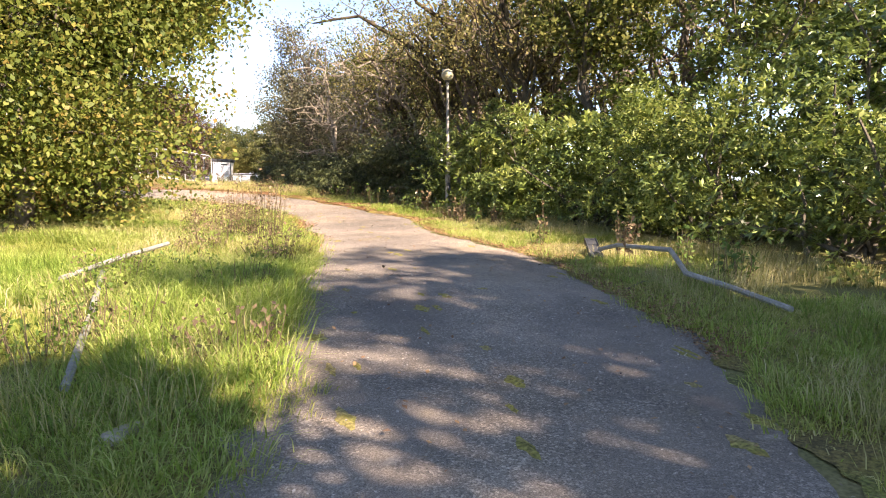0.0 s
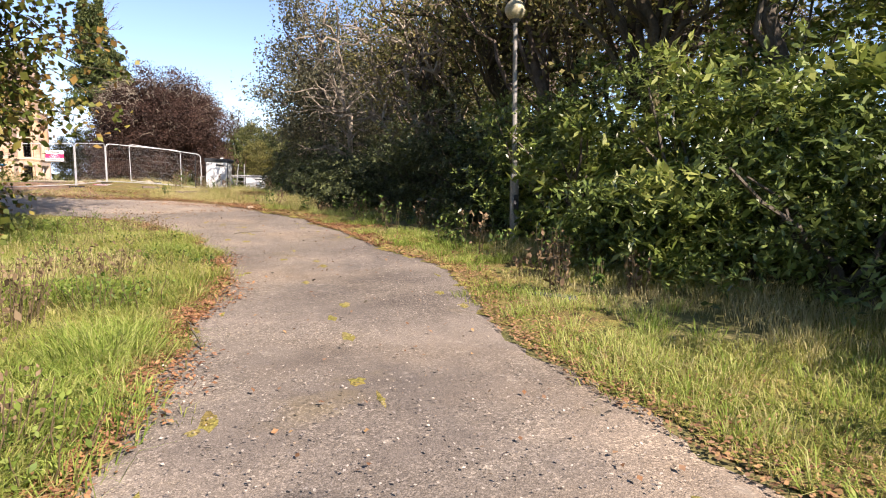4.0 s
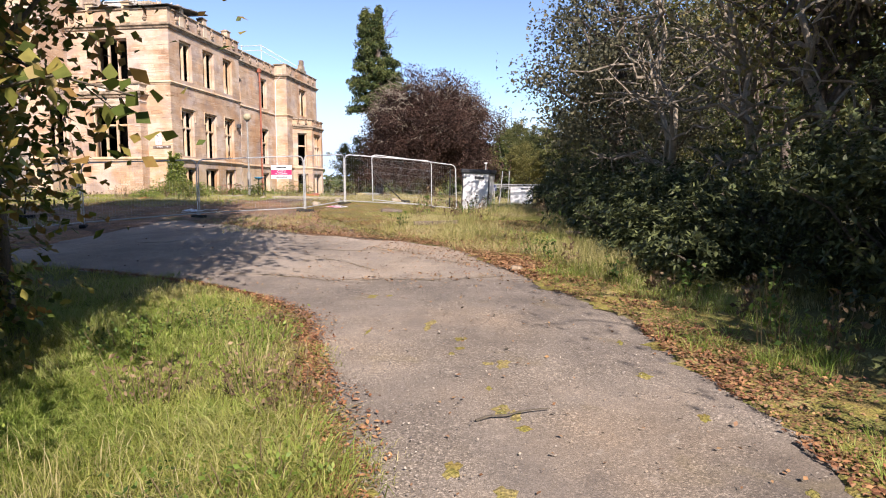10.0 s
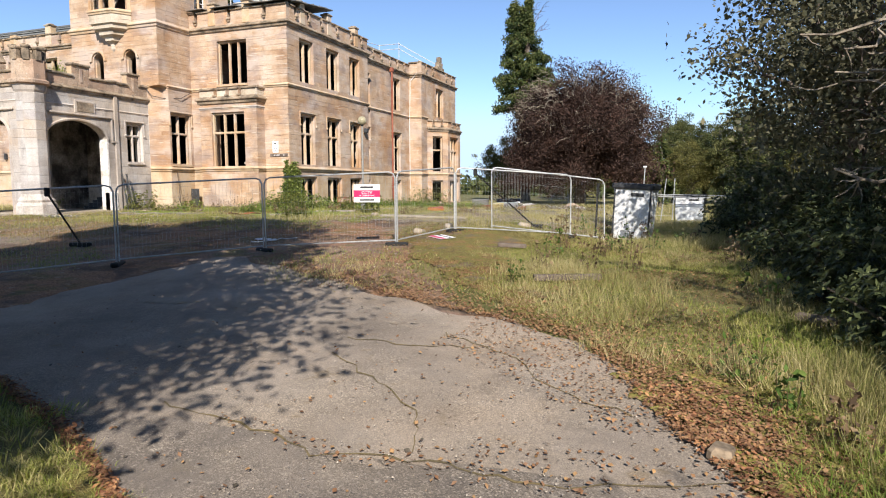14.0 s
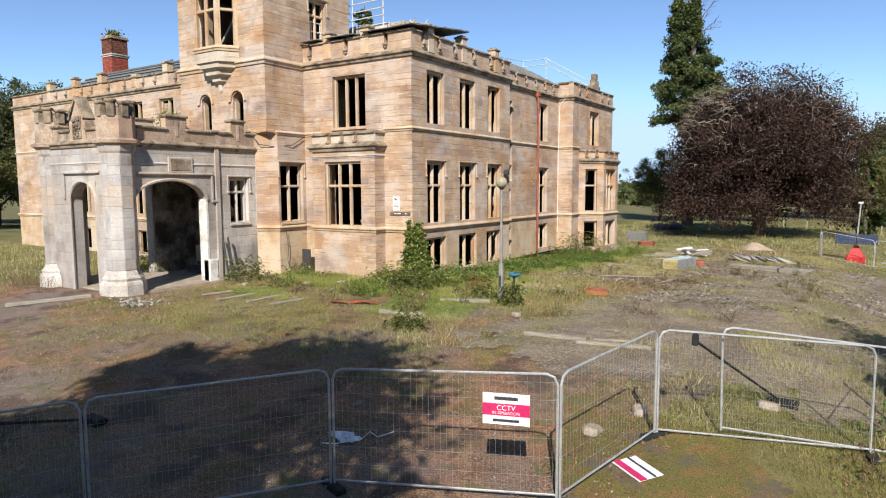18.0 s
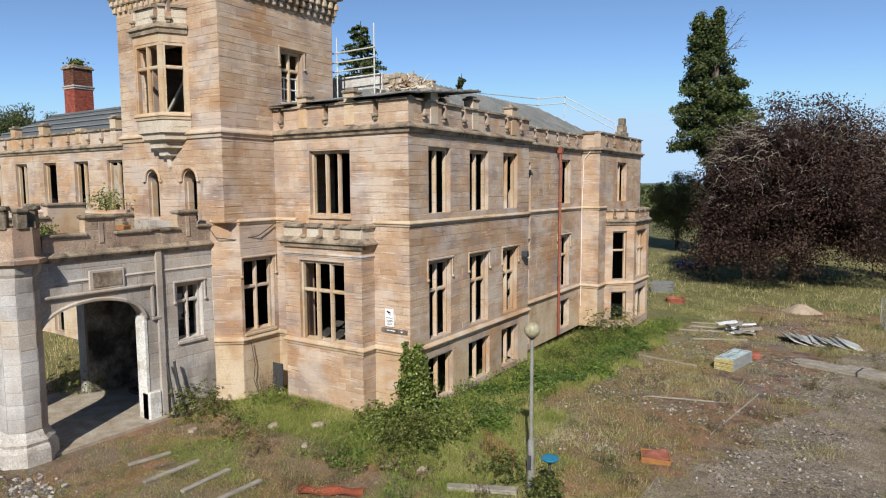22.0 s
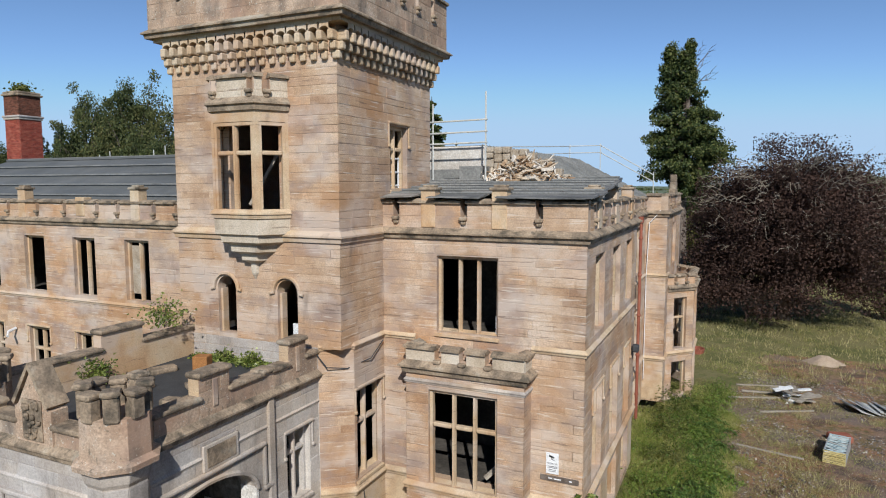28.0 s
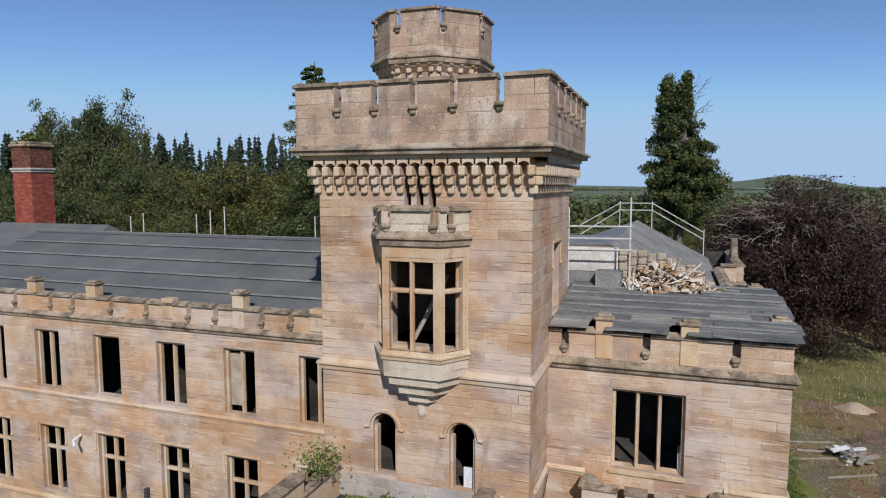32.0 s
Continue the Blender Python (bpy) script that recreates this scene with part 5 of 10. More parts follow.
WR = 15.4
rows = 5
for k in range(rows):
    wr = MB()
    a, b = k / rows, (k + 1) / rows
    y0_, y1_ = 56.5 + 4.7 * a, 56.5 + 4.7 * b + 0.1
    z0_, z1_ = 13.05 + (WR - 13.05) * a, 13.05 + (WR - 13.05) * b
    wr.add([(WX0 + 0.6 + 1.9 * a, y0_, z0_ + 0.09), (TX0 - 0.02, y0_, z0_ + 0.09), (TX0 - 0.02, y1_, z1_ + 0.02), (WX0 + 0.6 + 1.9 * b, y1_, z1_ + 0.02),
            (WX0 + 0.6 + 1.9 * a, y0_, z0_ - 0.02), (TX0 - 0.02, y0_, z0_ - 0.02)], [(0, 1, 2, 3), (4, 5, 1, 0)])
    obj("slate_roof", wr, M["slate"], mansion, "grey slate pitched roof of the west wing" if k == 0 else "")
for k in range(1, rows + 1):
    obj("roof_batten", MB().box(WX0 + 0.7 + 1.9 * k / rows, 56.44 + 4.7 * k / rows, 13.05 + (WR - 13.05) * k / rows + 0.06, TX0 - 0.03, 56.52 + 4.7 * k / rows, 13.05 + (WR - 13.05) * k / rows + 0.12), M["metal_roof"], mansion)
wr = MB()
wr.add([(WX0 + 2.5, 61.2, WR), (TX0, 61.2, WR), (TX0, 66.5, 12.8), (WX0 + 0.5, 66.5, 12.8), (WX0 + 0.5, 56.4, 12.9)], [(0, 1, 2, 3), (0, 3, 4)])
wr.box(WX0 + 2.5, 61.1, WR - 0.02, TX0, 61.3, WR + 0.09)
obj("slate_roof_back", wr, M["slate"], mansion)
# east range: pitched roof with standing seams
ER, EX = 15.6, -24.2
for k in range(38):
    seam = MB()
    y0_, y1_ = 65.2 + 0.44 * k, 65.2 + 0.44 * (k + 1)
    hip = lambda y: min(1.0, max(0.12, (82.0 - y) / 4.0))
    za, zb = 13.0 + (ER - 13.0) * hip(y0_), 13.0 + (ER - 13.0) * hip(y1_)
    xa, xb = -19.9 + (EX + 19.9) * hip(y0_), -19.9 + (EX + 19.9) * hip(y1_)
    seam.add([(-19.9, y0_, 13.0), (-19.9, y1_, 13.0), (xb, y1_, zb), (xa, y0_, za)], [(0, 1, 2, 3)])
    d = Vector((xa + 19.9, 0, za - 13.0))
    sh_ = obj("roof_panel", seam, M["metal_roof"], mansion, "grey seamed pitched roof of the east range" if k == 0 else "")
    obj("roof_seam", MB().tube([(-19.9, y0_, 13.03), (xa, y0_, za + 0.03)], 0.03, 4), M["metal_roof"], sh_)
obj("sheet_roof_back", MB().add([(EX, 65.2, ER), (EX, 78.0, ER), (-31.5, 82.0, 12.9), (-31.5, 65.2, 12.9), (-19.9, 82.0, 13.0), (EX, 65.2, 13.0), (-19.9, 65.2, 13.0)],
                                [(0, 1, 2, 3), (1, 4, 2), (0, 6, 5)]), M["metal_roof"], mansion)
# torn roof of the corner block
rng = random.Random(7)
for k in range(7):
    a, b = k / 7, (k + 1) / 7
    y0_, y1_ = 55.62 + 5.0 * a, 55.62 + 5.0 * b + 0.06
    z0_, z1_ = 13.66 + 0.6 * a, 13.66 + 0.6 * b
    x1_ = -18.62 + rng.uniform(-0.12, 0.1)
    n_ = 6
    for q in range(n_):
        xa, xb = -25.42 + (x1_ + 25.42) * q / n_, -25.42 + (x1_ + 25.42) * (q + 1) / n_
        if k == 0 and q in (1, 3):
            xa, xb = xa + 0.5, xb
        w0, w1 = rng.uniform(-0.03, 0.03), rng.uniform(-0.03, 0.03)
        strip = MB()
        strip.add([(xa, y0_, z0_ + w0), (xb, y0_, z0_ + w1), (xb, y1_, z1_ + 0.01), (xa, y1_, z1_ + 0.01),
                   (xa, y0_, z0_ - 0.03 + w0), (xb, y0_, z0_ - 0.03 + w1), (xb, y1_, z1_ - 0.06), (xa, y1_, z1_ - 0.06)],
                  [(0, 1, 2, 3), (7, 6, 5, 4), (0, 4, 5, 1), (1, 5, 6, 2), (3, 7, 4, 0), (2, 6, 7, 3)])
        obj("roof_sheet", strip, M["felt"] if (k * 3 + q * 2) % 7 else M["felt_bare"] if k < 3 else M["slate"], mansion, "torn grey felt strip of the flat roof" if k == 0 else "")
    obj("roof_batten", MB().box(-25.4, y1_ - 0.08, z1_ + 0.01, x1_ - 0.1, y1_, z1_ + 0.06), M["metal_roof"], mansion)
obj("roof_deck", MB().box(-25.4, 56.25, 12.9, -19.25, 61.0, 13.35), M["wood"], mansion)
# exposed gable end, broken towards the east
rgb_ = random.Random(37)
first = True
obj("ruined_wall", MB().box(-27.2, 60.86, 13.3, -23.9, 61.3, 15.5, None, 0.04), M["limewash"], mansion, "bare limewashed wall left by the torn roof")
for q in range(10, 20):
    x_ = -27.2 + 0.33 * q
    top_ = float(np.interp(x_, [-27.2, -25, -23.6, -22.2, -21.2, -20.6], [15.3, 15.32, 15.45, 15.3, 14.7, 14.2])) + rgb_.uniform(-0.12, 0.1)
    z_ = 13.3
    while z_ < top_ - 0.08:
        hz = min(rgb_.uniform(0.2, 0.36), top_ - z_)
        o_ = rgb_.uniform(-0.05, 0.05)
        obj("gable_stone", MB().box(x_ + rgb_.uniform(0, 0.03), 60.9 + o_, z_, x_ + 0.33, 61.3, z_ + hz - 0.015, None, 0.045), M["rubble"], mansion, "broken rubble gable exposed by the collapsed roof" if first else "")
        first = False
        z_ += hz
obj("flashing", MB().box(-27.2, 60.72, 13.9, -24.0, 60.88, 14.62).box(-24.6, 60.1, 13.9, -23.7, 60.9, 14.72), M["metal_roof"], mansion)
fb = MB()
fb.box(-31.5, 59.45, 12.4, -25.48, 65.2, 14.2)
fb.add([(-31.4, 61.35, 15.55), (-24.2, 61.35, 15.55), (-24.2, 65.4, 15.6), (-31.4, 65.4, 15.6), (-20.0, 61.35, 13.1), (-20.0, 65.3, 13.1)], [(0, 1, 2, 3), (1, 4, 5, 2)])
obj("fascia", MB().box(-31.3, 61.22, 15.4, -24.1, 61.34, 15.54), M["weed_stem"], mansion, "mossy board along the torn roof edge")
obj("range_roof", fb, M["metal_roof"], mansion, "grey flat-topped roof behind the gable")
for q in range(10):
    obj("roof_seam", MB().tube([(-24.2, 61.4 + 0.4 * q, 15.58), (-20.0, 61.4 + 0.4 * q, 13.13)], 0.03, 4), M["metal_roof"], mansion)
sp = MB()
for q in range(190):
    r_ = rng.random() ** 0.7
    a_ = rng.uniform(0, 6.283)
    x, y = -22.2 + 1.75 * r_ * math.cos(a_), 60.35 + 0.75 * r_ * math.sin(a_)
    hz = 14.05 + 0.16 * (y - 59.6) + (1 - r_) * rng.uniform(0.1, 1.05)
    m = Matrix.Translation((x, y, hz)) @ Euler((rng.gauss(0, 0.5), rng.gauss(0, 0.5), rng.uniform(0, 3.1))).to_matrix().to_4x4()
    l_, w_ = (rng.uniform(0.35, 1.25), rng.uniform(0.025, 0.06)) if q % 4 else (rng.uniform(0.2, 0.5), rng.uniform(0.1, 0.24))
    sp.box(-l_ / 2, -w_ / 2, -0.02, l_ / 2, w_ / 2, 0.02 if q % 4 else 0.09, m)
deb = tagged(obj("roof_debris", sp, M["torn_lath"]), "heap of splintered laths and broken stone on the roof", "debris", kind="stuff")

# chimney
CX0, CX1, CY0, CY1 = -61.72, -60.18, 66.5, 68.0
chim = tagged(obj("chimney", MB().box(CX0, CY0, ZG, CX1, CY1, 20.25), M["joint"]), "tall red brick chimney stack with a pale stone band", "chimney")


def brick_shell(name, z0, z1, key, label):
    """Bonded bricks, a little proud of the core, on the four sides of the stack."""
    mb, rb, k = MB(), random.Random(int(z0 * 10)), 0
    z = z0
    while z < z1 - 0.04:
        for side in range(4):
            a, b = (CX0, CX1) if side % 2 == 0 else (CY0, CY1)
            u = a - (0.115 if (k + side) % 2 else 0.0)
            while u < b - 0.02:
                u0, u1 = max(a - 0.02, u), min(b + 0.02, u + 0.222)
                d = 0.025 + rb.uniform(0, 0.012)
                if side == 0:
                    mb.box(u0, CY0 - d, z, u1, CY0 + 0.02, z + 0.068)
                elif side == 2:
                    mb.box(u0, CY1 - 0.02, z, u1, CY1 + d, z + 0.068)
                elif side == 1:
                    mb.box(CX1 - 0.02, u0, z, CX1 + d, u1, z + 0.068)
                else:
                    mb.box(CX0 - d, u0, z, CX0 + 0.02, u1, z + 0.068)
                u += 0.235
        z += 0.078
        k += 1
    tagged(obj(name, mb, M[key], chim, label), kind="stuff")


brick_shell("brickwork", 12.5, 18.58, "brick_red", "red bricks in thin joints")
brick_shell("chimney_head", 18.86, 20.2, "brick_dark", "soot-darkened chimney head")
obj("band", MB().box(-61.82, 66.4, 18.58, -60.08, 68.1, 18.72, None, 0.03).box(-61.88, 66.34, 18.72, -60.02, 68.16, 18.86, None, 0.04), M["pale"], chim)
obj("cap", MB().box(-61.88, 66.34, 20.2, -60.02, 68.16, 20.34, None, 0.04).box(-61.8, 66.42, 20.34, -60.1, 68.08, 20.5, None, 0.05), M["coping"], chim, "weathered stone cap")
obj("outhouse", MB().box(-64, 61, ZG, -52.7, 72, 12.4), M["joint"], mansion)
obj("outhouse_roof", MB().add([(-64, 61, 12.4), (-52.7, 61, 12.4), (-54, 66.5, 15.4), (-63, 66.5, 15.4), (-64, 72, 12.4), (-52.7, 72, 12.4)], [(0, 1, 2, 3), (3, 2, 5, 4), (1, 5, 2), (0, 3, 4)]), M["slate"], mansion)

# ---- porch ----
PE, PW, PS = -26.35, -31.6, 46.35
SE, SW = (-26.6, 46.75), (-31.35, 46.75)
ZT = 8.3
eh = [(0.72, 4.2, ZG, 7.0), (5.45, 6.5, 4.95, 7.0)]
F_PE = Face((PE, 46.45), (PE, TY0))
pw = obj("porch_wall", wall_body(MB(), F_PE, ZG, ZT, eh, 0.55), M["pale"], mansion, "grey-white stone carriage porch side with a wide arch")
facing(F_PE, courses(F_PE, ZG, ZT, eh, random.Random(91), h=0.42, wide=(0.7, 1.6)), pw, 200, "pale")
ah, cur = arch_head(F_PE, 0.72, 4.2, 6.0, 6.9, 7.0, "pale", mansion, 0.55, flat=1, n=20)
obj("arch_moulding", MB().tube([F_PE.m @ Vector((0.72, -0.01, ZG))] + [F_PE.m @ Vector((s, -0.01, z)) for s, z in cur], 0.07, 6), M["pale"], ah)
obj("painted_jamb", (lambda m: F_PE.box(F_PE.box(m, 4.12, 4.22, ZG, 6.05, -0.5, 0.03), 4.12, 4.6, ZG, 3.35, -0.3, 0.12, 0.04))(MB()), M["whitewash"], ah)
lab = MB()
F_PE.box(lab, 0.9, 4.5, 7.1, 7.2, 0, 0.12, 0.03)
F_PE.box(lab, 4.4, 4.52, 6.0, 7.1, 0, 0.1, 0.03)
F_PE.box(lab, 4.4, 4.75, 5.88, 6.0, 0, 0.12, 0.03)
obj("label_mould", lab, M["pale"], pw)
window(F_PE, *eh[1], 2, transom=6.35, hood=True, key="pale")
obj("pilaster", (lambda m: F_PE.box(m, 4.62, 4.86, ZG, ZT, 0, 0.1, 0.02))(MB()), M["pale"], pw)
# date panel: carved frame, worn lettering as plain bars
pn = MB()
F_PE.box(pn, 2.3, 3.5, 7.2, 7.86, 0, 0.07, 0.03)
pn_o = obj("carved_panel", pn, M["pale"], pw, "framed carved date panel")
pn = MB()
F_PE.box(pn, 2.42, 3.38, 7.29, 7.77, 0.07, 0.09, 0.02)
obj("panel_face", pn, M["coping"], pn_o)
for k in range(3):
    obj("panel_bar", (lambda m: F_PE.box(m, 2.58 + 0.26 * k, 2.68 + 0.26 * k, 7.45, 7.61, 0.09, 0.1, 0.008))(MB()), M["coping"], pn_o)
sh = [(2.05, 4.05, ZG, 7.0)]
F_PS = Face((PW, PS), (PE, PS))
ps = obj("porch_wall", wall_body(MB(), F_PS, ZG, ZT, sh, 0.5), M["pale"], mansion, "pale stone porch front")
facing(F_PS, courses(F_PS, ZG, ZT, sh, random.Random(92), h=0.42, wide=(0.7, 1.6)), ps, 0, "pale")
ah, cur = arch_head(F_PS, 2.05, 4.05, 6.0, 6.85, 7.0, "pale", mansion, 0.5, flat=1)
obj("arch_moulding", MB().tube([F_PS.m @ Vector((2.05, -0.01, ZG))] + [F_PS.m @ Vector((s, -0.01, z)) for s, z in cur] + [F_PS.m @ Vector((4.05, -0.01, ZG))], 0.07, 6), M["pale"], ah)
lab = MB()
F_PS.box(lab, 1.65, 4.4, 7.15, 7.26, 0, 0.12, 0.03)
F_PS.box(lab, 1.65, 1.77, 6.1, 7.15, 0, 0.1, 0.03)
obj("label_mould", lab, M["pale"], ps)
F_PW = Face((PW, TY0), (PW, PS))
wh = [(2.4, 5.6, ZG, 6.8)]
pww = obj("porch_wall", wall_body(MB(), F_PW, ZG, ZT, wh, 0.55), M["pale"], mansion)
for c in (SE, SW):
    base = obj("pier", MB().lathe(c, [(0.6, 3.2), (0.6, 7.9), (0.66, 8.0), (0.72, 8.25)], 8, t8), M["pale"], mansion, "octagonal porch pier")
    o8p = [(c[0] + 0.605 * math.cos(t8 + k * math.pi / 4), c[1] + 0.605 * math.sin(t8 + k * math.pi / 4)) for k in range(8)]
    for k in range(8):
        fk = Face(o8p[k], o8p[(k + 1) % 8])
        facing(fk, courses(fk, 3.32, 7.88, [], random.Random(300 + k), h=0.42, wide=(0.5, 0.9)), base, 0, "pale")
    obj("pier_base", MB().lathe(c, [(0.86, ZG), (0.86, 2.75), (0.82, 2.85), (0.76, 2.9), (0.79, 3.0), (0.68, 3.12), (0.61, 3.3)], 8, t8), M["limewash"], base)
    obj("pier_cap", MB().lathe(c, [(0.64, 8.2), (0.86, 8.3), (0.88, 8.42), (0.72, 8.5), (0.7, 9.35)], 8, t8), M["stone_top"], base)
    for k in range(8):
        a = k * math.pi / 4
        m = Matrix.Translation((c[0], c[1], 0)) @ Matrix.Rotation(a, 4, "Z")
        obj("merlon", MB().box(0.44, -0.15, 9.3, 0.7, 0.15, 9.78 + 0.06 * (k % 3), m, 0.03).box(0.4, -0.19, 9.78 + 0.06 * (k % 3), 0.76, 0.19, 9.9 + 0.06 * (k % 3), m, 0.04), M["coping"], base)
string([(PW, TY0), (PW, PS), (PE, PS), (PE, TY0)], ZT + 0.05, 0.24, 0.16, "coping", "porch_cornice")
string([(PW, PS), (PE, PS), (PE, TY0)], 7.55, 0.1, 0.05, "pale")
obj("porch_roof", MB().box(PW + 0.1, PS + 0.1, 8.1, PE - 0.1, TY0, 8.45), M["grey_dark"], mansion, "flat felt roof of the porch with moss")


def step_parapet(F, z0, prof, seed, thick=0.32):
    """prof: (s0, s1, top)."""
    pb = None
    for a, b, t in prof:
        m = MB()
        F.box(m, a, b, z0, t, -thick, 0)
        o = obj("parapet", m, M["dress"], mansion)
        facing(F, courses(F, z0, t, [], random.Random(seed), a, b, h=0.4, wide=(0.6, 1.2)), o, 0, "stone_top")
        m = MB()
        F.box(m, a - 0.06, b + 0.06, t, t + 0.12, -thick - 0.07, 0.09, 0.04)
        obj("coping", m, M["coping"], o)
        if t > 9.4:
            m = MB()
            F.box(m, (a + b) / 2 - 0.07, (a + b) / 2 + 0.07, 8.72, t - 0.12, 0.0, 0.034)
            obj("arrow_slit", m, M["joint"], o)


step_parapet(F_PE, 8.4, [(1.0, 2.3, 8.95), (2.3, 3.3, 9.5), (3.3, 4.5, 8.95), (4.5, 4.9, 9.0), (4.9, 5.6, 8.95), (5.6, 6.4, 9.55), (6.4, 6.95, 9.0)], 93)
step_parapet(F_PS, 8.4, [(0.9, 1.5, 9.05), (1.5, 2.4, 8.85), (3.6, 4.5, 8.85)], 94)
step_parapet(F_PW, 8.4, [(0.0, 2.0, 9.3), (2.0, 3.4, 9.8), (3.4, 6.2, 9.3)], 95)
gb = MB()
gb.add([F_PS.m @ Vector((s + 0.2, d, z)) for d in (-0.05, 0.33) for s, z in ((2.2, 8.4), (3.4, 8.4), (3.4, 9.25), (3.28, 9.3), (2.8, 10.1), (2.32, 9.3), (2.2, 9.25))],
       [(0, 1, 2, 3, 4, 5, 6), (13, 12, 11, 10, 9, 8, 7)] + [(i, (i + 7), (i + 1) % 7 + 7, (i + 1) % 7) for i in range(7)])
gbo = obj("gablet", gb, M["stone_top"], mansion, "porch gablet with a carved coat of arms")
gb = MB()
F_PS.box(gb, 2.68, 3.32, 8.55, 9.45, 0.05, 0.09, 0.03)
rsh = random.Random(3)
for q in range(26):
    a_, z_ = rsh.uniform(2.74, 3.2), rsh.uniform(8.6, 9.32)
    F_PS.box(gb, a_, a_ + rsh.uniform(0.05, 0.14), z_, z_ + rsh.uniform(0.05, 0.14), 0.08, rsh.uniform(0.11, 0.17), 0.03)
cg = MB()
for s_ in (-1, 1):
    cg.add([F_PS.m @ Vector((3.0 + s_ * x_, d, z)) for d in (-0.12, 0.38) for x_, z in ((0.0, 10.12), (0.52, 9.3), (0.6, 9.36), (0.0, 10.26))], [(0, 1, 2, 3), (7, 6, 5, 4), (0, 4, 5, 1), (1, 5, 6, 2), (2, 6, 7, 3), (3, 7, 4, 0)])
obj("gable_coping", cg, M["coping"], gbo)
obj("carved_shield", gb, M["coping"], gbo)
# inside the porch
obj("porch_floor", MB().box(PW - 0.6, PS + 0.3, ZG - 0.1, PE + 0.35, TY0, ZG + 0.2), M["rubble"], mansion, "pale stone paving under the porch")
st = MB()
for k in range(4):
    st.box(-29.8, TY0 - 1.5 + 0.3 * k, ZG + 0.2, -27.2, TY0, ZG + 0.36 + 0.16 * k)
obj("entrance_steps", st, M["grey_dark"], mansion, "dark worn steps up to the doorway")
obj("plaster_lining", MB().box(PW + 0.56, TY0 - 0.06, ZG, -29.15, TY0 - 0.02, 8.05), M["plaster"], mansion, "peeling plaster by the doorway")
obj("plaster_lining", MB().box(-27.35, TY0 - 0.06, ZG, PE - 0.56, TY0 - 0.02, 8.05).box(-29.15, TY0 - 0.06, 6.3, -27.35, TY0 - 0.02, 8.05), M["plaster"], mansion)
obj("painted_dado", MB().box(PW + 0.56, TY0 - 0.09, ZG, -29.3, TY0 - 0.06, 3.6), M["whitewash"], mansion)
obj("porch_ceiling", MB().box(PW + 0.5, PS + 0.45, 8.0, PE - 0.5, TY0, 8.1), M["plaster"], mansion)
obj("porch_lining", MB().box(PW + 0.55, 51.1, ZG, PW + 0.6, TY0, 8.0), M["plaster"], mansion)
obj("porch_lining", MB().box(PE - 0.6, 50.7, ZG, PE - 0.555, 51.85, 8.0), M["plaster"], mansion)


# ---- plants ----
def leaf_arrays(cent, size, rng, long=1.5, up=0.35, axis=None):
    """Folded four-cornered leaves at the given places."""
    n = len(cent)
    d = rng.normal(size=(n, 3)) if axis is None else axis + rng.normal(size=(n, 3)) * 0.25
    d[:, 2] -= 0.15 if axis is None else 0
    d /= np.linalg.norm(d, axis=1, keepdims=True) + 1e-9
    nm = rng.normal(size=(n, 3)) * (1 - up)
    nm[:, 2] += up * 2
    side = np.cross(d, nm)
    side /= np.linalg.norm(side, axis=1, keepdims=True) + 1e-9
    nm = np.cross(side, d)
    s = (size * rng.uniform(0.6, 1.35, n))[:, None]
    a = cent - d * s * long * 0.5
    b = cent + side * s * 0.5 + nm * s * 0.12
    c = cent + d * s * long * 0.5
    e = cent - side * s * 0.5 + nm * s * 0.12
    v = np.stack([a, b, c, e], 1).reshape(-1, 3)
    f = np.arange(n * 4).reshape(n, 4)
    return v, f


def leaves(name, cent, size, mat, parent, rng, long=1.5, up=0.35, axis=None, label=""):
    v, f = leaf_arrays(cent, size, rng, long, up, axis)
    ob = obj(name, fast_mesh(name, v, f, M[mat]), None, parent, label)
    return tagged(ob, kind="stuff")


def whorl_leaves(tip, d, per, size, long, rng):
    """Places and ways of leaves that spread in whorls from the tips, whose shoots point along d."""
    n = len(tip)
    ax = d + np.array([0, 0, 0.5])
    ax /= np.linalg.norm(ax, axis=1, keepdims=True) + 1e-9
    a1 = np.cross(ax, rng.normal(size=(n, 3)))
    a1 /= np.linalg.norm(a1, axis=1, keepdims=True) + 1e-9
    a2 = np.cross(ax, a1)
    C, D = [], []
    for q in range(per):
        t = 2 * np.pi * q / per + rng.uniform(-0.3, 0.3, n)
        way = a1 * np.cos(t)[:, None] + a2 * np.sin(t)[:, None] + ax * rng.uniform(-0.1, 0.5, n)[:, None]
        C.append(tip + way * size * long * 0.55)
        D.append(way)
    return np.concatenate(C), np.concatenate(D)


def limb(mb, a, b, r0, r1, rng, n=5, sag=0.1, sides=6):
    a, b = Vector(a), Vector(b)
    ln = (b - a).length
    pts = []
    for i in range(n + 1):
        t = i / n
        p = a.lerp(b, t)
        k = ln * sag * math.sin(math.pi * t)
        p += Vector((rng.uniform(-1, 1) * k * 0.6, rng.uniform(-1, 1) * k * 0.6, rng.uniform(-0.3, 1) * k))
        pts.append(p)
    mb.tube(pts, [r0 + (r1 - r0) * i / n for i in range(n + 1)], sides)
    return pts


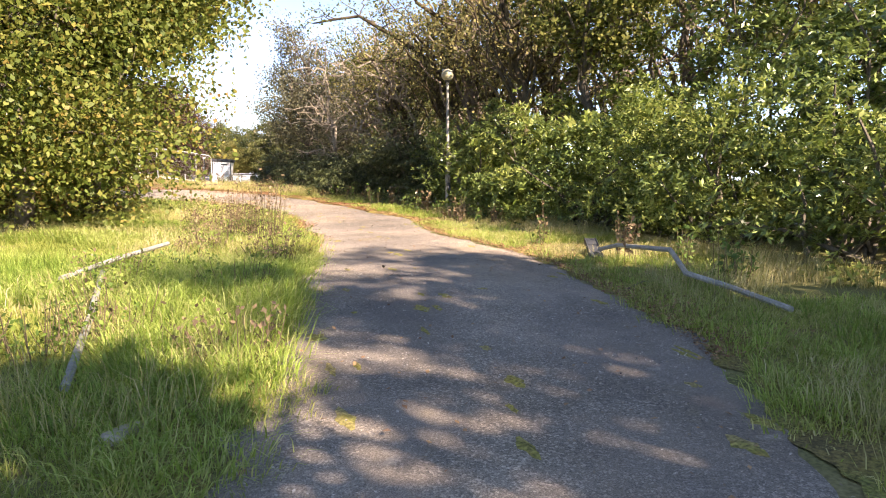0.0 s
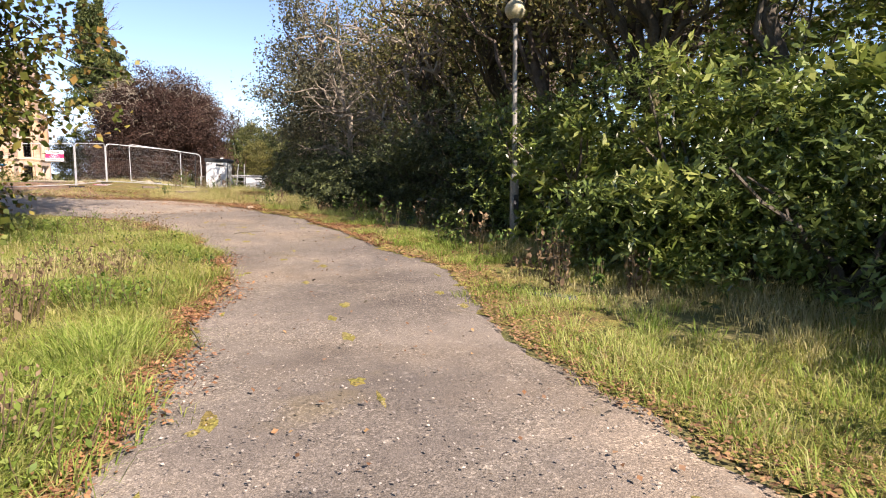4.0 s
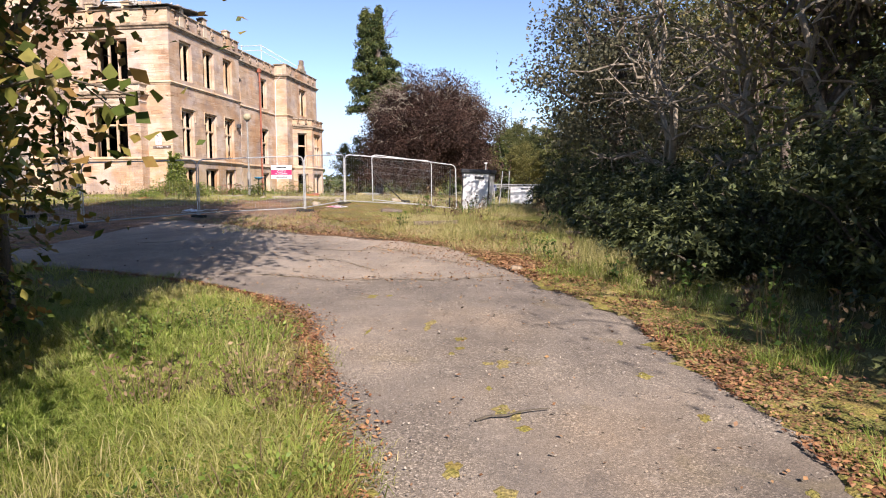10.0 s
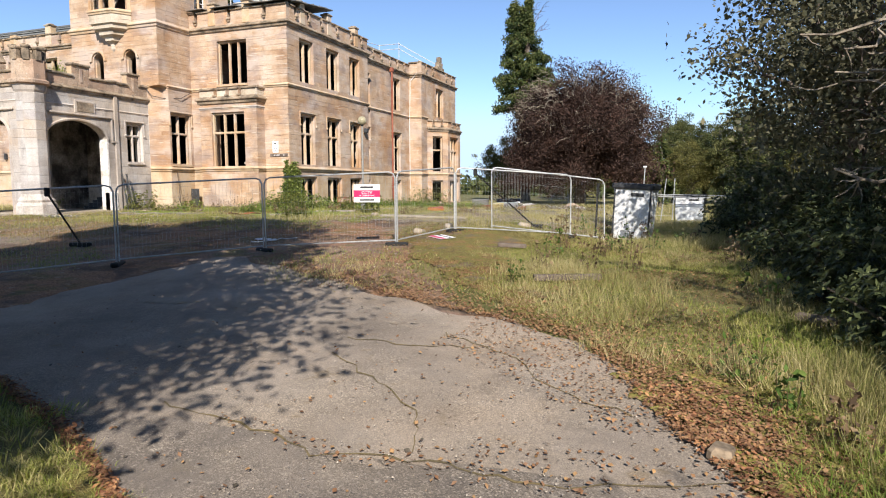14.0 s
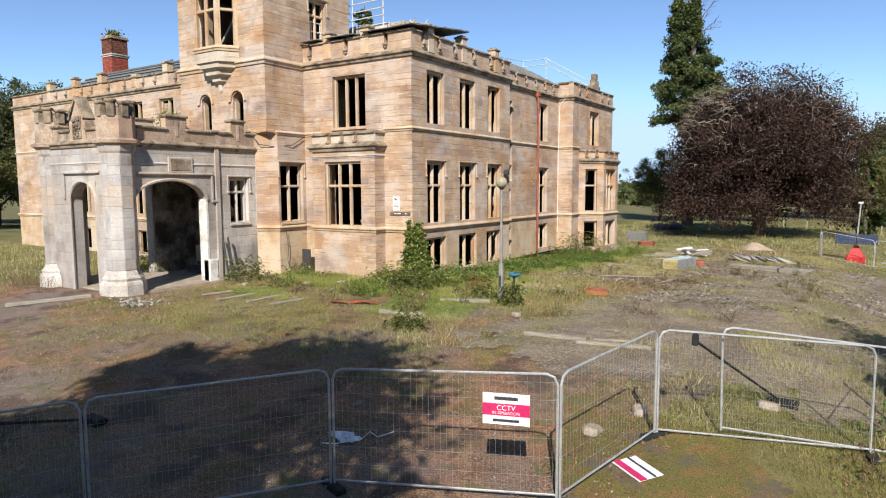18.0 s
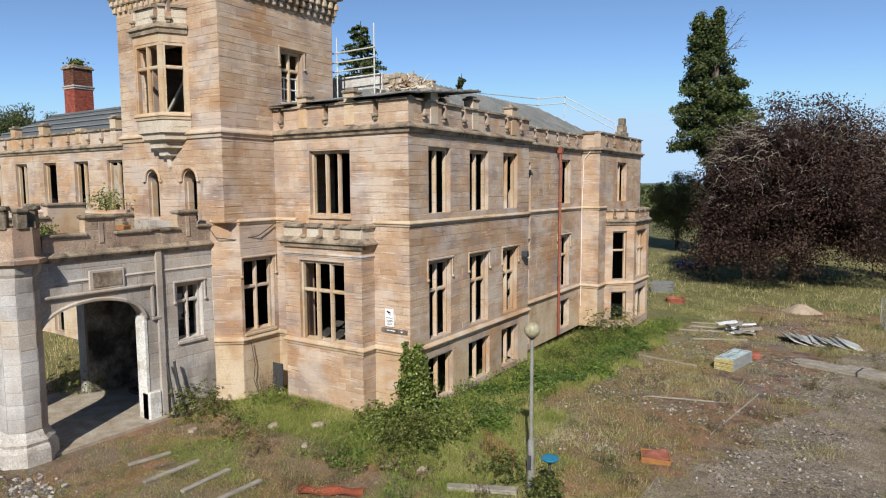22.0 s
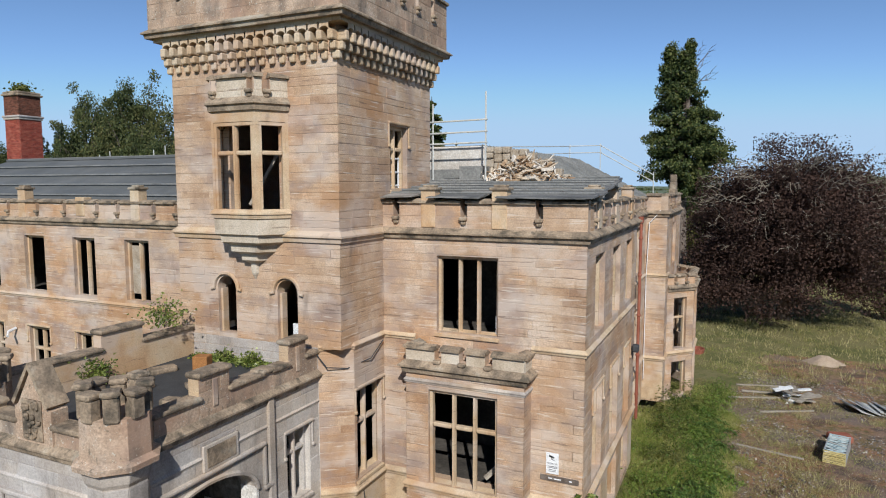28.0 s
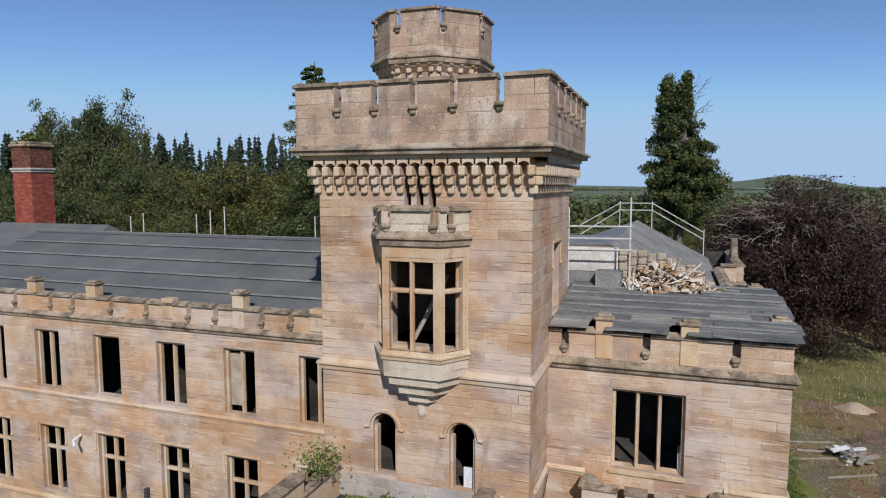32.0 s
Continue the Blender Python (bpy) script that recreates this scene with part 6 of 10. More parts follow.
def tree(name, at, h, spread, trunk_r, n_leaves, size, mat, seed, label, low=0.2, limbs=11, twigs=4, clump=0.17, category="tree",
         long=1.5, bark="bark", squash=1.0, lean=(0, 0), fill=0.5, droop=0.0, dome=False):
    rp = random.Random(seed)
    rng = np.random.default_rng(seed)
    x, y = at
    z = gz(x, y) - 0.1
    root = tagged(empty(name, (x, y, z)), label, category)
    mb = MB()
    top = Vector((x + lean[0], y + lean[1], z + h * 0.82))
    tp = limb(mb, (x, y, z), top, trunk_r, trunk_r * 0.25, rp, 8, 0.05, 8)
    tips = []
    mid = z + h * (low + (1 - low) * 0.5)
    hh = h * (1 - low) * 0.5
    for i in range(limbs):
        t = rp.uniform(low * 0.8 + 0.05, 0.95)
        s = tp[min(8, int(t * 8))]
        az = 2 * math.pi * (i * 0.618 + rp.uniform(-0.06, 0.06))
        el = rp.uniform(-0.5, 0.95)
        if dome:
            el = rp.uniform(-0.95, 0.95)
        rad = spread * rp.uniform(0.65, 1.0) * math.sqrt(max(0.05, 1 - (max(0.0, el) if dome else el) ** 2 * squash))
        e = Vector((x + lean[0] * 0.6 + rad * math.cos(az), y + lean[1] * 0.6 + rad * math.sin(az), mid + hh * el))
        pts = limb(mb, s, e, trunk_r * 0.36, trunk_r * 0.09, rp, 6, 0.12, 5)
        tips.append(e)
        for k in range(twigs):
            q = pts[rp.randint(2, 6)]
            d = Vector((rp.gauss(0, 1), rp.gauss(0, 1), rp.gauss(0.2, 0.7))).normalized() * spread * rp.uniform(0.2, 0.42)
            limb(mb, q, q + d, trunk_r * 0.1, trunk_r * 0.03, rp, 3, 0.15, 4)
            tips.append(q + d)
    tro = obj("trunk", mb, M[bark], root, smooth=True)
    tro.matrix_parent_inverse = Matrix.Translation((-x, -y, -z))
    tips = np.array([tuple(p) for p in tips])
    extra = int(len(tips) * fill)
    if extra:
        d = rng.normal(size=(extra, 3))
        d /= np.linalg.norm(d, axis=1, keepdims=True)
        r = rng.uniform(0.5, 1.0, extra)[:, None] ** 0.6
        if dome:
            d[:, :2] /= np.where(d[:, 2:] < 0, np.hypot(d[:, 0], d[:, 1])[:, None] + 1e-6, 1.0)
        ex = np.array([x + lean[0] * 0.6, y + lean[1] * 0.6, mid]) + d * r * np.array([spread, spread, hh])
        tips = np.concatenate([tips, ex])
    cl = rng.uniform(0.6, 1.4, len(tips)) * spread * clump
    who = rng.integers(0, len(tips), n_leaves)
    cent = tips[who] + np.clip(rng.normal(size=(n_leaves, 3)), -1.7, 1.7) * cl[who][:, None] * np.array([1, 1, 0.7])
    cent[:, 2] -= droop * np.hypot(cent[:, 0] - x, cent[:, 1] - y)
    cent = cent[cent[:, 2] > z + 0.12]
    # the drive and its turning space are kept clear of twigs
    cent = cent[~((cent[:, 0] > -2.5) & (cent[:, 0] < 2) & (cent[:, 1] > 24.2) & (cent[:, 1] < 32) & (cent[:, 2] < 4.3))]
    o = leaves("crown", cent, size, mat, root, rng, long)
    o.matrix_parent_inverse = Matrix.Translation((-x, -y, -z))
    return root


def bush(name, at, r, h, whorls, size, mat, seed, label, per=7, category="bush", lump=0.28, long=2.6, twig=True, inner=0.35, clumps=0):
    """A dome of leaf whorls on short stems."""
    rp = random.Random(seed)
    rng = np.random.default_rng(seed)
    x, y = at
    z = gz(x, y) - 0.05
    root = tagged(empty(name, (x, y, z)), label, category)
    d = rng.normal(size=(whorls, 3))
    d[:, 2] = np.abs(d[:, 2]) - 0.12
    d /= np.linalg.norm(d, axis=1, keepdims=True)
    lum = 1 + lump * (np.sin(d[:, 0] * 5 + seed) * np.sin(d[:, 1] * 6 + 2 * seed) + 0.7 * np.sin(d[:, 2] * 9 + 3 * seed))
    k = np.where(rng.random(whorls) < inner, rng.uniform(0.5, 0.9, whorls), rng.uniform(0.88, 1.08, whorls)) * lum
    tip = np.array([x, y, z + h * 0.15]) + d * k[:, None] * np.array([r, r, h * 0.85])
    if clumps:
        # sprays gather in puffs with dark hollows between them
        nc = max(6, whorls // clumps)
        pick = rng.integers(0, whorls, nc)
        who = rng.integers(0, nc, whorls)
        puff = tip[pick][who] + np.clip(rng.normal(size=(whorls, 3)), -1.6, 1.6) * np.array([0.24, 0.24, 0.12]) * min(2.2, 0.45 + 0.4 * r)
        tip = np.where((rng.random(whorls) < 0.8)[:, None], puff, tip)
    ok = tip[:, 2] > z + 0.1
    tip, d = tip[ok], d[ok]
    n = len(tip)
    C, D = whorl_leaves(tip, d, per, size, long, rng)
    o = leaves("foliage", C, size, mat, root, rng, long, 0.5, D)
    o.matrix_parent_inverse = Matrix.Translation((-x, -y, -z))
    if twig:
        mb = MB()
        for i in range(14):
            e = tip[rp.randrange(n)]
            limb(mb, (x + rp.uniform(-0.3, 0.3) * r, y + rp.uniform(-0.3, 0.3) * r, z), e, 0.05, 0.015, rp, 4, 0.12, 4)
        o = tagged(obj("branchwork", mb, M["bark"], root), kind="stuff")
        o.matrix_parent_inverse = Matrix.Translation((-x, -y, -z))
    return root




# ---- trees west of the drive ----
LT = "leafy tree with yellowing autumn leaves beside the drive"
tree("broadleaf_tree", (-4.3, 17.0), 9.0, 3.9, 0.22, 64000, 0.082, "leaf_left", 101, LT, low=0.0, limbs=20, twigs=7, fill=0.9)
tree("broadleaf_tree", (-5.1, 23.6), 9.0, 3.5, 0.2, 34000, 0.09, "leaf_brown", 102, "tree with browning leaves overhanging the grass verge", low=0.0, limbs=20, twigs=7, fill=0.6)
tree("tall_tree", (-4.9, 26.6), 16.2, 3.9, 0.4, 15000, 0.18, "leaf_left", 103, "tall broadleaf tree that shades the forecourt", low=0.44)
tree("tall_tree", (-8.0, 26.4), 14.5, 3.2, 0.4, 20000, 0.2, "leaf_left", 104, "tall broadleaf tree west of the drive", low=0.3)
tree("tall_tree", (-17.2, 25.9), 11.0, 3.6, 0.35, 9000, 0.22, "leaf_left", 106, "tall broadleaf tree west of the drive", low=0.3)
tree("tall_tree", (-9.5, 14.0), 13.0, 5.0, 0.4, 16000, 0.2, "leaf_left", 105, "tall broadleaf tree west of the drive", low=0.05)
tree("broadleaf_tree", (-3.7, 23.0), 11.5, 3.9, 0.24, 25000, 0.11, "leaf_left", 107, "broadleaf tree leaning over the verge with yellowing leaves", low=0.5, limbs=20, twigs=7, fill=0.9, lean=(1.4, 0.2))
# added tree, placed so that its crown shades the right verge
tree("tall_tree", (11.5, 18.8), 10.0, 2.4, 0.22, 8000, 0.11, "leaf_right", 109, "leafy tree added inside the wood to shade the verge", low=0.5, limbs=18, twigs=6, fill=0.8)
tree("broadleaf_tree", (-3.6, 20.8), 10.6, 3.3, 0.22, 30000, 0.12, "leaf_left", 108, "broadleaf tree leaning over the verge with yellowing leaves", low=0.42, limbs=20, twigs=7, fill=0.8, lean=(1.5, -1.6))
# overhanging spray close to the drive
rsp = np.random.default_rng(9)
spr = tagged(empty("overhanging_branch", (-3.4, 23.6, 3.6)), "drooping branch with sparse browning leaves over the verge", "branch")
rp9 = random.Random(9)
tipsb = []
for q in range(13):
    e = (rp9.uniform(-1.0, 0.35), rp9.uniform(20.0, 22.8), rp9.uniform(2.9, 5.0))
    mb = MB()
    pts = limb(mb, (-3.6, 23.0, 3.4 + 0.18 * q), e, 0.03, 0.005, rp9, 6, 0.1, 5)
    tipsb += [tuple(p) for p in pts[2:]]
    o = obj("branch", mb, M["bark"], spr)
    o.matrix_parent_inverse = Matrix.Translation((3.4, -23.6, -3.6))
tb = np.array(tipsb)
cent = tb[rsp.integers(0, len(tb), 1000)] + rsp.normal(size=(1000, 3)) * 0.15
o = leaves("foliage", cent, 0.1, "leaf_brown", spr, rsp, 1.3)
o.matrix_parent_inverse = Matrix.Translation((3.4, -23.6, -3.6))

for i, (x, y, r, h) in enumerate([(-4.1, 21.4, 1.6, 2.6), (-4.2, 23.6, 1.7, 2.9), (-5.6, 25.6, 1.8, 3.0), (-5.8, 20.0, 1.8, 2.6), (-7.6, 27.2, 1.8, 2.6)]):
    bush("understorey_bush", (x, y), r, h, 900, 0.085, "leaf_brown", 150 + i, "bushy growth under the verge trees with browning leaves", per=4, long=1.5, lump=0.3)

# ---- wood east of the drive ----
EDGE_Y, EDGE_X = [-10, 3, 12, 20, 26, 31, 36, 42, 50, 57], [2, 6.4, 7.2, 7.0, 6.6, 6.0, 5.2, 4.4, 3.4, 2.8]
yy, k = 5.6, 0
rpw = random.Random(5)
while yy < 57:
    r = rpw.uniform(1.6, 2.3)
    near = yy < 34
    # sun and shade in the leaf colour: brighter before y 14, darker past 24
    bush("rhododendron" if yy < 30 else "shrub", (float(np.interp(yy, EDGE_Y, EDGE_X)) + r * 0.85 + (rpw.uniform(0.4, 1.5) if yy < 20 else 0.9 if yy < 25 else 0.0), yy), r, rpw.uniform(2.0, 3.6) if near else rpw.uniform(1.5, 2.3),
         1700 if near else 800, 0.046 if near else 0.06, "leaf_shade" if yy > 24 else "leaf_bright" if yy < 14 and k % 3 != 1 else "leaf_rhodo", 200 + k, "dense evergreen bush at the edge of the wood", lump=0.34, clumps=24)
    yy += r * (1.15 if yy < 20 else 0.95)
    k += 1
for i, (x, y, r, h, n, mt) in enumerate([(13.6, 6.4, 2.2, 6.4, 1900, "leaf_rhodo"), (14.0, 9.8, 2.5, 7.2, 2500, "leaf_rhodo"), (13.6, 13.8, 2.2, 6.4, 2200, "leaf_rhodo"), (11.0, 16.4, 1.6, 3.8, 900, "leaf_bright"), (12.6, 19.4, 2.0, 5.2, 1300, "leaf_bright")]):
    bush("large_shrub", (x, y), r, h, n, 0.1, mt, 260 + i, "tall leafy shrub at the edge of the wood", per=6, long=2.0, lump=0.4, inner=0.25, clumps=26)
for i, (x, y, r, h, n, mt) in enumerate([(9.0, 17.6, 1.5, 2.7, 900, "leaf_bright"), (8.3, 20.3, 1.1, 2.6, 560, "leaf_bright"), (9.3, 22.8, 1.5, 2.9, 800, "leaf_bright"), (9.4, 26.2, 2.1, 3.0, 1100, "leaf_rhodo")]):
    bush("large_shrub", (x, y), r, h, n, 0.07, mt, 270 + i, "evergreen shrub with leaves in whorls at the edge of the wood", per=7, long=2.8, lump=0.34, clumps=16)
# those with y below 0 stay out of view, added to dapple the drive
WOOD = [(17.5, 13.5, 11, 4.0, 6000, "leaf_right"), (19.0, 5, 9, 4.0, 9000, "leaf_right"), (16.0, 19.5, 11, 4.2, 6000, "leaf_right"), (13.5, 24.5, 11, 4.2, 6000, "leaf_bare"),
        (12.5, 31.5, 10.5, 3.8, 4000, "leaf_bare"), (14.5, 35, 10, 4.4, 5000, "leaf_right"), (10.4, 38, 10.5, 4.0, 5500, "leaf_bare"), (5.7, 43.8, 10.2, 3.5, 26000, "leaf_dusk"),
        (11.5, 47, 11, 4.4, 6000, "leaf_right"), (7.2, 51, 9.5, 3.8, 16000, "leaf_dusk"), (18, 27, 10.5, 4.5, 4000, "leaf_right"), (18, 42, 11, 5, 4500, "leaf_right"),
        (9, 60, 11, 4.6, 12000, "leaf_right"), (16, 56, 15, 6, 10000, "leaf_right"), (20, 10, 13, 6, 6000, "leaf_right"), (11.4, -10.6, 18.0, 3.2, 20000, "leaf_right"), (13.3, -9.9, 18.4, 2.4, 12000, "leaf_right"), (8.4, -11.0, 12.0, 2.8, 4500, "leaf_right"), (10.6, 27.2, 11, 3.4, 3500, "leaf_bare"), 
        (21, 19, 14, 6, 6000, "leaf_right"), (22, 33, 11, 5, 4000, "leaf_right"), (8.8, 34.8, 8.5, 2.9, 3500, "leaf_bare")]
for i, (x, y, h, s, n, mt) in enumerate(WOOD):
    tree("woodland_tree", (x, y), h, s, 0.16 + 0.011 * h, n, 0.18 if y < 0 else 0.12 if y < 20 else 0.095, mt, 300 + i,
         "thinly leaved woodland tree with bare twigs" if mt == "leaf_bare" else "dark twiggy tree with small grey-green leaves" if mt == "leaf_dusk" else "green broadleaf tree in the wood",
         low=0.1 if y < 16 else 0.05 if mt == "leaf_dusk" else 0.22, limbs=18, twigs=8 if mt == "leaf_dusk" or y < 18 else 5, clump=0.13, fill=0.7, bark="bark" if y < 18 else "bark_beech")
for i, (x, y, h, ln_) in enumerate([(10.4, 20.2, 10.0, (-1.2, 0.6)), (11.0, 23.4, 11.0, (0.8, 1.0)), (10.4, 28.8, 10.5, (-1.4, -0.8)), (11.2, 26.4, 12.0, (1.0, 0.5)), (10.0, 33.8, 10.0, (-1.0, 0.8))]):
    tree("leaning_tree", (x, y), h, 3.0, 0.2, 1800, 0.085, "leaf_bare", 340 + i, "leaning thinly leaved tree with dark mossy trunk", low=0.35, limbs=18, twigs=4, clump=0.16, fill=0.1, lean=ln_, bark="bark_moss")
# low shrubs with leaves darkened to give the shade at the wood's edge
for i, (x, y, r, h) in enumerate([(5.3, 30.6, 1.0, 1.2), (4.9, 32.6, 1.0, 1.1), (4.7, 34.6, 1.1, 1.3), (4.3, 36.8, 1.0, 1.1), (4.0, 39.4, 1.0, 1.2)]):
    bush("shrub", (x, y), r, h, 700, 0.05, "leaf_shade", 280 + i, "low shade-darkened shrub in front of the wood", lump=0.34)
# out-of-view tree added only for the patch of shade on the left verge
tree("woodland_tree", (3.6, -5.7), 9.8, 1.4, 0.16, 3200, 0.14, "leaf_right", 345, "unseen slender broadleaf tree added to shade the verge", low=0.68, limbs=12, twigs=5, fill=0.9)
# old trees with bent boughs inside the wood
def oak(at, h, r, seed, forks, n):
    rp_ = random.Random(seed)
    rng = np.random.default_rng(seed)
    x, y = at
    z = gz(x, y) - 0.1
    root = tagged(empty("oak", (x, y, z)), "old oak with dark crooked boughs and thin foliage", "tree")
    tips = []
    mb = MB()
    tp = limb(mb, (x, y, z), (x + rp_.uniform(-0.5, 0.5), y, z + h * 0.42), r, r * 0.72, rp_, 6, 0.06, 9)
    for q in range(forks):
        az = 2 * math.pi * q / forks + rp_.uniform(-0.5, 0.5)
        p, d, rad = tp[6 - q % 2], Vector((math.cos(az) * 0.7, math.sin(az) * 0.7, 0.8)).normalized(), r * 0.55
        way = [p]
        for k in range(8):
            d = (d + Vector((rp_.gauss(0, 0.42), rp_.gauss(0, 0.42), rp_.gauss(0.06, 0.34)))).normalized()
            way.append(way[-1] + d * h * 0.085)
            for w in range(2):
                e = way[-1] + Vector((rp_.gauss(0, 1), rp_.gauss(0, 1), rp_.gauss(0.25, 0.7))).normalized() * h * rp_.uniform(0.07, 0.17)
                pts = limb(mb, way[-1], e, rad * (0.3 - 0.025 * k), 0.012, rp_, 5, 0.2, 5)
                tips += [tuple(v) for v in pts[2:]]
        mb.tube(way, [rad * (1 - 0.1 * k) for k in range(9)], 7)
    o = obj("trunk", mb, M["bark_moss"], root, smooth=True)
    o.matrix_parent_inverse = Matrix.Translation((-x, -y, -z))
    tips = np.array(tips)
    c = tips[rng.integers(0, len(tips), n)] + rng.normal(size=(n, 3)) * 0.28
    o = leaves("crown", c, 0.085, "leaf_right", root, rng, 1.5)
    o.matrix_parent_inverse = Matrix.Translation((-x, -y, -z))


oak((11.4, 31.0), 13.0, 0.34, 811, 5, 3600)
oak((9.6, 36.2), 11.0, 0.2, 812, 4, 3000)
oak((12.6, 24.6), 12.5, 0.3, 813, 5, 3600)
oak((9.9, 29.0), 10.0, 0.17, 814, 4, 2400)
# bare grey branches in front of the wood
for i, (x, y, h) in enumerate([(8.2, 36.0, 6.5), (7.0, 39.5, 6.0), (9.0, 30.0, 7.5), (8.6, 33.0, 8.0), (6.6, 37.4, 8.2), (7.6, 34.6, 7.6)]):
    rp_ = random.Random(700 + i)
    root = tagged(empty("bare_tree", (x, y, gz(x, y))), "dead tree with pale bare branches at the wood's edge", "tree")
    mb = MB()
    tp = limb(mb, (x, y, gz(x, y) - 0.1), (x - 0.8, y + 0.4, gz(x, y) + h * 0.8), 0.13, 0.045, rp_, 8, 0.1, 6)
    o = obj("trunk", mb, M["twig"], root)
    o.matrix_parent_inverse = Matrix.Translation((-x, -y, -gz(x, y)))
    for q in range(16):
        mb = MB()
        a = tp[rp_.randint(2, 8)]
        d = Vector((rp_.gauss(-0.6, 0.8), rp_.gauss(0, 0.8), rp_.gauss(0.35, 0.5))).normalized() * rp_.uniform(1.2, 2.6)
        pts = limb(mb, a, a + d, 0.055, 0.018, rp_, 5, 0.2, 5)
        for w in range(4):
            b = pts[rp_.randint(2, 5)]
            limb(mb, b, b + Vector((rp_.gauss(0, 1), rp_.gauss(0, 1), rp_.gauss(0, 0.6))).normalized() * rp_.uniform(0.4, 1.0), 0.018, 0.006, rp_, 3, 0.15, 3)
        o = obj("branch", mb, M["twig"], root)
        o.matrix_parent_inverse = Matrix.Translation((-x, -y, -gz(x, y)))

# ---- lawn trees and the far woods ----
beech = tree("copper_beech", (-10.9, 106.5), 15.0, 8.1, 0.7, 300000, 0.135, "leaf_beech", 401, "broad copper beech with dark purple-brown leaves", low=0.1, limbs=52, twigs=9, clump=0.11, fill=0.3, bark="bark_beech", dome=True)

rpb = random.Random(78)
for q in range(130):
    az, el = rpb.uniform(3.3, 6.6), rpb.uniform(-0.35, 1.1)
    cx_, cy_, cz_ = -10.9, 106.5, 10.6
    P0 = Vector((cx_ + 6.2 * math.cos(az) * math.cos(el), cy_ + 6.2 * math.sin(az) * math.cos(el), cz_ + 6.0 * math.sin(el)))
    mb = MB()
    tip_ = P0 + Vector((math.cos(az) * 2.3, math.sin(az) * 2.3, rpb.uniform(-0.6, 1.5)))
    pts = limb(mb, P0, tip_, 0.055, 0.015, rpb, 6, 0.16, 4)
    for w in range(4):
        b = pts[rpb.randint(2, 6)]
        limb(mb, b, b + Vector((math.cos(az) * 0.6 + rpb.gauss(0, 0.5), math.sin(az) * 0.6 + rpb.gauss(0, 0.5), rpb.gauss(0.1, 0.5))), 0.022, 0.008, rpb, 4, 0.15, 3)
    o = obj("bough", mb, M["twig"], beech)
    o.matrix_parent_inverse = Matrix.Translation((10.9, -106.5, -beech.location.z))


def conifer(name, at, h, r, n, size, seed, label, mat="leaf_conifer", base=0.12, taper=0.62):
    rng = np.random.default_rng(seed)
    rp_ = random.Random(seed)
    x, y = at
    z = gz(x, y)
    root = tagged(empty(name, (x, y, z)), label, "tree")
    mb = MB()
    mb.tube([(x, y, z - 0.2), (x + 0.2, y, z + h * 0.5), (x, y, z + h)], [r * 0.11, r * 0.07, 0.04], 7)
    tips = []
    lv = int(h / 0.75)
    for q in range(lv):
        t = base + (0.99 - base) * q / lv
        ln = r * (1 - t) ** taper * min(1.0, 0.45 + (t - base) / 0.2) * (1.0 + 0.25 * math.sin(q * 2.1 + seed))
        for b in range(6):
            az = rp_.uniform(0, 6.28)
            l_ = ln * rp_.uniform(0.55, 1.12)
            e = Vector((x + l_ * math.cos(az), y + l_ * math.sin(az), z + h * t - l_ * 0.22 + rp_.uniform(-0.3, 0.4)))
            s_ = Vector((x, y, z + h * t))
            mb.tube([s_, e], [0.05, 0.015], 3)
            for w in (0.35, 0.55, 0.75, 0.95):
                tips.append((*s_.lerp(e, w), 0.12 + 0.88 * min(1.0, (1 - t) * 1.5)))
    o = obj("trunk", mb, M["bark"], root)
    o.matrix_parent_inverse = Matrix.Translation((-x, -y, -z))
    tips = np.array(tips)
    pick_ = tips[rng.integers(0, len(tips), n)]
    cent = pick_[:, :3] + rng.normal(size=(n, 3)) * np.array([0.42, 0.42, 0.3]) * r * 0.16 * pick_[:, 3:]
    o = leaves("crown", cent, size, mat, root, rng, 1.9)
    o.matrix_parent_inverse = Matrix.Translation((-x, -y, -z))
    return root


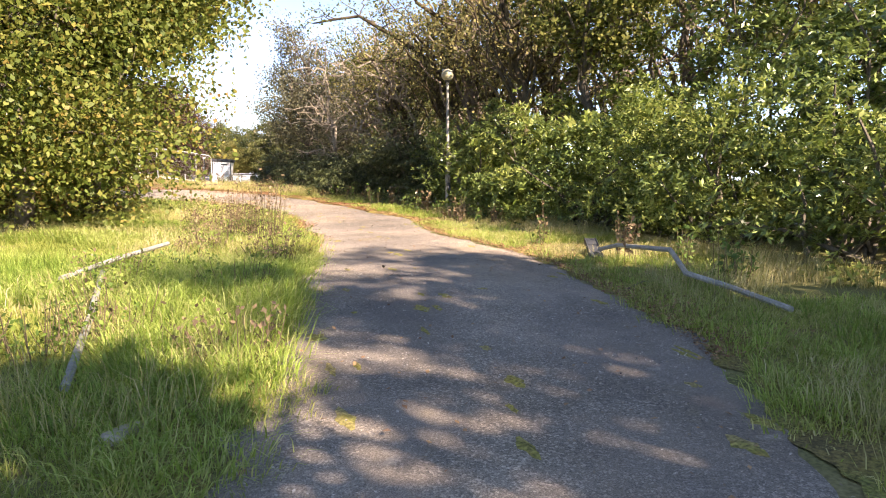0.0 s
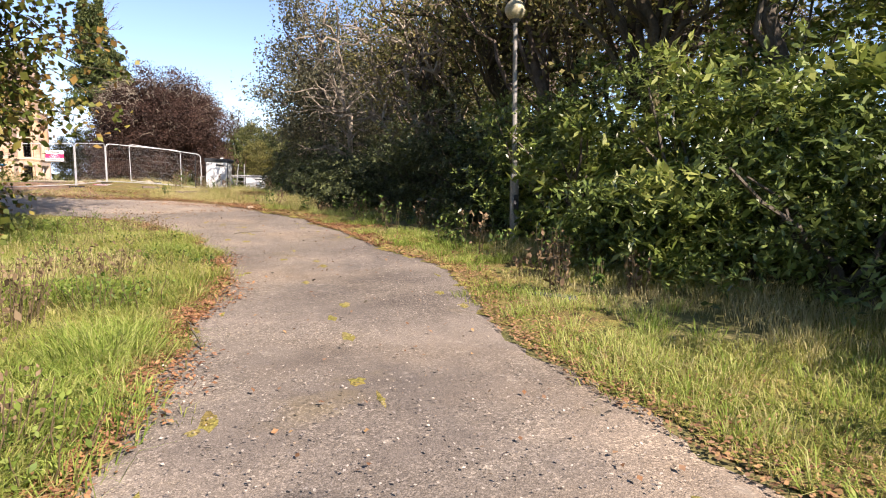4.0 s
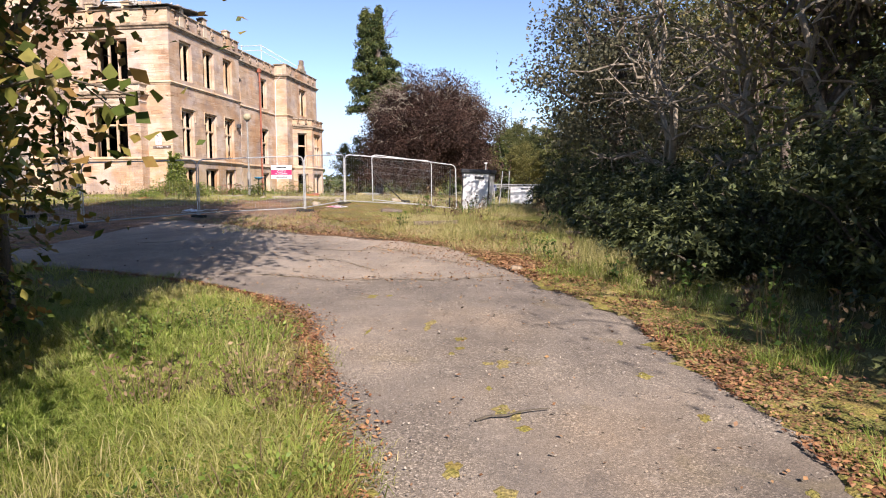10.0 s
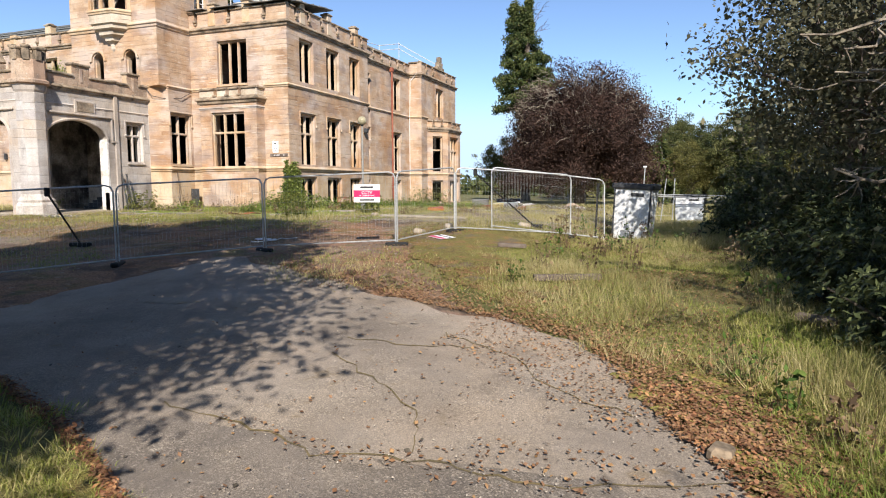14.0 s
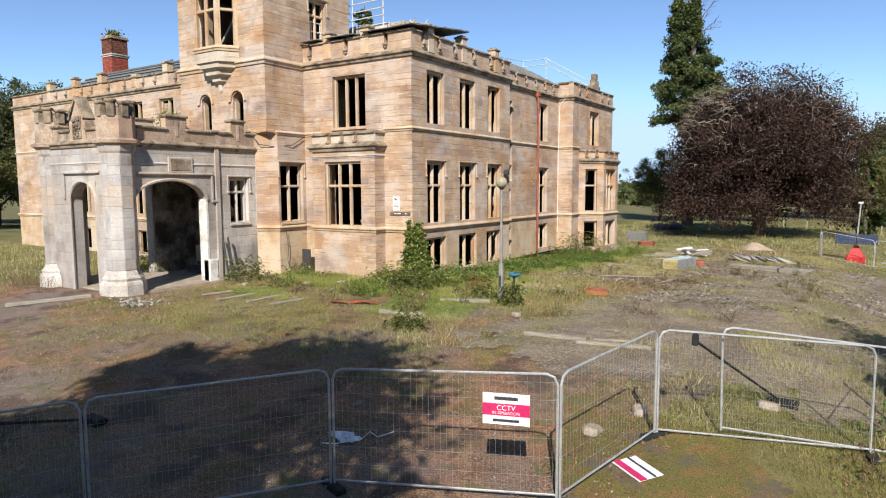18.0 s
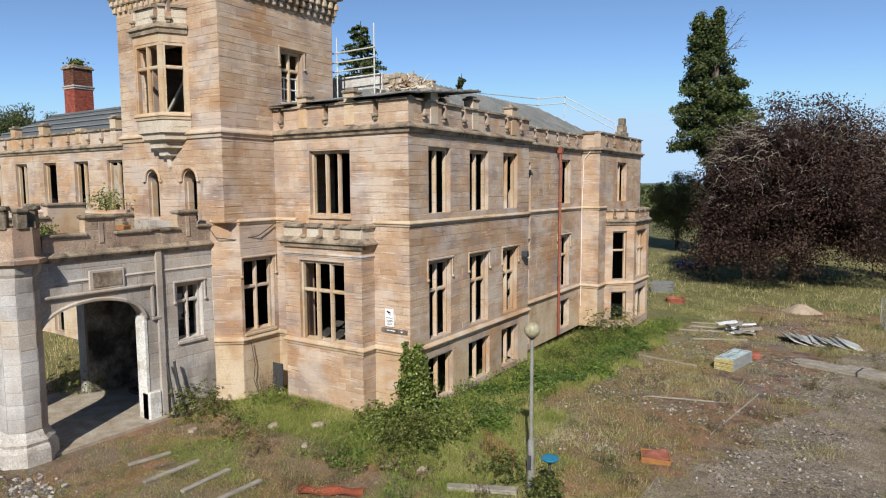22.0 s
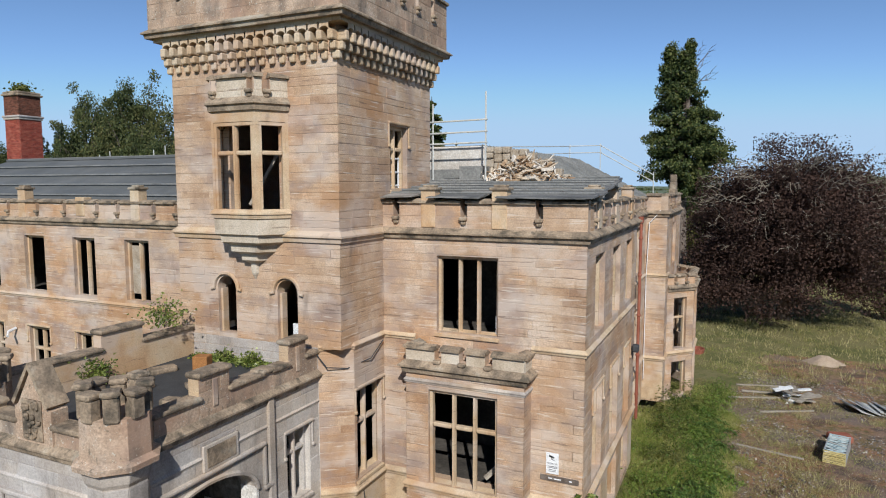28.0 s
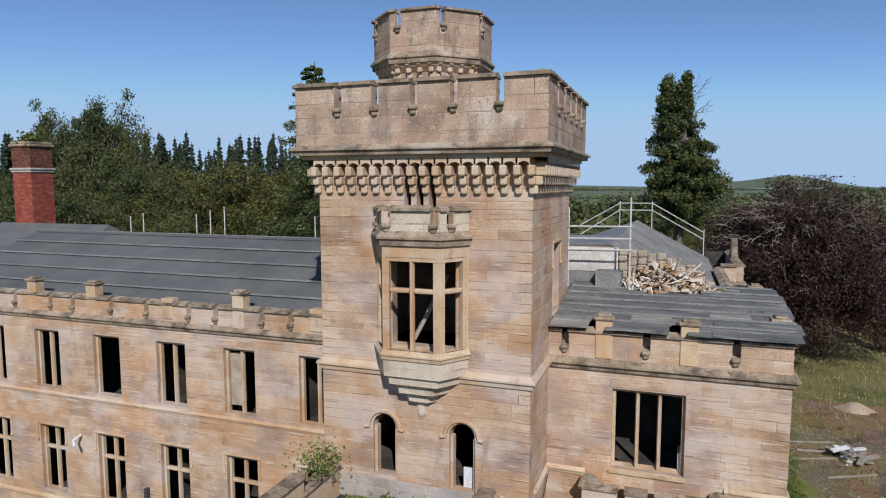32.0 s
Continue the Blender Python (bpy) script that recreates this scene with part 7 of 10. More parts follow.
def old_conifer(at, seed):
    """A ragged old conifer: two leaders, boughs with pads of spray, bare dead twigs near the top."""
    rng = np.random.default_rng(seed)
    rp_ = random.Random(seed)
    x, y = at
    z = gz(x, y)
    root = tagged(empty("giant_conifer", (x, y, z)), "tall dark green conifer with a ragged double top", "tree")
    mb = MB()
    trunks = [[(x, y, z - 0.2), (x - 0.2, y, z + 13), (x + 0.1, y, z + 21), (x + 0.35, y, z + 29.6)], [(x - 0.1, y, z + 17), (x - 1.7, y + 0.3, z + 22), (x - 2.1, y + 0.3, z + 29.9)]]
    mb.tube(trunks[0], [0.75, 0.5, 0.3, 0.05], 8)
    mb.tube(trunks[1], [0.3, 0.22, 0.04], 6)
    reach = lambda h: float(np.interp(h, [11.5, 13, 15.5, 18, 20, 22, 25, 28, 30], [1.5, 4.2, 5.4, 5.3, 4.4, 3.6, 2.3, 1.2, 0.4]))
    pads = []
    for q in range(430):
        h = 12.0 + 17.6 * rp_.random() ** 0.85
        az = rp_.uniform(0, 6.283)
        second = h > 21 and rp_.random() < 0.5
        l_ = reach(h) * rp_.uniform(0.45, 1.08) * (0.72 if second else 1.0)
        if math.cos(az) < -0.3 and h < 14.5:
            l_ *= 0.5
        if math.cos(az) > 0.3 and h > 24 and not second:
            l_ *= 0.45
        bx_ = x + (-1.9 if second else 0.1)
        s_ = Vector((bx_, y, z + h + 0.1 * l_))
        e = Vector((bx_ + l_ * math.cos(az), y + l_ * math.sin(az), z + h - 0.16 * l_ + rp_.uniform(-0.3, 0.3)))
        mid_ = s_.lerp(e, 0.55) + Vector((0, 0, -0.1 * l_))
        mb.tube([s_, mid_, e], [0.08, 0.05, 0.02], 4)
        for w in range(max(2, int(l_ * 1.5))):
            t = 0.4 + 0.6 * (w + rp_.random()) / max(2, int(l_ * 1.5))
            pads.append((*(mid_.lerp(e, (t - 0.5) * 2) if t > 0.5 else s_.lerp(mid_, t * 2)), rp_.uniform(0.4, 0.85)))
    dead = [(2.2, 24.5, 28.6), (2.9, 23.8, 26.6), (2.4, 25.5, 29.0), (3.0, 25.0, 25.4), (1.6, 26.0, 29.4)]
    for dx, h0, h1 in dead:
        tp = limb(mb, (x + 0.2, y, z + h0), (x + dx, y + rp_.uniform(-0.5, 0.5), z + h1), 0.07, 0.02, rp_, 5, 0.1, 4)
        for k in range(7):
            b = tp[rp_.randint(2, 5)]
            limb(mb, b, b + Vector((rp_.uniform(0, 1.0), rp_.uniform(-0.5, 0.5), rp_.uniform(-0.1, 0.9))), 0.03, 0.012, rp_, 3, 0.1, 3)
    o = obj("trunk", mb, M["bark_beech"], root)
    o.matrix_parent_inverse = Matrix.Translation((-x, -y, -z))
    P_ = np.array(pads)
    per = 46
    c = np.repeat(P_, per, 0)
    d = rng.normal(size=(len(c), 3))
    d /= np.linalg.norm(d, axis=1, keepdims=True)
    cent = c[:, :3] + d * (c[:, 3] * rng.random(len(c)) ** 0.5)[:, None] * np.array([1.0, 1.0, 1.0])
    o = leaves("crown", cent, 0.17, "leaf_conifer", root, rng, 1.9)
    o.matrix_parent_inverse = Matrix.Translation((-x, -y, -z))
    return root


old_conifer((-21.4, 122.2), 402)
conifer("columnar_conifer", (-1.6, 112.0), 9.5, 2.3, 9000, 0.25, 404, "narrow bright green conifer on the lawn")
conifer("conifer", (-63.8, 107.0), 31.5, 9.0, 34000, 0.2, 407, "conifer behind the tower")
conifer("conifer", (-49.7, 110.0), 23.6, 6.5, 24000, 0.2, 408, "pointed conifer behind the mansion roof", taper=0.85)
ta_ = tree("far_tree", (-110.0, 118.0), 19, 7.6, 0.5, 44000, 0.2, "leaf_far", 410, "broadleaf tree in the woods behind the mansion", low=0.06, limbs=30, twigs=6, clump=0.085, fill=0.3)
tb_ = tree("far_tree", (-84.0, 100.0), 15, 6.4, 0.4, 38000, 0.16, "leaf_left2", 411, "olive broadleaf tree in the woods behind the mansion", low=0.04, limbs=30, twigs=6, clump=0.1, fill=0.4)
tc_ = conifer("far_conifer", (-100.0, 150.0), 26.0, 5.0, 11000, 0.22, 412, "dark conifer in the plantation behind the mansion", mat="leaf_spruce", taper=1.05)
rpf = random.Random(12)
far_spots = []
for q in range(40):
    t = q / 39
    far_spots.append((-112 + 76 * t + rpf.uniform(-4, 4), 84 + 30 * t + rpf.uniform(-4, 22)))
for q in range(20):
    far_spots.append((-150 + 5 * q + rpf.uniform(-4, 4), 112 + rpf.uniform(-6, 10)))
for q in range(26):
    far_spots.append((-30 + 95 * q / 25 + rpf.uniform(-3, 3), 138 + rpf.uniform(-8, 25)))
for q in range(12):
    far_spots.append((14 + 3.5 * q + rpf.uniform(-2, 2), 70 + 5 * q + rpf.uniform(-4, 4)))
for q in range(4):
    far_spots.append((-84 - 9 * q + rpf.uniform(-3, 3), 62 + 2 * q + rpf.uniform(-8, 8)))
for i, (x, y) in enumerate(far_spots):
    if abs(x + 22.6) < 6 and y < 150:
        continue
    src = ta_ if i % 2 else tb_
    s_ = rpf.uniform(0.78, 1.0) if x < -78 else rpf.uniform(0.6, 0.8) if x < -45 else rpf.uniform(0.3, 0.45) if x < -30 else rpf.uniform(0.6, 0.9)
    c = copy_thing(src, pose(x, y, gz(x, y), 0, 0, rpf.uniform(0, 360)) @ Matrix.Diagonal((s_, s_, s_ * rpf.uniform(0.85, 1.1), 1)))
    c["group"] = "woods behind the mansion"
for q in range(170):
    x = -176 + 92 * q / 169 + rpf.uniform(-2, 2)
    y = 140 + 36 * q / 169 + rpf.uniform(-6, 18)
    s_ = rpf.uniform(0.86, 1.12)
    c = copy_thing(tc_, pose(x, y, gz(x, y), 0, 0, rpf.uniform(0, 360)) @ Matrix.Diagonal((s_, s_, s_, 1)))
    c["group"] = "conifer plantation"
for x, y, s_ in ((-91.0, 75.5, 0.9), (-98.0, 78.0, 0.98), (-104.0, 79.0, 1.0)):
    c = copy_thing(ta_, pose(x, y, gz(x, y), 0, 0, x * 5) @ Matrix.Diagonal((s_ * 0.8, s_ * 0.8, s_, 1)))
    c["group"] = "woods behind the mansion"
for x, y, s_ in ((-100.0, 110.0, 1.46), (-112.5, 112.0, 1.42), (-92.0, 106.0, 1.0)):
    c = copy_thing(ta_, pose(x, y, gz(x, y), 0, 0, x * 7) @ Matrix.Diagonal((s_ * (0.5 if x < -110 else 0.62), s_ * 0.6, s_, 1)))
    c["group"] = "woods behind the mansion"
for x, y, s_ in ((-97.0, 116.0, 1.25), (-90.0, 114.0, 1.2), (-83.0, 117.0, 1.28), (-77.0, 121.0, 1.22), (-72.0, 124.0, 1.3), (-104.0, 122.0, 1.3)):
    c = copy_thing(tb_, pose(x, y, gz(x, y), 0, 0, x * 11) @ Matrix.Diagonal((s_ * 1.1, s_ * 1.1, s_, 1)))
    c["group"] = "woods behind the mansion"
# hedgerows, copses and a low hill far off in the fields
def far_z(x, y):
    far_ = np.hypot(x, y - 50)
    return ground(x, y) + np.clip((far_ - 500) / 2200, 0, 1) * (9 + 11 * np.sin(x * 0.0021 + 0.4) * np.cos(y * 0.0009))


rngf = np.random.default_rng(44)
fc = []
for q in range(150):
    d_, a_ = 200 + 1700 * rngf.random() ** 1.3, rngf.uniform(-0.75, 0.85)
    px, py = -20 + d_ * math.sin(a_), 60 + d_ * math.cos(a_)
    turn_, long_ = rngf.choice([0.12, 0.2, 1.2, -0.9]) + rngf.normal() * 0.12, rngf.uniform(60, 170)
    copse = rngf.random() < 0.25
    n_ = 700 if copse else 420
    s_ = rngf.uniform(-1, 1, n_) * long_ * (0.35 if copse else 1.0)
    off_ = rngf.normal(size=n_) * (9.0 if copse else 1.0)
    hx, hy = px + s_ * math.cos(turn_) - off_ * math.sin(turn_), py + s_ * math.sin(turn_) + off_ * math.cos(turn_)
    top_ = (8.0 if copse else 2.6) * (0.7 + 0.3 * np.sin(s_ * 0.21 + q)) + (rngf.random(n_) < 0.06) * 3.5
    fc.append(np.stack([hx, hy, far_z(hx, hy) + rngf.random(n_) * top_], 1))
o = leaves("far_hedgerow", np.concatenate(fc), 2.1, "leaf_far", None, rngf, 1.2)
tagged(o, "distant hedges and copses between the fields", "hedge", kind="stuff")
hv, hf = [], []
for r in range(15):
    for c in range(29):
        u_, v_ = c / 14 - 1, r / 7 - 1
        rise = 44 * math.exp(-((u_ - 0.1) / 0.42) ** 2 * 1.4) * math.exp(-(v_ / 0.5) ** 2) + 16 * math.exp(-((u_ + 0.45) / 0.3) ** 2 - (v_ / 0.5) ** 2)
        hv.append((320 + 420 * u_, 2650 + 500 * v_, 6 + rise))
        if r < 14 and c < 28:
            hf.append((r * 29 + c, r * 29 + c + 1, (r + 1) * 29 + c + 1, (r + 1) * 29 + c))
me = fast_mesh("far_hill", np.array(hv), np.array(hf), M["hill"])
me.polygons.foreach_set("use_smooth", np.ones(len(hf), dtype=bool))
tagged(obj("far_hill", me, None), "low green hill beyond the fields", "hill", kind="structure")


# ---- grass, weeds, litter ----
def blades(name, pts, h, w, mat, seed, lean=0.45, label="", hvar=0.5, fine=True):
    """Bent grass blades standing at pts (x, y, and the way that each leans); plain ones where not fine."""
    rng = np.random.default_rng(seed)
    n = len(pts)
    th = rng.uniform(0, 2 * np.pi, n)
    if pts.shape[1] > 2:
        th = pts[:, 2] + rng.normal(size=n) * 0.7
    hh = (h if np.ndim(h) else np.full(n, h)) * rng.uniform(1 - hvar, 1 + hvar * 0.6, n)
    ww = w * rng.uniform(0.6, 1.4, n)
    ln = lean * rng.uniform(0.2, 1.5, n)
    tw = th + rng.normal(size=n) * 0.6 + np.where(rng.random(n) < 0.4, np.pi / 2, 0)
    d = np.stack([np.cos(th), np.sin(th), np.zeros(n)], 1)
    sd = np.stack([-np.sin(tw), np.cos(tw), np.zeros(n)], 1)
    p = np.stack([pts[:, 0], pts[:, 1], ground(pts[:, 0], pts[:, 1]) - 0.01], 1)
    up = np.array([0, 0, 1.0])
    a, b = p - sd * ww[:, None], p + sd * ww[:, None]
    t = p + up * (hh * (1 - 0.3 * ln))[:, None] + d * (hh * ln * 1.1)[:, None]
    if fine:
        m = p + up * (hh * 0.62)[:, None] + d * (hh * ln * 0.35)[:, None]
        c, e = m + sd * ww[:, None] * 0.75, m - sd * ww[:, None] * 0.75
        v = np.stack([a, b, c, e, t], 1).reshape(-1, 3)
        k0 = np.arange(n)[:, None] * 5
        f = np.concatenate([k0 + [0, 1, 2], k0 + [0, 2, 3], k0 + [3, 2, 4]])
    else:
        v = np.stack([a, b, t], 1).reshape(-1, 3)
        f = np.arange(n * 3).reshape(n, 3)
    return tagged(obj(name, fast_mesh(name, v, f, M[mat]), None), label, "grass", kind="stuff")


def scatter(n, x0, x1, y0, y1, rng, ok, clump=0.0, per=1):
    """Random places in a box that pass ok(x, y); with per > 1 in tufts whose blades lean outwards."""
    m = max(1, n // per)
    x, y = rng.uniform(x0, x1, m * 6), rng.uniform(y0, y1, m * 6)
    k_ = ok(x, y)
    x, y = x[k_][:m], y[k_][:m]
    if per > 1:
        x, y = np.repeat(x, per), np.repeat(y, per)
        ox, oy = rng.normal(size=len(x)) * clump, rng.normal(size=len(y)) * clump
        return np.stack([x + ox, y + oy, np.arctan2(oy, ox)], 1)
    return np.stack([x, y], 1)


rg = np.random.default_rng(77)
rl = lambda y: np.interp(y, ROAD_Y, ROAD_L)
rr = lambda y: np.interp(y, ROAD_Y, ROAD_R)
edge_e = lambda y: np.interp(y, EDGE_Y, EDGE_X)
patch = lambda x, y, s=0.5, p=0.0: np.sin(x * s + 2 * p) + np.sin(y * s * 1.3 + p) + np.sin((x + y) * s * 0.7 + 3 * p)
left_ok = lambda x, y: (x < rl(y) - 0.22 + wob(x, y, 1.9, 0.1)) & (y < 33 - 0.28 * np.clip(-x, 0, 20))
pt = scatter(185000, -3.4, 2, 0.5, 32, rg, left_ok, 0.085, 18)
blades("verge_grass", pt, np.clip(0.15 + 0.055 * patch(pt[:, 0], pt[:, 1], 0.9), 0.06, 1), 0.0036, "grass", 1, 1.1, "long green grass on the verge of the drive")
pt = scatter(50000, -9, -3, 0.5, 32, rg, left_ok, 0.08, 12)
blades("verge_grass", pt, 0.2, 0.007, "grass", 14, 0.7, "long green grass under the verge trees", fine=False)
pt = scatter(16000, -7, 2, 1, 26, rg, lambda x, y: left_ok(x, y) & (patch(x, y, 1.3, 1.0) > 0.5), 0.1, 16)
blades("verge_grass_tall", pt, 0.36, 0.0026, "straw", 2, 0.55, "taller seeding grass in tufts")
pt = scatter(30000, -1, 3, 0.5, 30, rg, lambda x, y: (np.abs(x - rl(y) + 0.05) < 0.2 + wob(x, y, 1.9, 0.1)) & (patch(x, y, 2.3, 0.3) > 0.2), 0.07, 16)
blades("edge_grass", pt, 0.11, 0.0036, "grass", 15, 0.9, "low grass creeping over the tarmac's edge")
right_ok = lambda x, y: (x > rr(y) + 0.55 + 0.6 * np.clip((y - 17) / 4, 0, 1) + wob(x, y, 1.9, 0.2)) & (x < edge_e(y) + 1.4)
pt = scatter(48000, 3, 9, 0, 40, rg, lambda x, y: right_ok(x, y) & (patch(x, y, 1.5, 0.9) > -0.7), 0.09, 18)
blades("bank_grass", pt, 0.27 + 0.07 * patch(pt[:, 0], pt[:, 1], 0.8), 0.003, "straw", 3, 0.6, "straw-coloured grass along the wood")
pt = scatter(80000, 2.5, 9, 0, 40, rg, lambda x, y: (x > rr(y) + 0.15 + 0.7 * np.clip((y - 17) / 4, 0, 1) + wob(x, y, 1.3, 0.12)) & (x < edge_e(y) + 1.4) & (patch(x, y, 1.1, 2.0) > -0.6 + 0.9 * np.clip((y - 18) / 4, 0, 1)), 0.1, 12)
blades("bank_weed_grass", pt, 0.12, 0.0045, "grass", 4, 0.8, "green grass and weeds along the wood")
lawn_ok = lambda x, y: (x > np.interp(y, [32, 36, 41, 46, 60], [2.2, -1.2, -3.6, -4.2, -4]) + wob(x, y, 0.8, 0.25)) & (x < edge_e(y) + 0.8)
pt = scatter(90000, -5, 7, 31, 60, rg, lambda x, y: lawn_ok(x, y) & (patch(x, y, 1.2, 0.9) > 0.9 - 0.16 * (y - 31)), 0.1, 16)
blades("lawn_straw_grass", pt, np.clip(0.2 + 0.09 * patch(pt[:, 0], pt[:, 1], 0.8), 0.08, 1), 0.004, "straw", 5, 0.5, "dry pale grass beside the forecourt", fine=False)
pt = scatter(80000, -5, 7, 31, 60, rg, lambda x, y: lawn_ok(x, y) & (patch(x, y, 0.9, 4.0) > -0.8), 0.1, 12)
blades("lawn_green_grass", pt, 0.1, 0.006, "grass", 6, 0.8, "short green grass beside the forecourt", fine=False)
no_house = lambda x, y: ~((x < -18.9) & (y > 55.3)) & ~((x < -25.6) & (y > 46.0)) & ~((x < -20.4) & (y > 54.9))
court_ok = lambda x, y: (patch(x, y, 0.55, 1.5) > 0.15) & (x < np.interp(y, [36, 45, 60, 95], [-4, -4, 6, 6])) & no_house(x, y)
bare = lambda x, y: on_chippings(x, y) & (patch(x, y, 1.7, 0.4) < 0.9)
pt = scatter(105000, -30, 6, 36, 90, rg, lambda x, y: ~bare(x, y) & (court_ok(x, y) & (y > 46)) | (~bare(x, y) & (patch(x, y, 0.9, 0.2) > 0.3 + np.clip((50 - y) / 6, 0, 1) * 0.9) & no_house(x, y) & (x < np.interp(y, [36, 45, 60, 95], [-4, -4, 6, 6]))), 0.16, 10)
blades("court_grass", pt, 0.13 + 0.04 * patch(pt[:, 0], pt[:, 1], 1.2), 0.0055, "straw", 7, 0.6, "thin dry grass growing through the forecourt gravel", fine=False)
pt = scatter(80000, -34, 6, 36, 92, rg, lambda x, y: ~bare(x, y) & (patch(x, y, 0.7, 5.5) > 0.1 + np.clip((48 - y) / 3, 0, 1) * 0.8) & no_house(x, y), 0.16, 12)
blades("court_green_grass", pt, 0.12, 0.009, "grass", 8, 0.8, "low green weeds in the forecourt", fine=False)
pt = scatter(26000, -14, 4, 46, 86, rg, lambda x, y: (patch(x, y, 0.8, 2.7) > 0.1) & ~bare(x, y) & no_house(x, y), 0.24, 30)
blades("court_tuft", pt, 0.27, 0.009, "straw", 17, 0.55, "tall pale grass tufts on the forecourt", fine=False)
pt = scatter(42000, -10.5, 1, 46.5, 78, rg, lambda x, y: on_chippings(x, y) & (patch(x, y, 2.3, 0.4) > -0.6), 0.14, 7)
blades("chippings_grass", pt, 0.13, 0.0055, "straw", 20, 0.8, "sparse dry grass growing through grey chippings", fine=False)
pt = scatter(70000, -7, 3, 33, 46, rg, lambda x, y: (y > 34.2 + 1.25 * np.maximum(0, -x)) & (x > -5.0 - 0.2 * (y - 36)) & (patch(x, y, 1.4, 1.7) > -1.0), 0.1, 12)
blades("moss_grass", pt, 0.075, 0.005, "turf", 18, 0.9, "short grass in the moss of the forecourt", fine=False)
turf_ok = lambda x, y: (patch(x, y, 0.33, 0.8) + 0.6 * patch(x, y, 1.3, 2.2) + np.clip((46 - np.abs(y - 50) * 4 - np.abs(x + 19) * 3) / 20, 0, 1.5) > -0.4 + np.clip((48 - y) / 3, 0, 1) * 1.3) & no_house(x, y)
pt = scatter(200000, -27, -1, 40, 84, rg, lambda x, y: turf_ok(x, y) & ~bare(x, y), 0.12, 10)
blades("court_turf", pt, 0.08, 0.008, "turf", 13, 0.9, "short tufted turf spreading over the forecourt", fine=False)
pt = scatter(60000, -27, -9, 44, 56, rg, lambda x, y: (patch(x, y, 0.6, 3.1) + np.clip((y - 47) / 4, 0, 1.4) > 0.5) & no_house(x, y), 0.12, 12)
blades("court_turf", pt, 0.10, 0.008, "grass", 16, 0.9, "green turf before the south front", fine=False)
pt = scatter(50000, -26, -12.5, 49, 55.6, rg, lambda x, y: (patch(x, y, 0.9, 1.2) + np.clip((y - 50) / 3, 0, 1.6) + np.clip((x + 20) / 5, 0, 0.8) > 0.7) & no_house(x, y), 0.12, 12)
blades("court_turf", pt, 0.13, 0.008, "grass_lush", 19, 0.9, "fresh green grass round the ivied corner", fine=False)
pt = scatter(60000, -18.7, -13.5, 55.5, 80, rg, lambda x, y: x < -15.2 + wob(x, y, 0.7, 0.5) + np.clip((62 - y) / 8, 0, 1) * 1.5, 0.12, 10)
pt = np.concatenate([pt, scatter(5000, -19.5, -18.6, 65.6, 73.9, rg, lambda x, y: x < 0, 0.1, 10)])
blades("wall_foot_grass", pt, 0.30, 0.009, "grass", 9, 0.6, "lush green grass along the foot of the east wall", fine=False)
pt = scatter(36000, -28, -14, 49.5, 55.8, rg, lambda x, y: (y > 53 - 0.12 * (x + 26)) & ~((x < -25.4) & (y > 53.3)) & ~((x < -26.2)), 0.1, 10)
blades("wall_foot_grass", pt, 0.24, 0.008, "grass", 10, 0.6, "green grass along the foot of the south front", fine=False)
pt = scatter(36000, -30, 25, 84, 128, rg, lambda x, y: x > -99, 0.2, 10)
blades("far_lawn_grass", pt, 0.35, 0.02, "straw", 11, 0.5, "long pale grass under the beech", fine=False)
pt = scatter(18000, -60, -27, 36, 55.5, rg, lambda x, y: (x < -32.8), 0.2, 10)
blades("west_lawn_grass", pt, 0.35, 0.014, "straw", 12, 0.5, "long grass west of the porch", fine=False)


def litter(name, pts, size, mat, seed, label, long=1.4):
    rng = np.random.default_rng(seed)
    c = np.stack([pts[:, 0], pts[:, 1], ground(pts[:, 0], pts[:, 1]) + 0.035 + rng.uniform(0, 0.025, len(pts))], 1)
    th = rng.uniform(0, 6.28, len(c))
    ax = np.stack([np.cos(th), np.sin(th), rng.normal(size=len(c)) * 0.2], 1)
    return tagged(leaves(name, c, size, mat, None, rng, long, 0.65, ax), label, "leaf litter", kind="stuff")


ptd = scatter(9000, -15, -1, 56, 86, np.random.default_rng(71), lambda x, y: patch(x, y, 0.9, 4.2) > -0.1, 0.25, 6)[:, :2]
litter("court_debris", ptd, 0.075, "grit", 72, "small chips of stone, slate and timber in the forecourt soil")
y_ = 30.5 - 18.5 * rg.random(17000) ** 1.2
litter("leaf_litter", np.stack([rl(y_) + rg.normal(size=17000) * (0.15 + 0.07 * np.sin(y_ * 1.9)) - 0.05, y_], 1), 0.023, "litter_red", 21, "red-brown fallen leaves along the drive's edge", 2.0)
y_ = rg.uniform(19, 33.5, 11000)
xo_ = np.abs(rg.normal(size=11000)) * 0.75 - 0.15
kc = patch(rr(y_) + xo_, y_, 2.9, 0.9) > 0.0
litter("leaf_litter", np.stack([rr(y_) + xo_, y_], 1)[kc], 0.03, "litter_red", 30, "orange fallen leaves lying in the moss of the verge", 1.9)
y_ = rg.uniform(4, 36, 18000)
litter("leaf_litter", np.stack([rr(y_) + np.abs(rg.normal(size=18000)) * 0.5 - 0.1, y_], 1), 0.025, "litter", 22, "ochre fallen leaves along the drive's edge")
pt = scatter(900, -8, 5, 2, 37, rg, on_road)
litter("leaf_litter", pt, 0.03, "litter", 23, "scattered fallen leaves on the tarmac")
pt = scatter(15000, -6, 4, 31, 46, rg, lambda x, y: (patch(x, y, 0.8, 0.4) > -0.4) & (x > -5.4 - 0.2 * (y - 36)) & (y > 33 - 0.9 * np.clip(x + 1, 0, 3)))
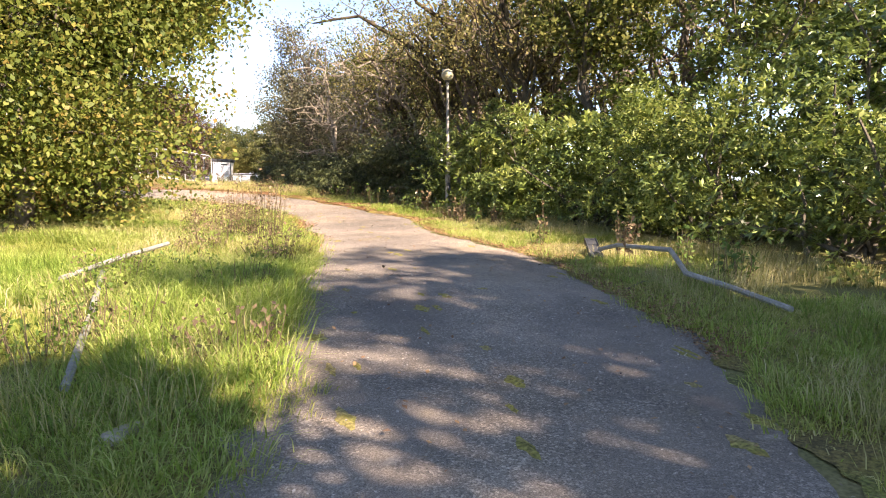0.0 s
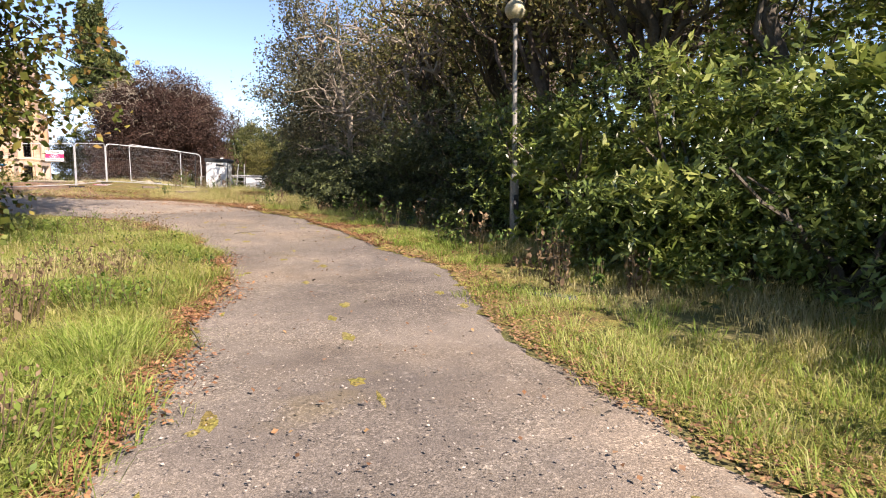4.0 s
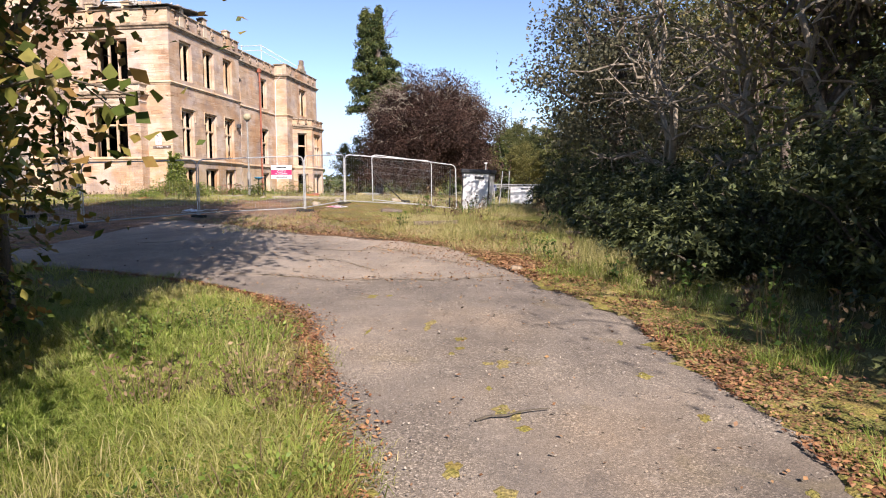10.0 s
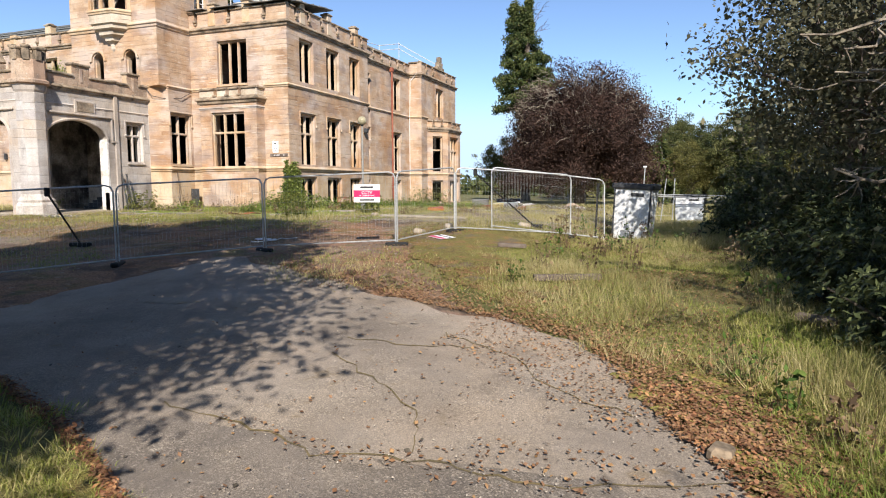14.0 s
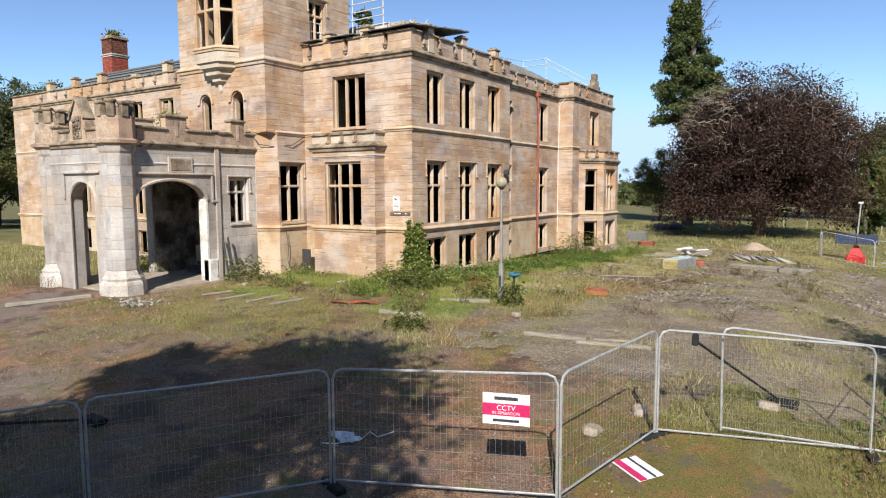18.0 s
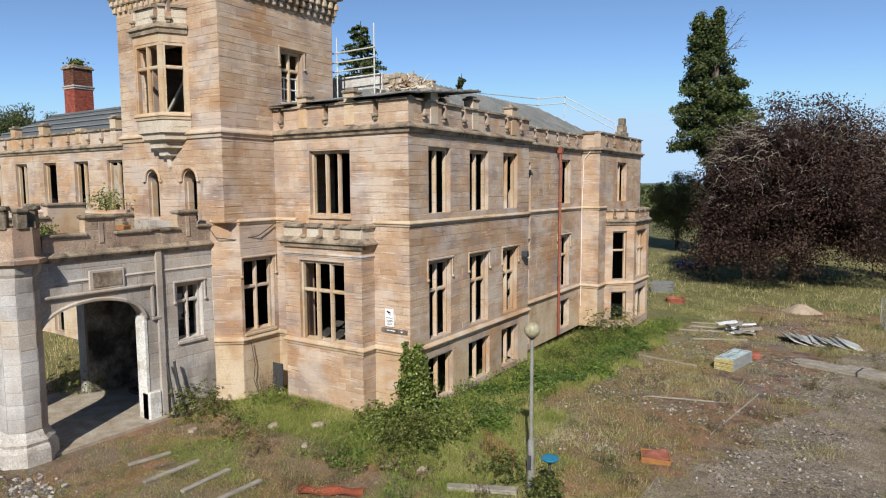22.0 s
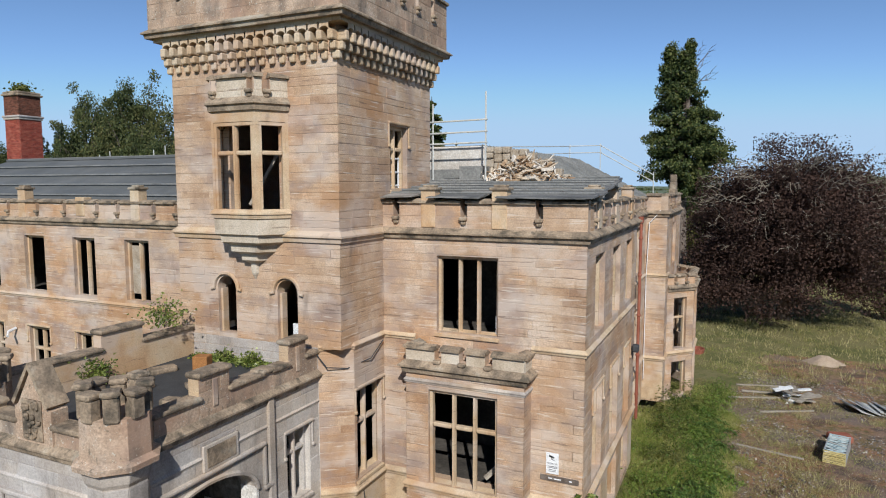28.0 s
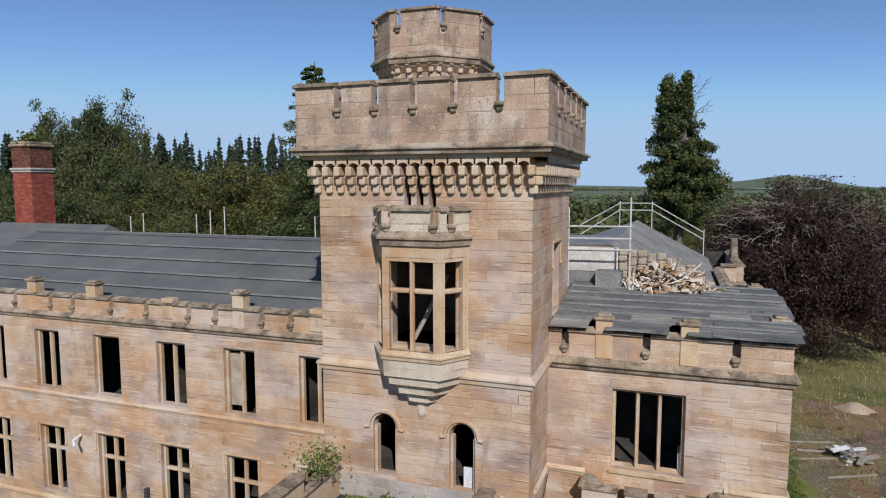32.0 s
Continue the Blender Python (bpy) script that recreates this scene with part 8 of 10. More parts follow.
litter("leaf_litter", pt, 0.03, "litter", 24, "brown fallen leaves on the mossy forecourt")
pt = scatter(110, -8, 5, 8, 37, rg, on_road)
litter("dark_leaf_litter", pt, 0.04, "bark", 25, "dark curled leaves and twigs on the tarmac")
pt = scatter(6000, -6, 5, 0, 37, rg, on_road)
litter("pale_grit", pt, 0.014, "rubble", 26, "pale grit on the worn tarmac")
pt = scatter(30000, -30, 4, 37, 84, rg, lambda x, y: on_court(x, y) & no_house(x, y))
litter("gravel_grit", pt, 0.03, "grit", 27, "loose stones on the forecourt")

yc = rg.uniform(28.5, 34.5, 3600)
xc = rg.uniform(-2.5, 3.4, 3600)
kc = (np.abs(yc - 30.1 - 0.12 * np.sin(xc * 2)) < 0.16 + 0.25 * (xc > -0.2)) | (xc > np.interp(yc, ROAD_Y, ROAD_R) - 0.3) | (rg.random(3600) < 0.07)
litter("leaf_litter", np.stack([xc, yc], 1)[kc], 0.034, "litter", 28, "brown leaves gathered along the tarmac cracks")
yc = 31 + 9.5 * rg.random(7000) ** 1.3
xc = np.interp(yc, ROAD_Y, ROAD_R) + np.abs(rg.normal(size=7000)) * 1.3 - 0.2
kc = (patch(xc, yc, 1.1, 0.6) > -0.6) & (yc < 38.4)
litter("leaf_litter", np.stack([xc, yc], 1)[kc], 0.036, "litter", 29, "ochre and brown leaves lying in the rough grass")
# moss strips
def edge_strip(name, edge, side, wide, y0, y1, lift, mat, label, cols=9):
    """A strip of mossy earth with a wavy margin along one edge of the drive."""
    ys = np.arange(y0, y1, 0.09)
    t = np.linspace(0, 1, cols)
    e0 = edge(ys) - side * (0.0 + wob(ys * 0.35, ys, 2.4, 0.07) + wob(ys * 0.2, ys, 7.0, 0.035))
    w = wide * (1 + wob(ys * 0.5, ys, 1.1, 0.12))
    X = e0[:, None] + side * w[:, None] * t
    Y = np.repeat(ys[:, None], cols, 1)
    Z = ground(X, Y) + lift + 0.012 * np.sin(X * 9 + Y * 7)
    Z[:, 0] = ground(X[:, 0], Y[:, 0]) + 0.012
    Z[:, -1] -= 0.06
    ids = np.arange(X.size).reshape(X.shape)
    f = np.stack([ids[:-1, :-1], ids[:-1, 1:], ids[1:, 1:], ids[1:, :-1]], -1).reshape(-1, 4)
    me_ = fast_mesh(name, np.stack([X, Y, Z], -1).reshape(-1, 3), f, M[mat])
    me_.polygons.foreach_set("use_smooth", np.ones(len(me_.polygons), dtype=bool))
    tagged(obj(name, me_, None), label, "verge", kind="structure")


edge_strip("mossy_verge", rr, 1.0, 1.45, 0.0, 34.0, 0.02, "verge", "mossy strip with fallen leaves along the tarmac")
edge_strip("mossy_verge", rl, -1.0, 0.5, 0.0, 29.0, 0.035, "verge", "mossy earth edge of the grass verge")
# moss cushions in the worn tarmac
rmc = random.Random(17)
mbm = MB()
for q in range(80):
    y = rmc.uniform(1.5, 30)
    l_, r_ = float(rl(y)), float(rr(y))
    lane = rmc.choice([0.12, 0.4, 0.46, 0.9])
    x = l_ + (r_ - l_) * min(0.97, max(0.03, lane + rmc.gauss(0, 0.05)))
    a_, b_ = rmc.uniform(0.02, 0.08), rmc.uniform(0.04, 0.17)
    ph_ = rmc.uniform(0, 6)
    ring = [(x + a_ * (1 + 0.35 * math.sin(3 * k + ph_)) * math.cos(k * 0.524), y + b_ * (1 + 0.35 * math.sin(2 * k + ph_)) * math.sin(k * 0.524)) for k in range(12)]
    mbm.add([(px, py, gz(px, py) + 0.021) for px, py in ring] + [(x, y, gz(x, y) + 0.034)], [(k, (k + 1) % 12, 12) for k in range(12)])
for q in range(150):
    y = rmc.uniform(17, 33)
    x = float(rr(y)) + abs(rmc.gauss(0, 0.55)) - 0.12
    a_, b_ = rmc.uniform(0.05, 0.2), rmc.uniform(0.06, 0.25)
    ph_ = rmc.uniform(0, 6)
    ring = [(x + a_ * (1 + 0.35 * math.sin(3 * k + ph_)) * math.cos(k * 0.524), y + b_ * (1 + 0.35 * math.sin(2 * k + ph_)) * math.sin(k * 0.524)) for k in range(12)]
    mbm.add([(px, py, gz(px, py) + 0.022) for px, py in ring] + [(x, y, gz(x, y) + 0.06)], [(k, (k + 1) % 12, 12) for k in range(12)])
tagged(obj("moss_cushions", mbm, M["moss"], None, "", True), "moss patches in the worn tarmac and along its edge", "moss", kind="stuff")
tagged(sheet("moss_patch", lambda x, y: (y > 34.1 + 1.25 * np.maximum(0, -x) + wob(x, y, 1.0, 0.3)) & (x > -4.8 - 0.2 * (y - 36)) & (x < np.interp(y, [33, 36, 41, 46], [0.6, -0.6, -2.4, -3.4]) + wob(x, y, 1.2, 0.3)) & (y < 44), -7, 3, 33, 45, 0.15, 0.03, M["moss_patch"]),
       "yellow-green moss creeping over the forecourt", "moss", kind="structure")
# cracks in the tarmac
for i, pts in enumerate([[(-3.4, 30.4), (-2.2, 30.2), (-1.2, 29.9), (-0.2, 30.1), (0.8, 29.9), (1.8, 30.2), (2.6, 30.6)], [(-2.4, 32.3), (-1.4, 31.6), (-0.6, 30.9), (-0.3, 30.1)],
                         [(-1.4, 33.6), (-0.3, 33.0), (0.6, 31.9), (1.5, 31.4)], [(-0.5, 33.2), (-1.6, 32.9), (-2.8, 33.0)]]):
    rc = random.Random(i)
    fine = []
    for a, b in zip(pts, pts[1:]):
        for q in range(6):
            t = q / 6
            fine.append((a[0] + (b[0] - a[0]) * t + rc.uniform(-0.05, 0.05), a[1] + (b[1] - a[1]) * t + rc.uniform(-0.06, 0.06)))
    mb = MB()
    vs, fs = [], []
    for q, (x, y) in enumerate(fine):
        w = rc.uniform(0.004, 0.02)
        vs += [(x, y - w, gz(x, y) + 0.027), (x, y + w, gz(x, y) + 0.027)]
        if q:
            fs.append((2 * q - 2, 2 * q, 2 * q + 1, 2 * q - 1))
    tagged(obj("tarmac_crack", mb.add(vs, fs), M["crack"]), "moss-filled crack across the tarmac", "crack", kind="structure")


def weed(name, at, h, stems, mat, seed, label, spread=0.3, leaf=0.06, n=160, stem="weed_stem"):
    rp_ = random.Random(seed)
    rng = np.random.default_rng(seed)
    x, y = at
    z = gz(x, y)
    root = tagged(empty(name, (x, y, z)), label, "weed")
    mb = MB()
    tips = []
    for q in range(stems):
        a = rp_.uniform(0, 6.28)
        r = spread * math.sqrt(rp_.random())
        e = (x + r * 1.6 * math.cos(a), y + r * 1.6 * math.sin(a), z + h * rp_.uniform(0.6, 1.05))
        pts = limb(mb, (x + r * math.cos(a), y + r * math.sin(a), z - 0.02), e, 0.007, 0.003, rp_, 4, 0.05, 3)
        tips += [tuple(p) for p in pts[1:]]
    o = tagged(obj("stalk", mb, M[stem], root), kind="stuff")
    o.matrix_parent_inverse = Matrix.Translation((-x, -y, -z))
    tips = np.array(tips)
    c = tips[rng.integers(0, len(tips), n)] + rng.normal(size=(n, 3)) * spread * 0.18
    c[:, 2] = np.maximum(c[:, 2], z + 0.03)
    o = leaves("foliage", c, leaf, mat, root, rng, 1.8)
    o.matrix_parent_inverse = Matrix.Translation((-x, -y, -z))
    return root


rw_ = random.Random(31)
for i in range(46):
    y = rw_.uniform(5, 27)
    x = float(rl(y)) - 0.25 - 2.4 * rw_.random() ** 1.3
    kind_ = i % 4
    weed("verge_weed", (x, y), rw_.uniform(0.22, 0.5), rw_.randint(12, 22), "weed_dry" if kind_ == 0 else "weed_green" if kind_ < 3 else "weed", 900 + i,
         "brown seed heads in the verge grass" if kind_ == 0 else "leafy green weed in the verge grass", 0.3, 0.028, 190)
for i, (x, y, h, st, lf) in enumerate([(0.75, 13.0, 1.3, 34, 300), (0.3, 13.9, 1.15, 30, 260), (-0.3, 12.4, 0.8, 18, 120), (0.75, 10.2, 0.6, 14, 80), (0.1, 16.2, 0.7, 26, 200), (-0.6, 17.4, 0.6, 24, 200), (0.5, 18.4, 0.55, 24, 220),
                                       (-0.9, 6.2, 0.55, 10, 40), (0.1, 4.9, 0.45, 8, 30)]):
    weed("dock_weed", (x, y), h, st, "weed_dry", 500 + i, "dead brown dock stalks in the verge", 0.3, 0.035, lf)
for i in range(34):
    y = rw_.uniform(3, 34)
    x = float(rr(y)) + rw_.uniform(0.9, 2.1)
    dry = rw_.random() < 0.5
    weed("roadside_weed", (x, y), rw_.uniform(0.3, 0.85), rw_.randint(5, 12), "weed_dry" if dry else "weed", 540 + i, "dry seeding weed at the wood's edge" if dry else "leafy green weed at the wood's edge", 0.16, 0.05, 60)
for i in range(26):
    x, y = rw_.uniform(-1.5, 4.5), rw_.uniform(36, 50)
    weed("field_weed", (x, y), rw_.uniform(0.4, 1.0), rw_.randint(5, 10), "weed_dry" if i % 2 else "weed", 600 + i, "tall dry weed in rough grass" if i % 2 else "green weed in rough grass", 0.2, 0.05, 60)
for i in range(70):
    x, y = rw_.uniform(-17, -3), rw_.uniform(50, 86)
    if x < -13 and y > 70:
        continue
    weed("court_weed", (x, y), rw_.uniform(0.22, 0.5), rw_.randint(10, 18), "weed_dry" if rw_.random() < 0.75 else "leaf_left2", 650 + i, "dry bushy weed growing through the gravel", 0.25, 0.035, 110)
for i, (x, y, h, sp_) in enumerate([(-18.9, 51.6, 0.8, 0.4), (-18.3, 49.6, 0.7, 0.35), (-25.0, 54.9, 1.0, 0.35), (-31.6, 45.2, 1.0, 0.6), (-33.0, 45.8, 0.9, 0.5), (-30.2, 45.4, 0.7, 0.4), (-14.6, 50.0, 0.5, 0.3)]):
    weed("dead_bush", (x, y), h, 30, "weed_dry", 690 + i, "dead brown twiggy weed by the mansion", sp_, 0.03, 160)
for i, (x, y, r, h, n, mt, lb) in enumerate([(-25.6, 52.0, 1.0, 0.95, 420, "leaf_right", "low green shrub beside the porch"), (-17.6, 54.4, 1.2, 1.0, 420, "leaf_right", "bramble at the corner of the mansion"),
                                             (-17.2, 53.4, 1.0, 0.8, 300, "leaf_right", "bramble at the corner of the mansion"), (-12.25, 52.65, 0.42, 0.95, 230, "leaf_right", "ivy-leaved shrub round a post"),
                                             (-17.9, 72.6, 1.1, 1.5, 420, "leaf_right", "green shrub against the pavilion"), (-17.3, 74.4, 0.9, 1.9, 380, "leaf_right", "green shrub against the pavilion"),
                                             (-17.7, 70.0, 1.0, 0.9, 320, "leaf_right", "green shrub along the east wall"), (-17.6, 66.5, 0.9, 0.8, 280, "leaf_right", "green shrub along the east wall"),
                                             (-13.2, 47.6, 0.6, 0.6, 220, "leaf_right", "small green bush on the forecourt"), (-19.8, 55.0, 0.7, 0.7, 220, "leaf_left", "yellowing bush at the foot of the wall"),
                                             (-18.7, 54.2, 1.0, 0.9, 380, "leaf_bright", "bramble at the foot of the ivied corner"), (-16.9, 55.2, 1.1, 0.9, 380, "leaf_bright", "bramble at the foot of the ivied corner"), (-27.0, 51.9, 0.8, 0.6, 240, "leaf_bright", "bright green shrub beside the porch"), (-24.3, 54.2, 0.8, 0.6, 240, "leaf_bright", "bright green shrub at the foot of the wall"),
                                             (-31.9, 51.0, 1.0, 1.3, 380, "leaf_left", "overgrown bush behind the porch"), (-33.8, 53.8, 1.3, 1.6, 420, "leaf_right", "overgrown bush behind the porch"), (-13.9, 53.4, 0.7, 0.75, 220, "leaf_right", "bramble over an iron rail")]):
    bush("low_shrub", (x, y), r, h, n, 0.05, mt, 750 + i, lb, per=5, category="shrub", long=1.7, twig=False)
for i in range(34):
    y = 56.4 + 0.72 * i + rw_.uniform(-0.3, 0.3)
    x = -18.0 + rw_.uniform(-0.3, 2.2) * (1.0 if y < 72 else 0.5)
    if y > 73.4:
        x += 1.6
    weed("nettle_clump", (x, y), rw_.uniform(0.35, 0.7), rw_.randint(16, 26), "weed_green", 820 + i, "lush green nettles along the east wall", 0.6, 0.055, 300)
for i in range(22):
    x, y = rw_.uniform(-24, -15), rw_.uniform(50.5, 54.6)
    weed("low_weed", (x, y), rw_.uniform(0.2, 0.45), rw_.randint(10, 18), "weed_green" if i % 3 else "weed_dry", 850 + i, "low leafy weed before the south front" if i % 3 else "brown seeding weed before the south front", 0.35, 0.05, 130)
# ivy on the corner of the mansion
rgi = np.random.default_rng(61)
n = 5200
u_, v_ = rgi.random(n), rgi.random(n) ** 1.25
reach = np.interp(v_, [0, 0.25, 0.5, 0.8, 1.0], [1.5, 1.0, 0.75, 0.6, 0.35]) * (1 + 0.25 * np.sin(v_ * 19) + 0.15 * np.sin(v_ * 41))
off = (u_ * 1.9 - 0.55) * reach * 0.62
iy = np.where((off < 0)[:, None], np.stack([-18.87 + off * 1.1, 55.78 - np.abs(rgi.normal(size=n)) * (0.1 + 0.35 * (1 - v_) ** 2), 2.2 + 2.85 * v_], 1),
              np.stack([-18.74 + np.abs(rgi.normal(size=n)) * (0.1 + 0.35 * (1 - v_) ** 2), 55.85 + off * 1.1, 2.2 + 2.75 * v_], 1))
iy = iy[rgi.random(n) < 0.45 + 0.55 * (np.sin(iy[:, 2] * 6 + off * 9) > -0.4)]
nc_ = 900
vc_ = rgi.random(nc_) ** 1.2
iy = np.concatenate([iy, np.stack([-18.78 + rgi.normal(size=nc_) * 0.09, 55.78 + rgi.normal(size=nc_) * 0.09, 2.2 + 2.6 * vc_], 1)])
iv = tagged(empty("ivy", (-18.9, 55.7, 2.2)), "bright green ivy climbing the corner of the mansion", "ivy")
o = leaves("foliage", iy, 0.095, "leaf_bright", iv, rgi, 1.2)
o.matrix_parent_inverse = Matrix.Translation((18.9, -55.7, -2.2))
for i, (x, y, z, r) in enumerate([(-31.35, 52.3, 9.6, 0.7), (-31.0, 49.6, 8.6, 0.55), (-29.3, 47.1, 8.7, 0.3), (-28.6, 53.1, 8.45, 0.35), (-29.6, 53.0, 8.45, 0.35), (-60.9, 67.2, 20.2, 0.7)]):
    n = int(420 * r / 0.5)
    d = rgi.normal(size=(n, 3))
    c = np.array([x, y, z + r * 0.5]) + d * np.array([r * 0.45, r * 0.45, r * 0.35])
    c[:, 2] = np.maximum(c[:, 2], z + 0.02)
    sap = tagged(empty("wall_sapling", (x, y, z)), "green sapling rooted in the masonry", "plant")
    o = leaves("foliage", c, 0.07 if i < 5 else 0.16, "leaf_bright" if i < 5 else "leaf_right", sap, rgi, 1.4)
    o.matrix_parent_inverse = Matrix.Translation((-x, -y, -z))
    mb = MB()
    for q in range(5):
        limb(mb, (x, y, z - 0.05), (x + rw_.uniform(-r, r) * 0.5, y + rw_.uniform(-r, r) * 0.5, z + r), 0.012, 0.004, rw_, 3, 0.1, 4)
    o = obj("twig", mb, M["bark"], sap)
    o.matrix_parent_inverse = Matrix.Translation((-x, -y, -z))


# rank weeds on the bank under the east wall
rbk = random.Random(83)
for i in range(14):
    y = 56.5 + 1.5 * i + rbk.uniform(-0.4, 0.4)
    x = rbk.uniform(-18.0, -15.6) if y < 64 or y > 74.5 else rbk.uniform(-17.0, -15.4)
    bush("bank_weeds", (x, y), rbk.uniform(0.7, 1.2), rbk.uniform(0.22, 0.5), 420, 0.06, "weed" if i % 3 else "weed_green", 1200 + i, "rank green weeds on the bank under the east wall", per=5, category="weeds", long=1.9, twig=False)


# lush tufts along the drive, and chippings worn out of the tarmac
rlt = np.random.default_rng(61)
pt = scatter(52000, -6.0, 2.0, 1.0, 15.0, rlt, lambda x, y: (x < rl(y) + 0.05) & (x > rl(y) - 5.0) & (patch(x, y, 0.9, 3.3) > -0.5), 0.1, 26)
blades("lush_verge_grass", pt, np.clip(0.24 + 0.07 * patch(pt[:, 0], pt[:, 1], 0.8, 1.1), 0.08, 1), 0.0042, "grass_lush", 62, 1.0, "lush green grass in tufts beside the drive")
pt = scatter(15000, 2.0, 8.0, 2.0, 34.0, rlt, lambda x, y: (x > rr(y) + 0.1) & (x < rr(y) + 2.3) & (patch(x, y, 1.3, 0.7) > -0.2), 0.07, 40)
blades("lush_verge_grass", pt, 0.2, 0.0038, "grass_lush", 63, 1.0, "lush green grass in tufts beside the drive")
pt = scatter(64000, -5.0, 2.0, 13.0, 32.0, rlt, lambda x, y: left_ok(x, y) & (patch(x, y, 1.6, 2.1) > -0.5), 0.15, 70)
blades("verge_tussock", pt, np.clip(0.2 + 0.06 * patch(pt[:, 0], pt[:, 1], 1.7, 0.3), 0.08, 1), 0.0042, "grass_lush", 65, 1.35, "bent lush tussocks of green grass on the verge")
yq = rlt.uniform(1.0, 33.0, 15000)
fq = rlt.random(15000)
ptd = np.stack([rl(yq) * (1 - fq) + rr(yq) * fq, yq], 1)
ptd = ptd[(ptd[:, 0] > rl(yq) + 0.25) & (ptd[:, 0] < rr(yq) - 0.25) & (ptd[:, 0] > -6) & (patch(ptd[:, 0], ptd[:, 1], 1.2, 0.4) > -0.7)]
litter("road_chippings", ptd, 0.014, "grit", 64, "pale chippings worn out of the tarmac")


# ---- site fence ----


def wire(mb, a, b, r=0.004):
    """A thin three-sided wire."""
    return mb.tube([a, b], r, 3, False)


def fence_panel(a, b, lean=0.0, lift=0.0, sagged=False):
    """A welded-mesh panel in a round-cornered tube frame, from post a to post b."""
    A, B = Vector((*a, gz(*a) + 0.1 + lift)), Vector((*b, gz(*b) + 0.1 + lift))
    u = (B - A)
    u.z = 0
    L_ = u.length
    u.normalize()
    n = Vector((u.y, -u.x, 0))
    root = tagged(empty("site_fence_panel", tuple(A)), "galvanised mesh site fence panel with rounded frame", "fence panel", "site fence round the mansion")
    P = lambda s, h: A + (B - A) * (s / L_) + Vector((0, 0, h)) + n * lean * h
    H_ = 1.82
    c = 0.16
    path = [P(0.03, 0), P(0.03, H_ - c), P(0.03 + c * 0.3, H_ - c * 0.3), P(0.03 + c, H_), P(L_ - 0.03 - c, H_), P(L_ - 0.03 - c * 0.3, H_ - c * 0.3), P(L_ - 0.03, H_ - c), P(L_ - 0.03, 0)]
    parts = [("frame_tube", MB().tube(path, 0.021, 7), "steel"), ("bottom_rail", MB().tube([P(0.03, 0.05), P(L_ - 0.03, 0.05)], 0.018, 6), "steel")]
    wires = MB()
    k = int(L_ / 0.09)
    for i in range(1, k):
        s = L_ * i / k
        wire(wires, P(s, 0.05), P(s, H_), 0.0016)
    for h in (0.32, 0.6, 0.88, 1.16, 1.44, 1.7):
        wire(wires, P(0.03, h), P(L_ - 0.03, h), 0.002)
    parts.append(("wire_mesh", wires, "steel"))
    for nm, m, mt in parts:
        o = obj(nm, m, M[mt], root)
        o.matrix_parent_inverse = Matrix.Translation(-A)
        if nm == "wire_mesh":
            o["kind"] = "stuff"
    return root


FP = [(-17.9, 29.4), (-15.3, 31.6), (-12.95, 34.0), (-10.9, 36.8), (-8.57, 39.36), (-5.28, 40.49), (-4.68, 43.33), (-1.5, 44.95)]
for a, b in zip(FP, FP[1:]):
    fence_panel(a, b)
fence_panel((-3.75, 43.95), (-0.55, 45.5), lean=-0.05)
for i, (x, y) in enumerate(FP):
    m = MB().box(-0.3, -0.09, -0.02, 0.3, 0.09, 0.09, pose(x, y, gz(x, y), 0, 0, 40 * i), 0.03)
    tagged(obj("rubber_block", m, M["black"]), "black rubber block holding up the site fence", "ballast block", "fence blocks")
for i, (p, q, h) in enumerate([((-11.7, 35.7), (-14.6, 38.9), 1.85), ((-4.1, 43.5), (-3.0, 46.4), 1.75)]):
    z0_, z1_ = gz(*p), gz(*q)
    br = tagged(obj("fence_brace", MB().tube([(p[0], p[1], z0_ + h), (q[0], q[1], z1_ + 0.08)], 0.024, 6), M["black"]), "black diagonal brace propping the fence", "brace")
    o = obj("clamp", MB().box(p[0] - 0.05, p[1] - 0.05, z0_ + h - 0.08, p[0] + 0.05, p[1] + 0.05, z0_ + h + 0.12, None, 0.02), M["black"], br)
    o = obj("foot_block", MB().box(q[0] - 0.3, q[1] - 0.15, z1_, q[0] + 0.3, q[1] + 0.15, z1_ + 0.12, None, 0.03), M["black"], br)
tagged(obj("fence_post", MB().tube([(-1.1, 47.4, gz(-1.1, 47.4) - 0.1), (-1.05, 47.5, gz(-1.1, 47.4) + 1.85)], 0.035, 7), M["black"]), "thin black metal post in rough grass", "post")
tagged(obj("sagging_wire", MB().tube([(-1.5, 44.95, 3.2), (-1.06, 47.4, 3.3), (-0.6, 48.3, 3.25), (1.6, 50.0, 3.2), (4.0, 52.0, 3.2)], 0.01, 4), M["black"]), "dark wire strung beside the cabinet", "wire")


def text_on(name, words, size, m, mat, parent, label=""):
    cu = bpy.data.curves.new(name, "FONT")
    cu.body, cu.size, cu.align_x, cu.align_y, cu.extrude = words, size, "CENTER", "CENTER", 0.001
    cu.materials.append(M[mat])
    tmp = bpy.data.objects.new(name, cu)
    scene.collection.objects.link(tmp)
    me_ = bpy.data.meshes.new_from_object(tmp.evaluated_get(bpy.context.evaluated_depsgraph_get()))
    bpy.data.objects.remove(tmp)
    o = obj(name, me_, None, parent, label)
    o.matrix_world = m
    return o


# warning sign on the fence
fu = Face(FP[4], FP[5])
sg = tagged(empty("warning_sign", (-6.5, 40.0, 3.3)), "white and crimson plastic warning sign hung on the fence", "sign")
zc_ = gz(-6, 40) + 0.1


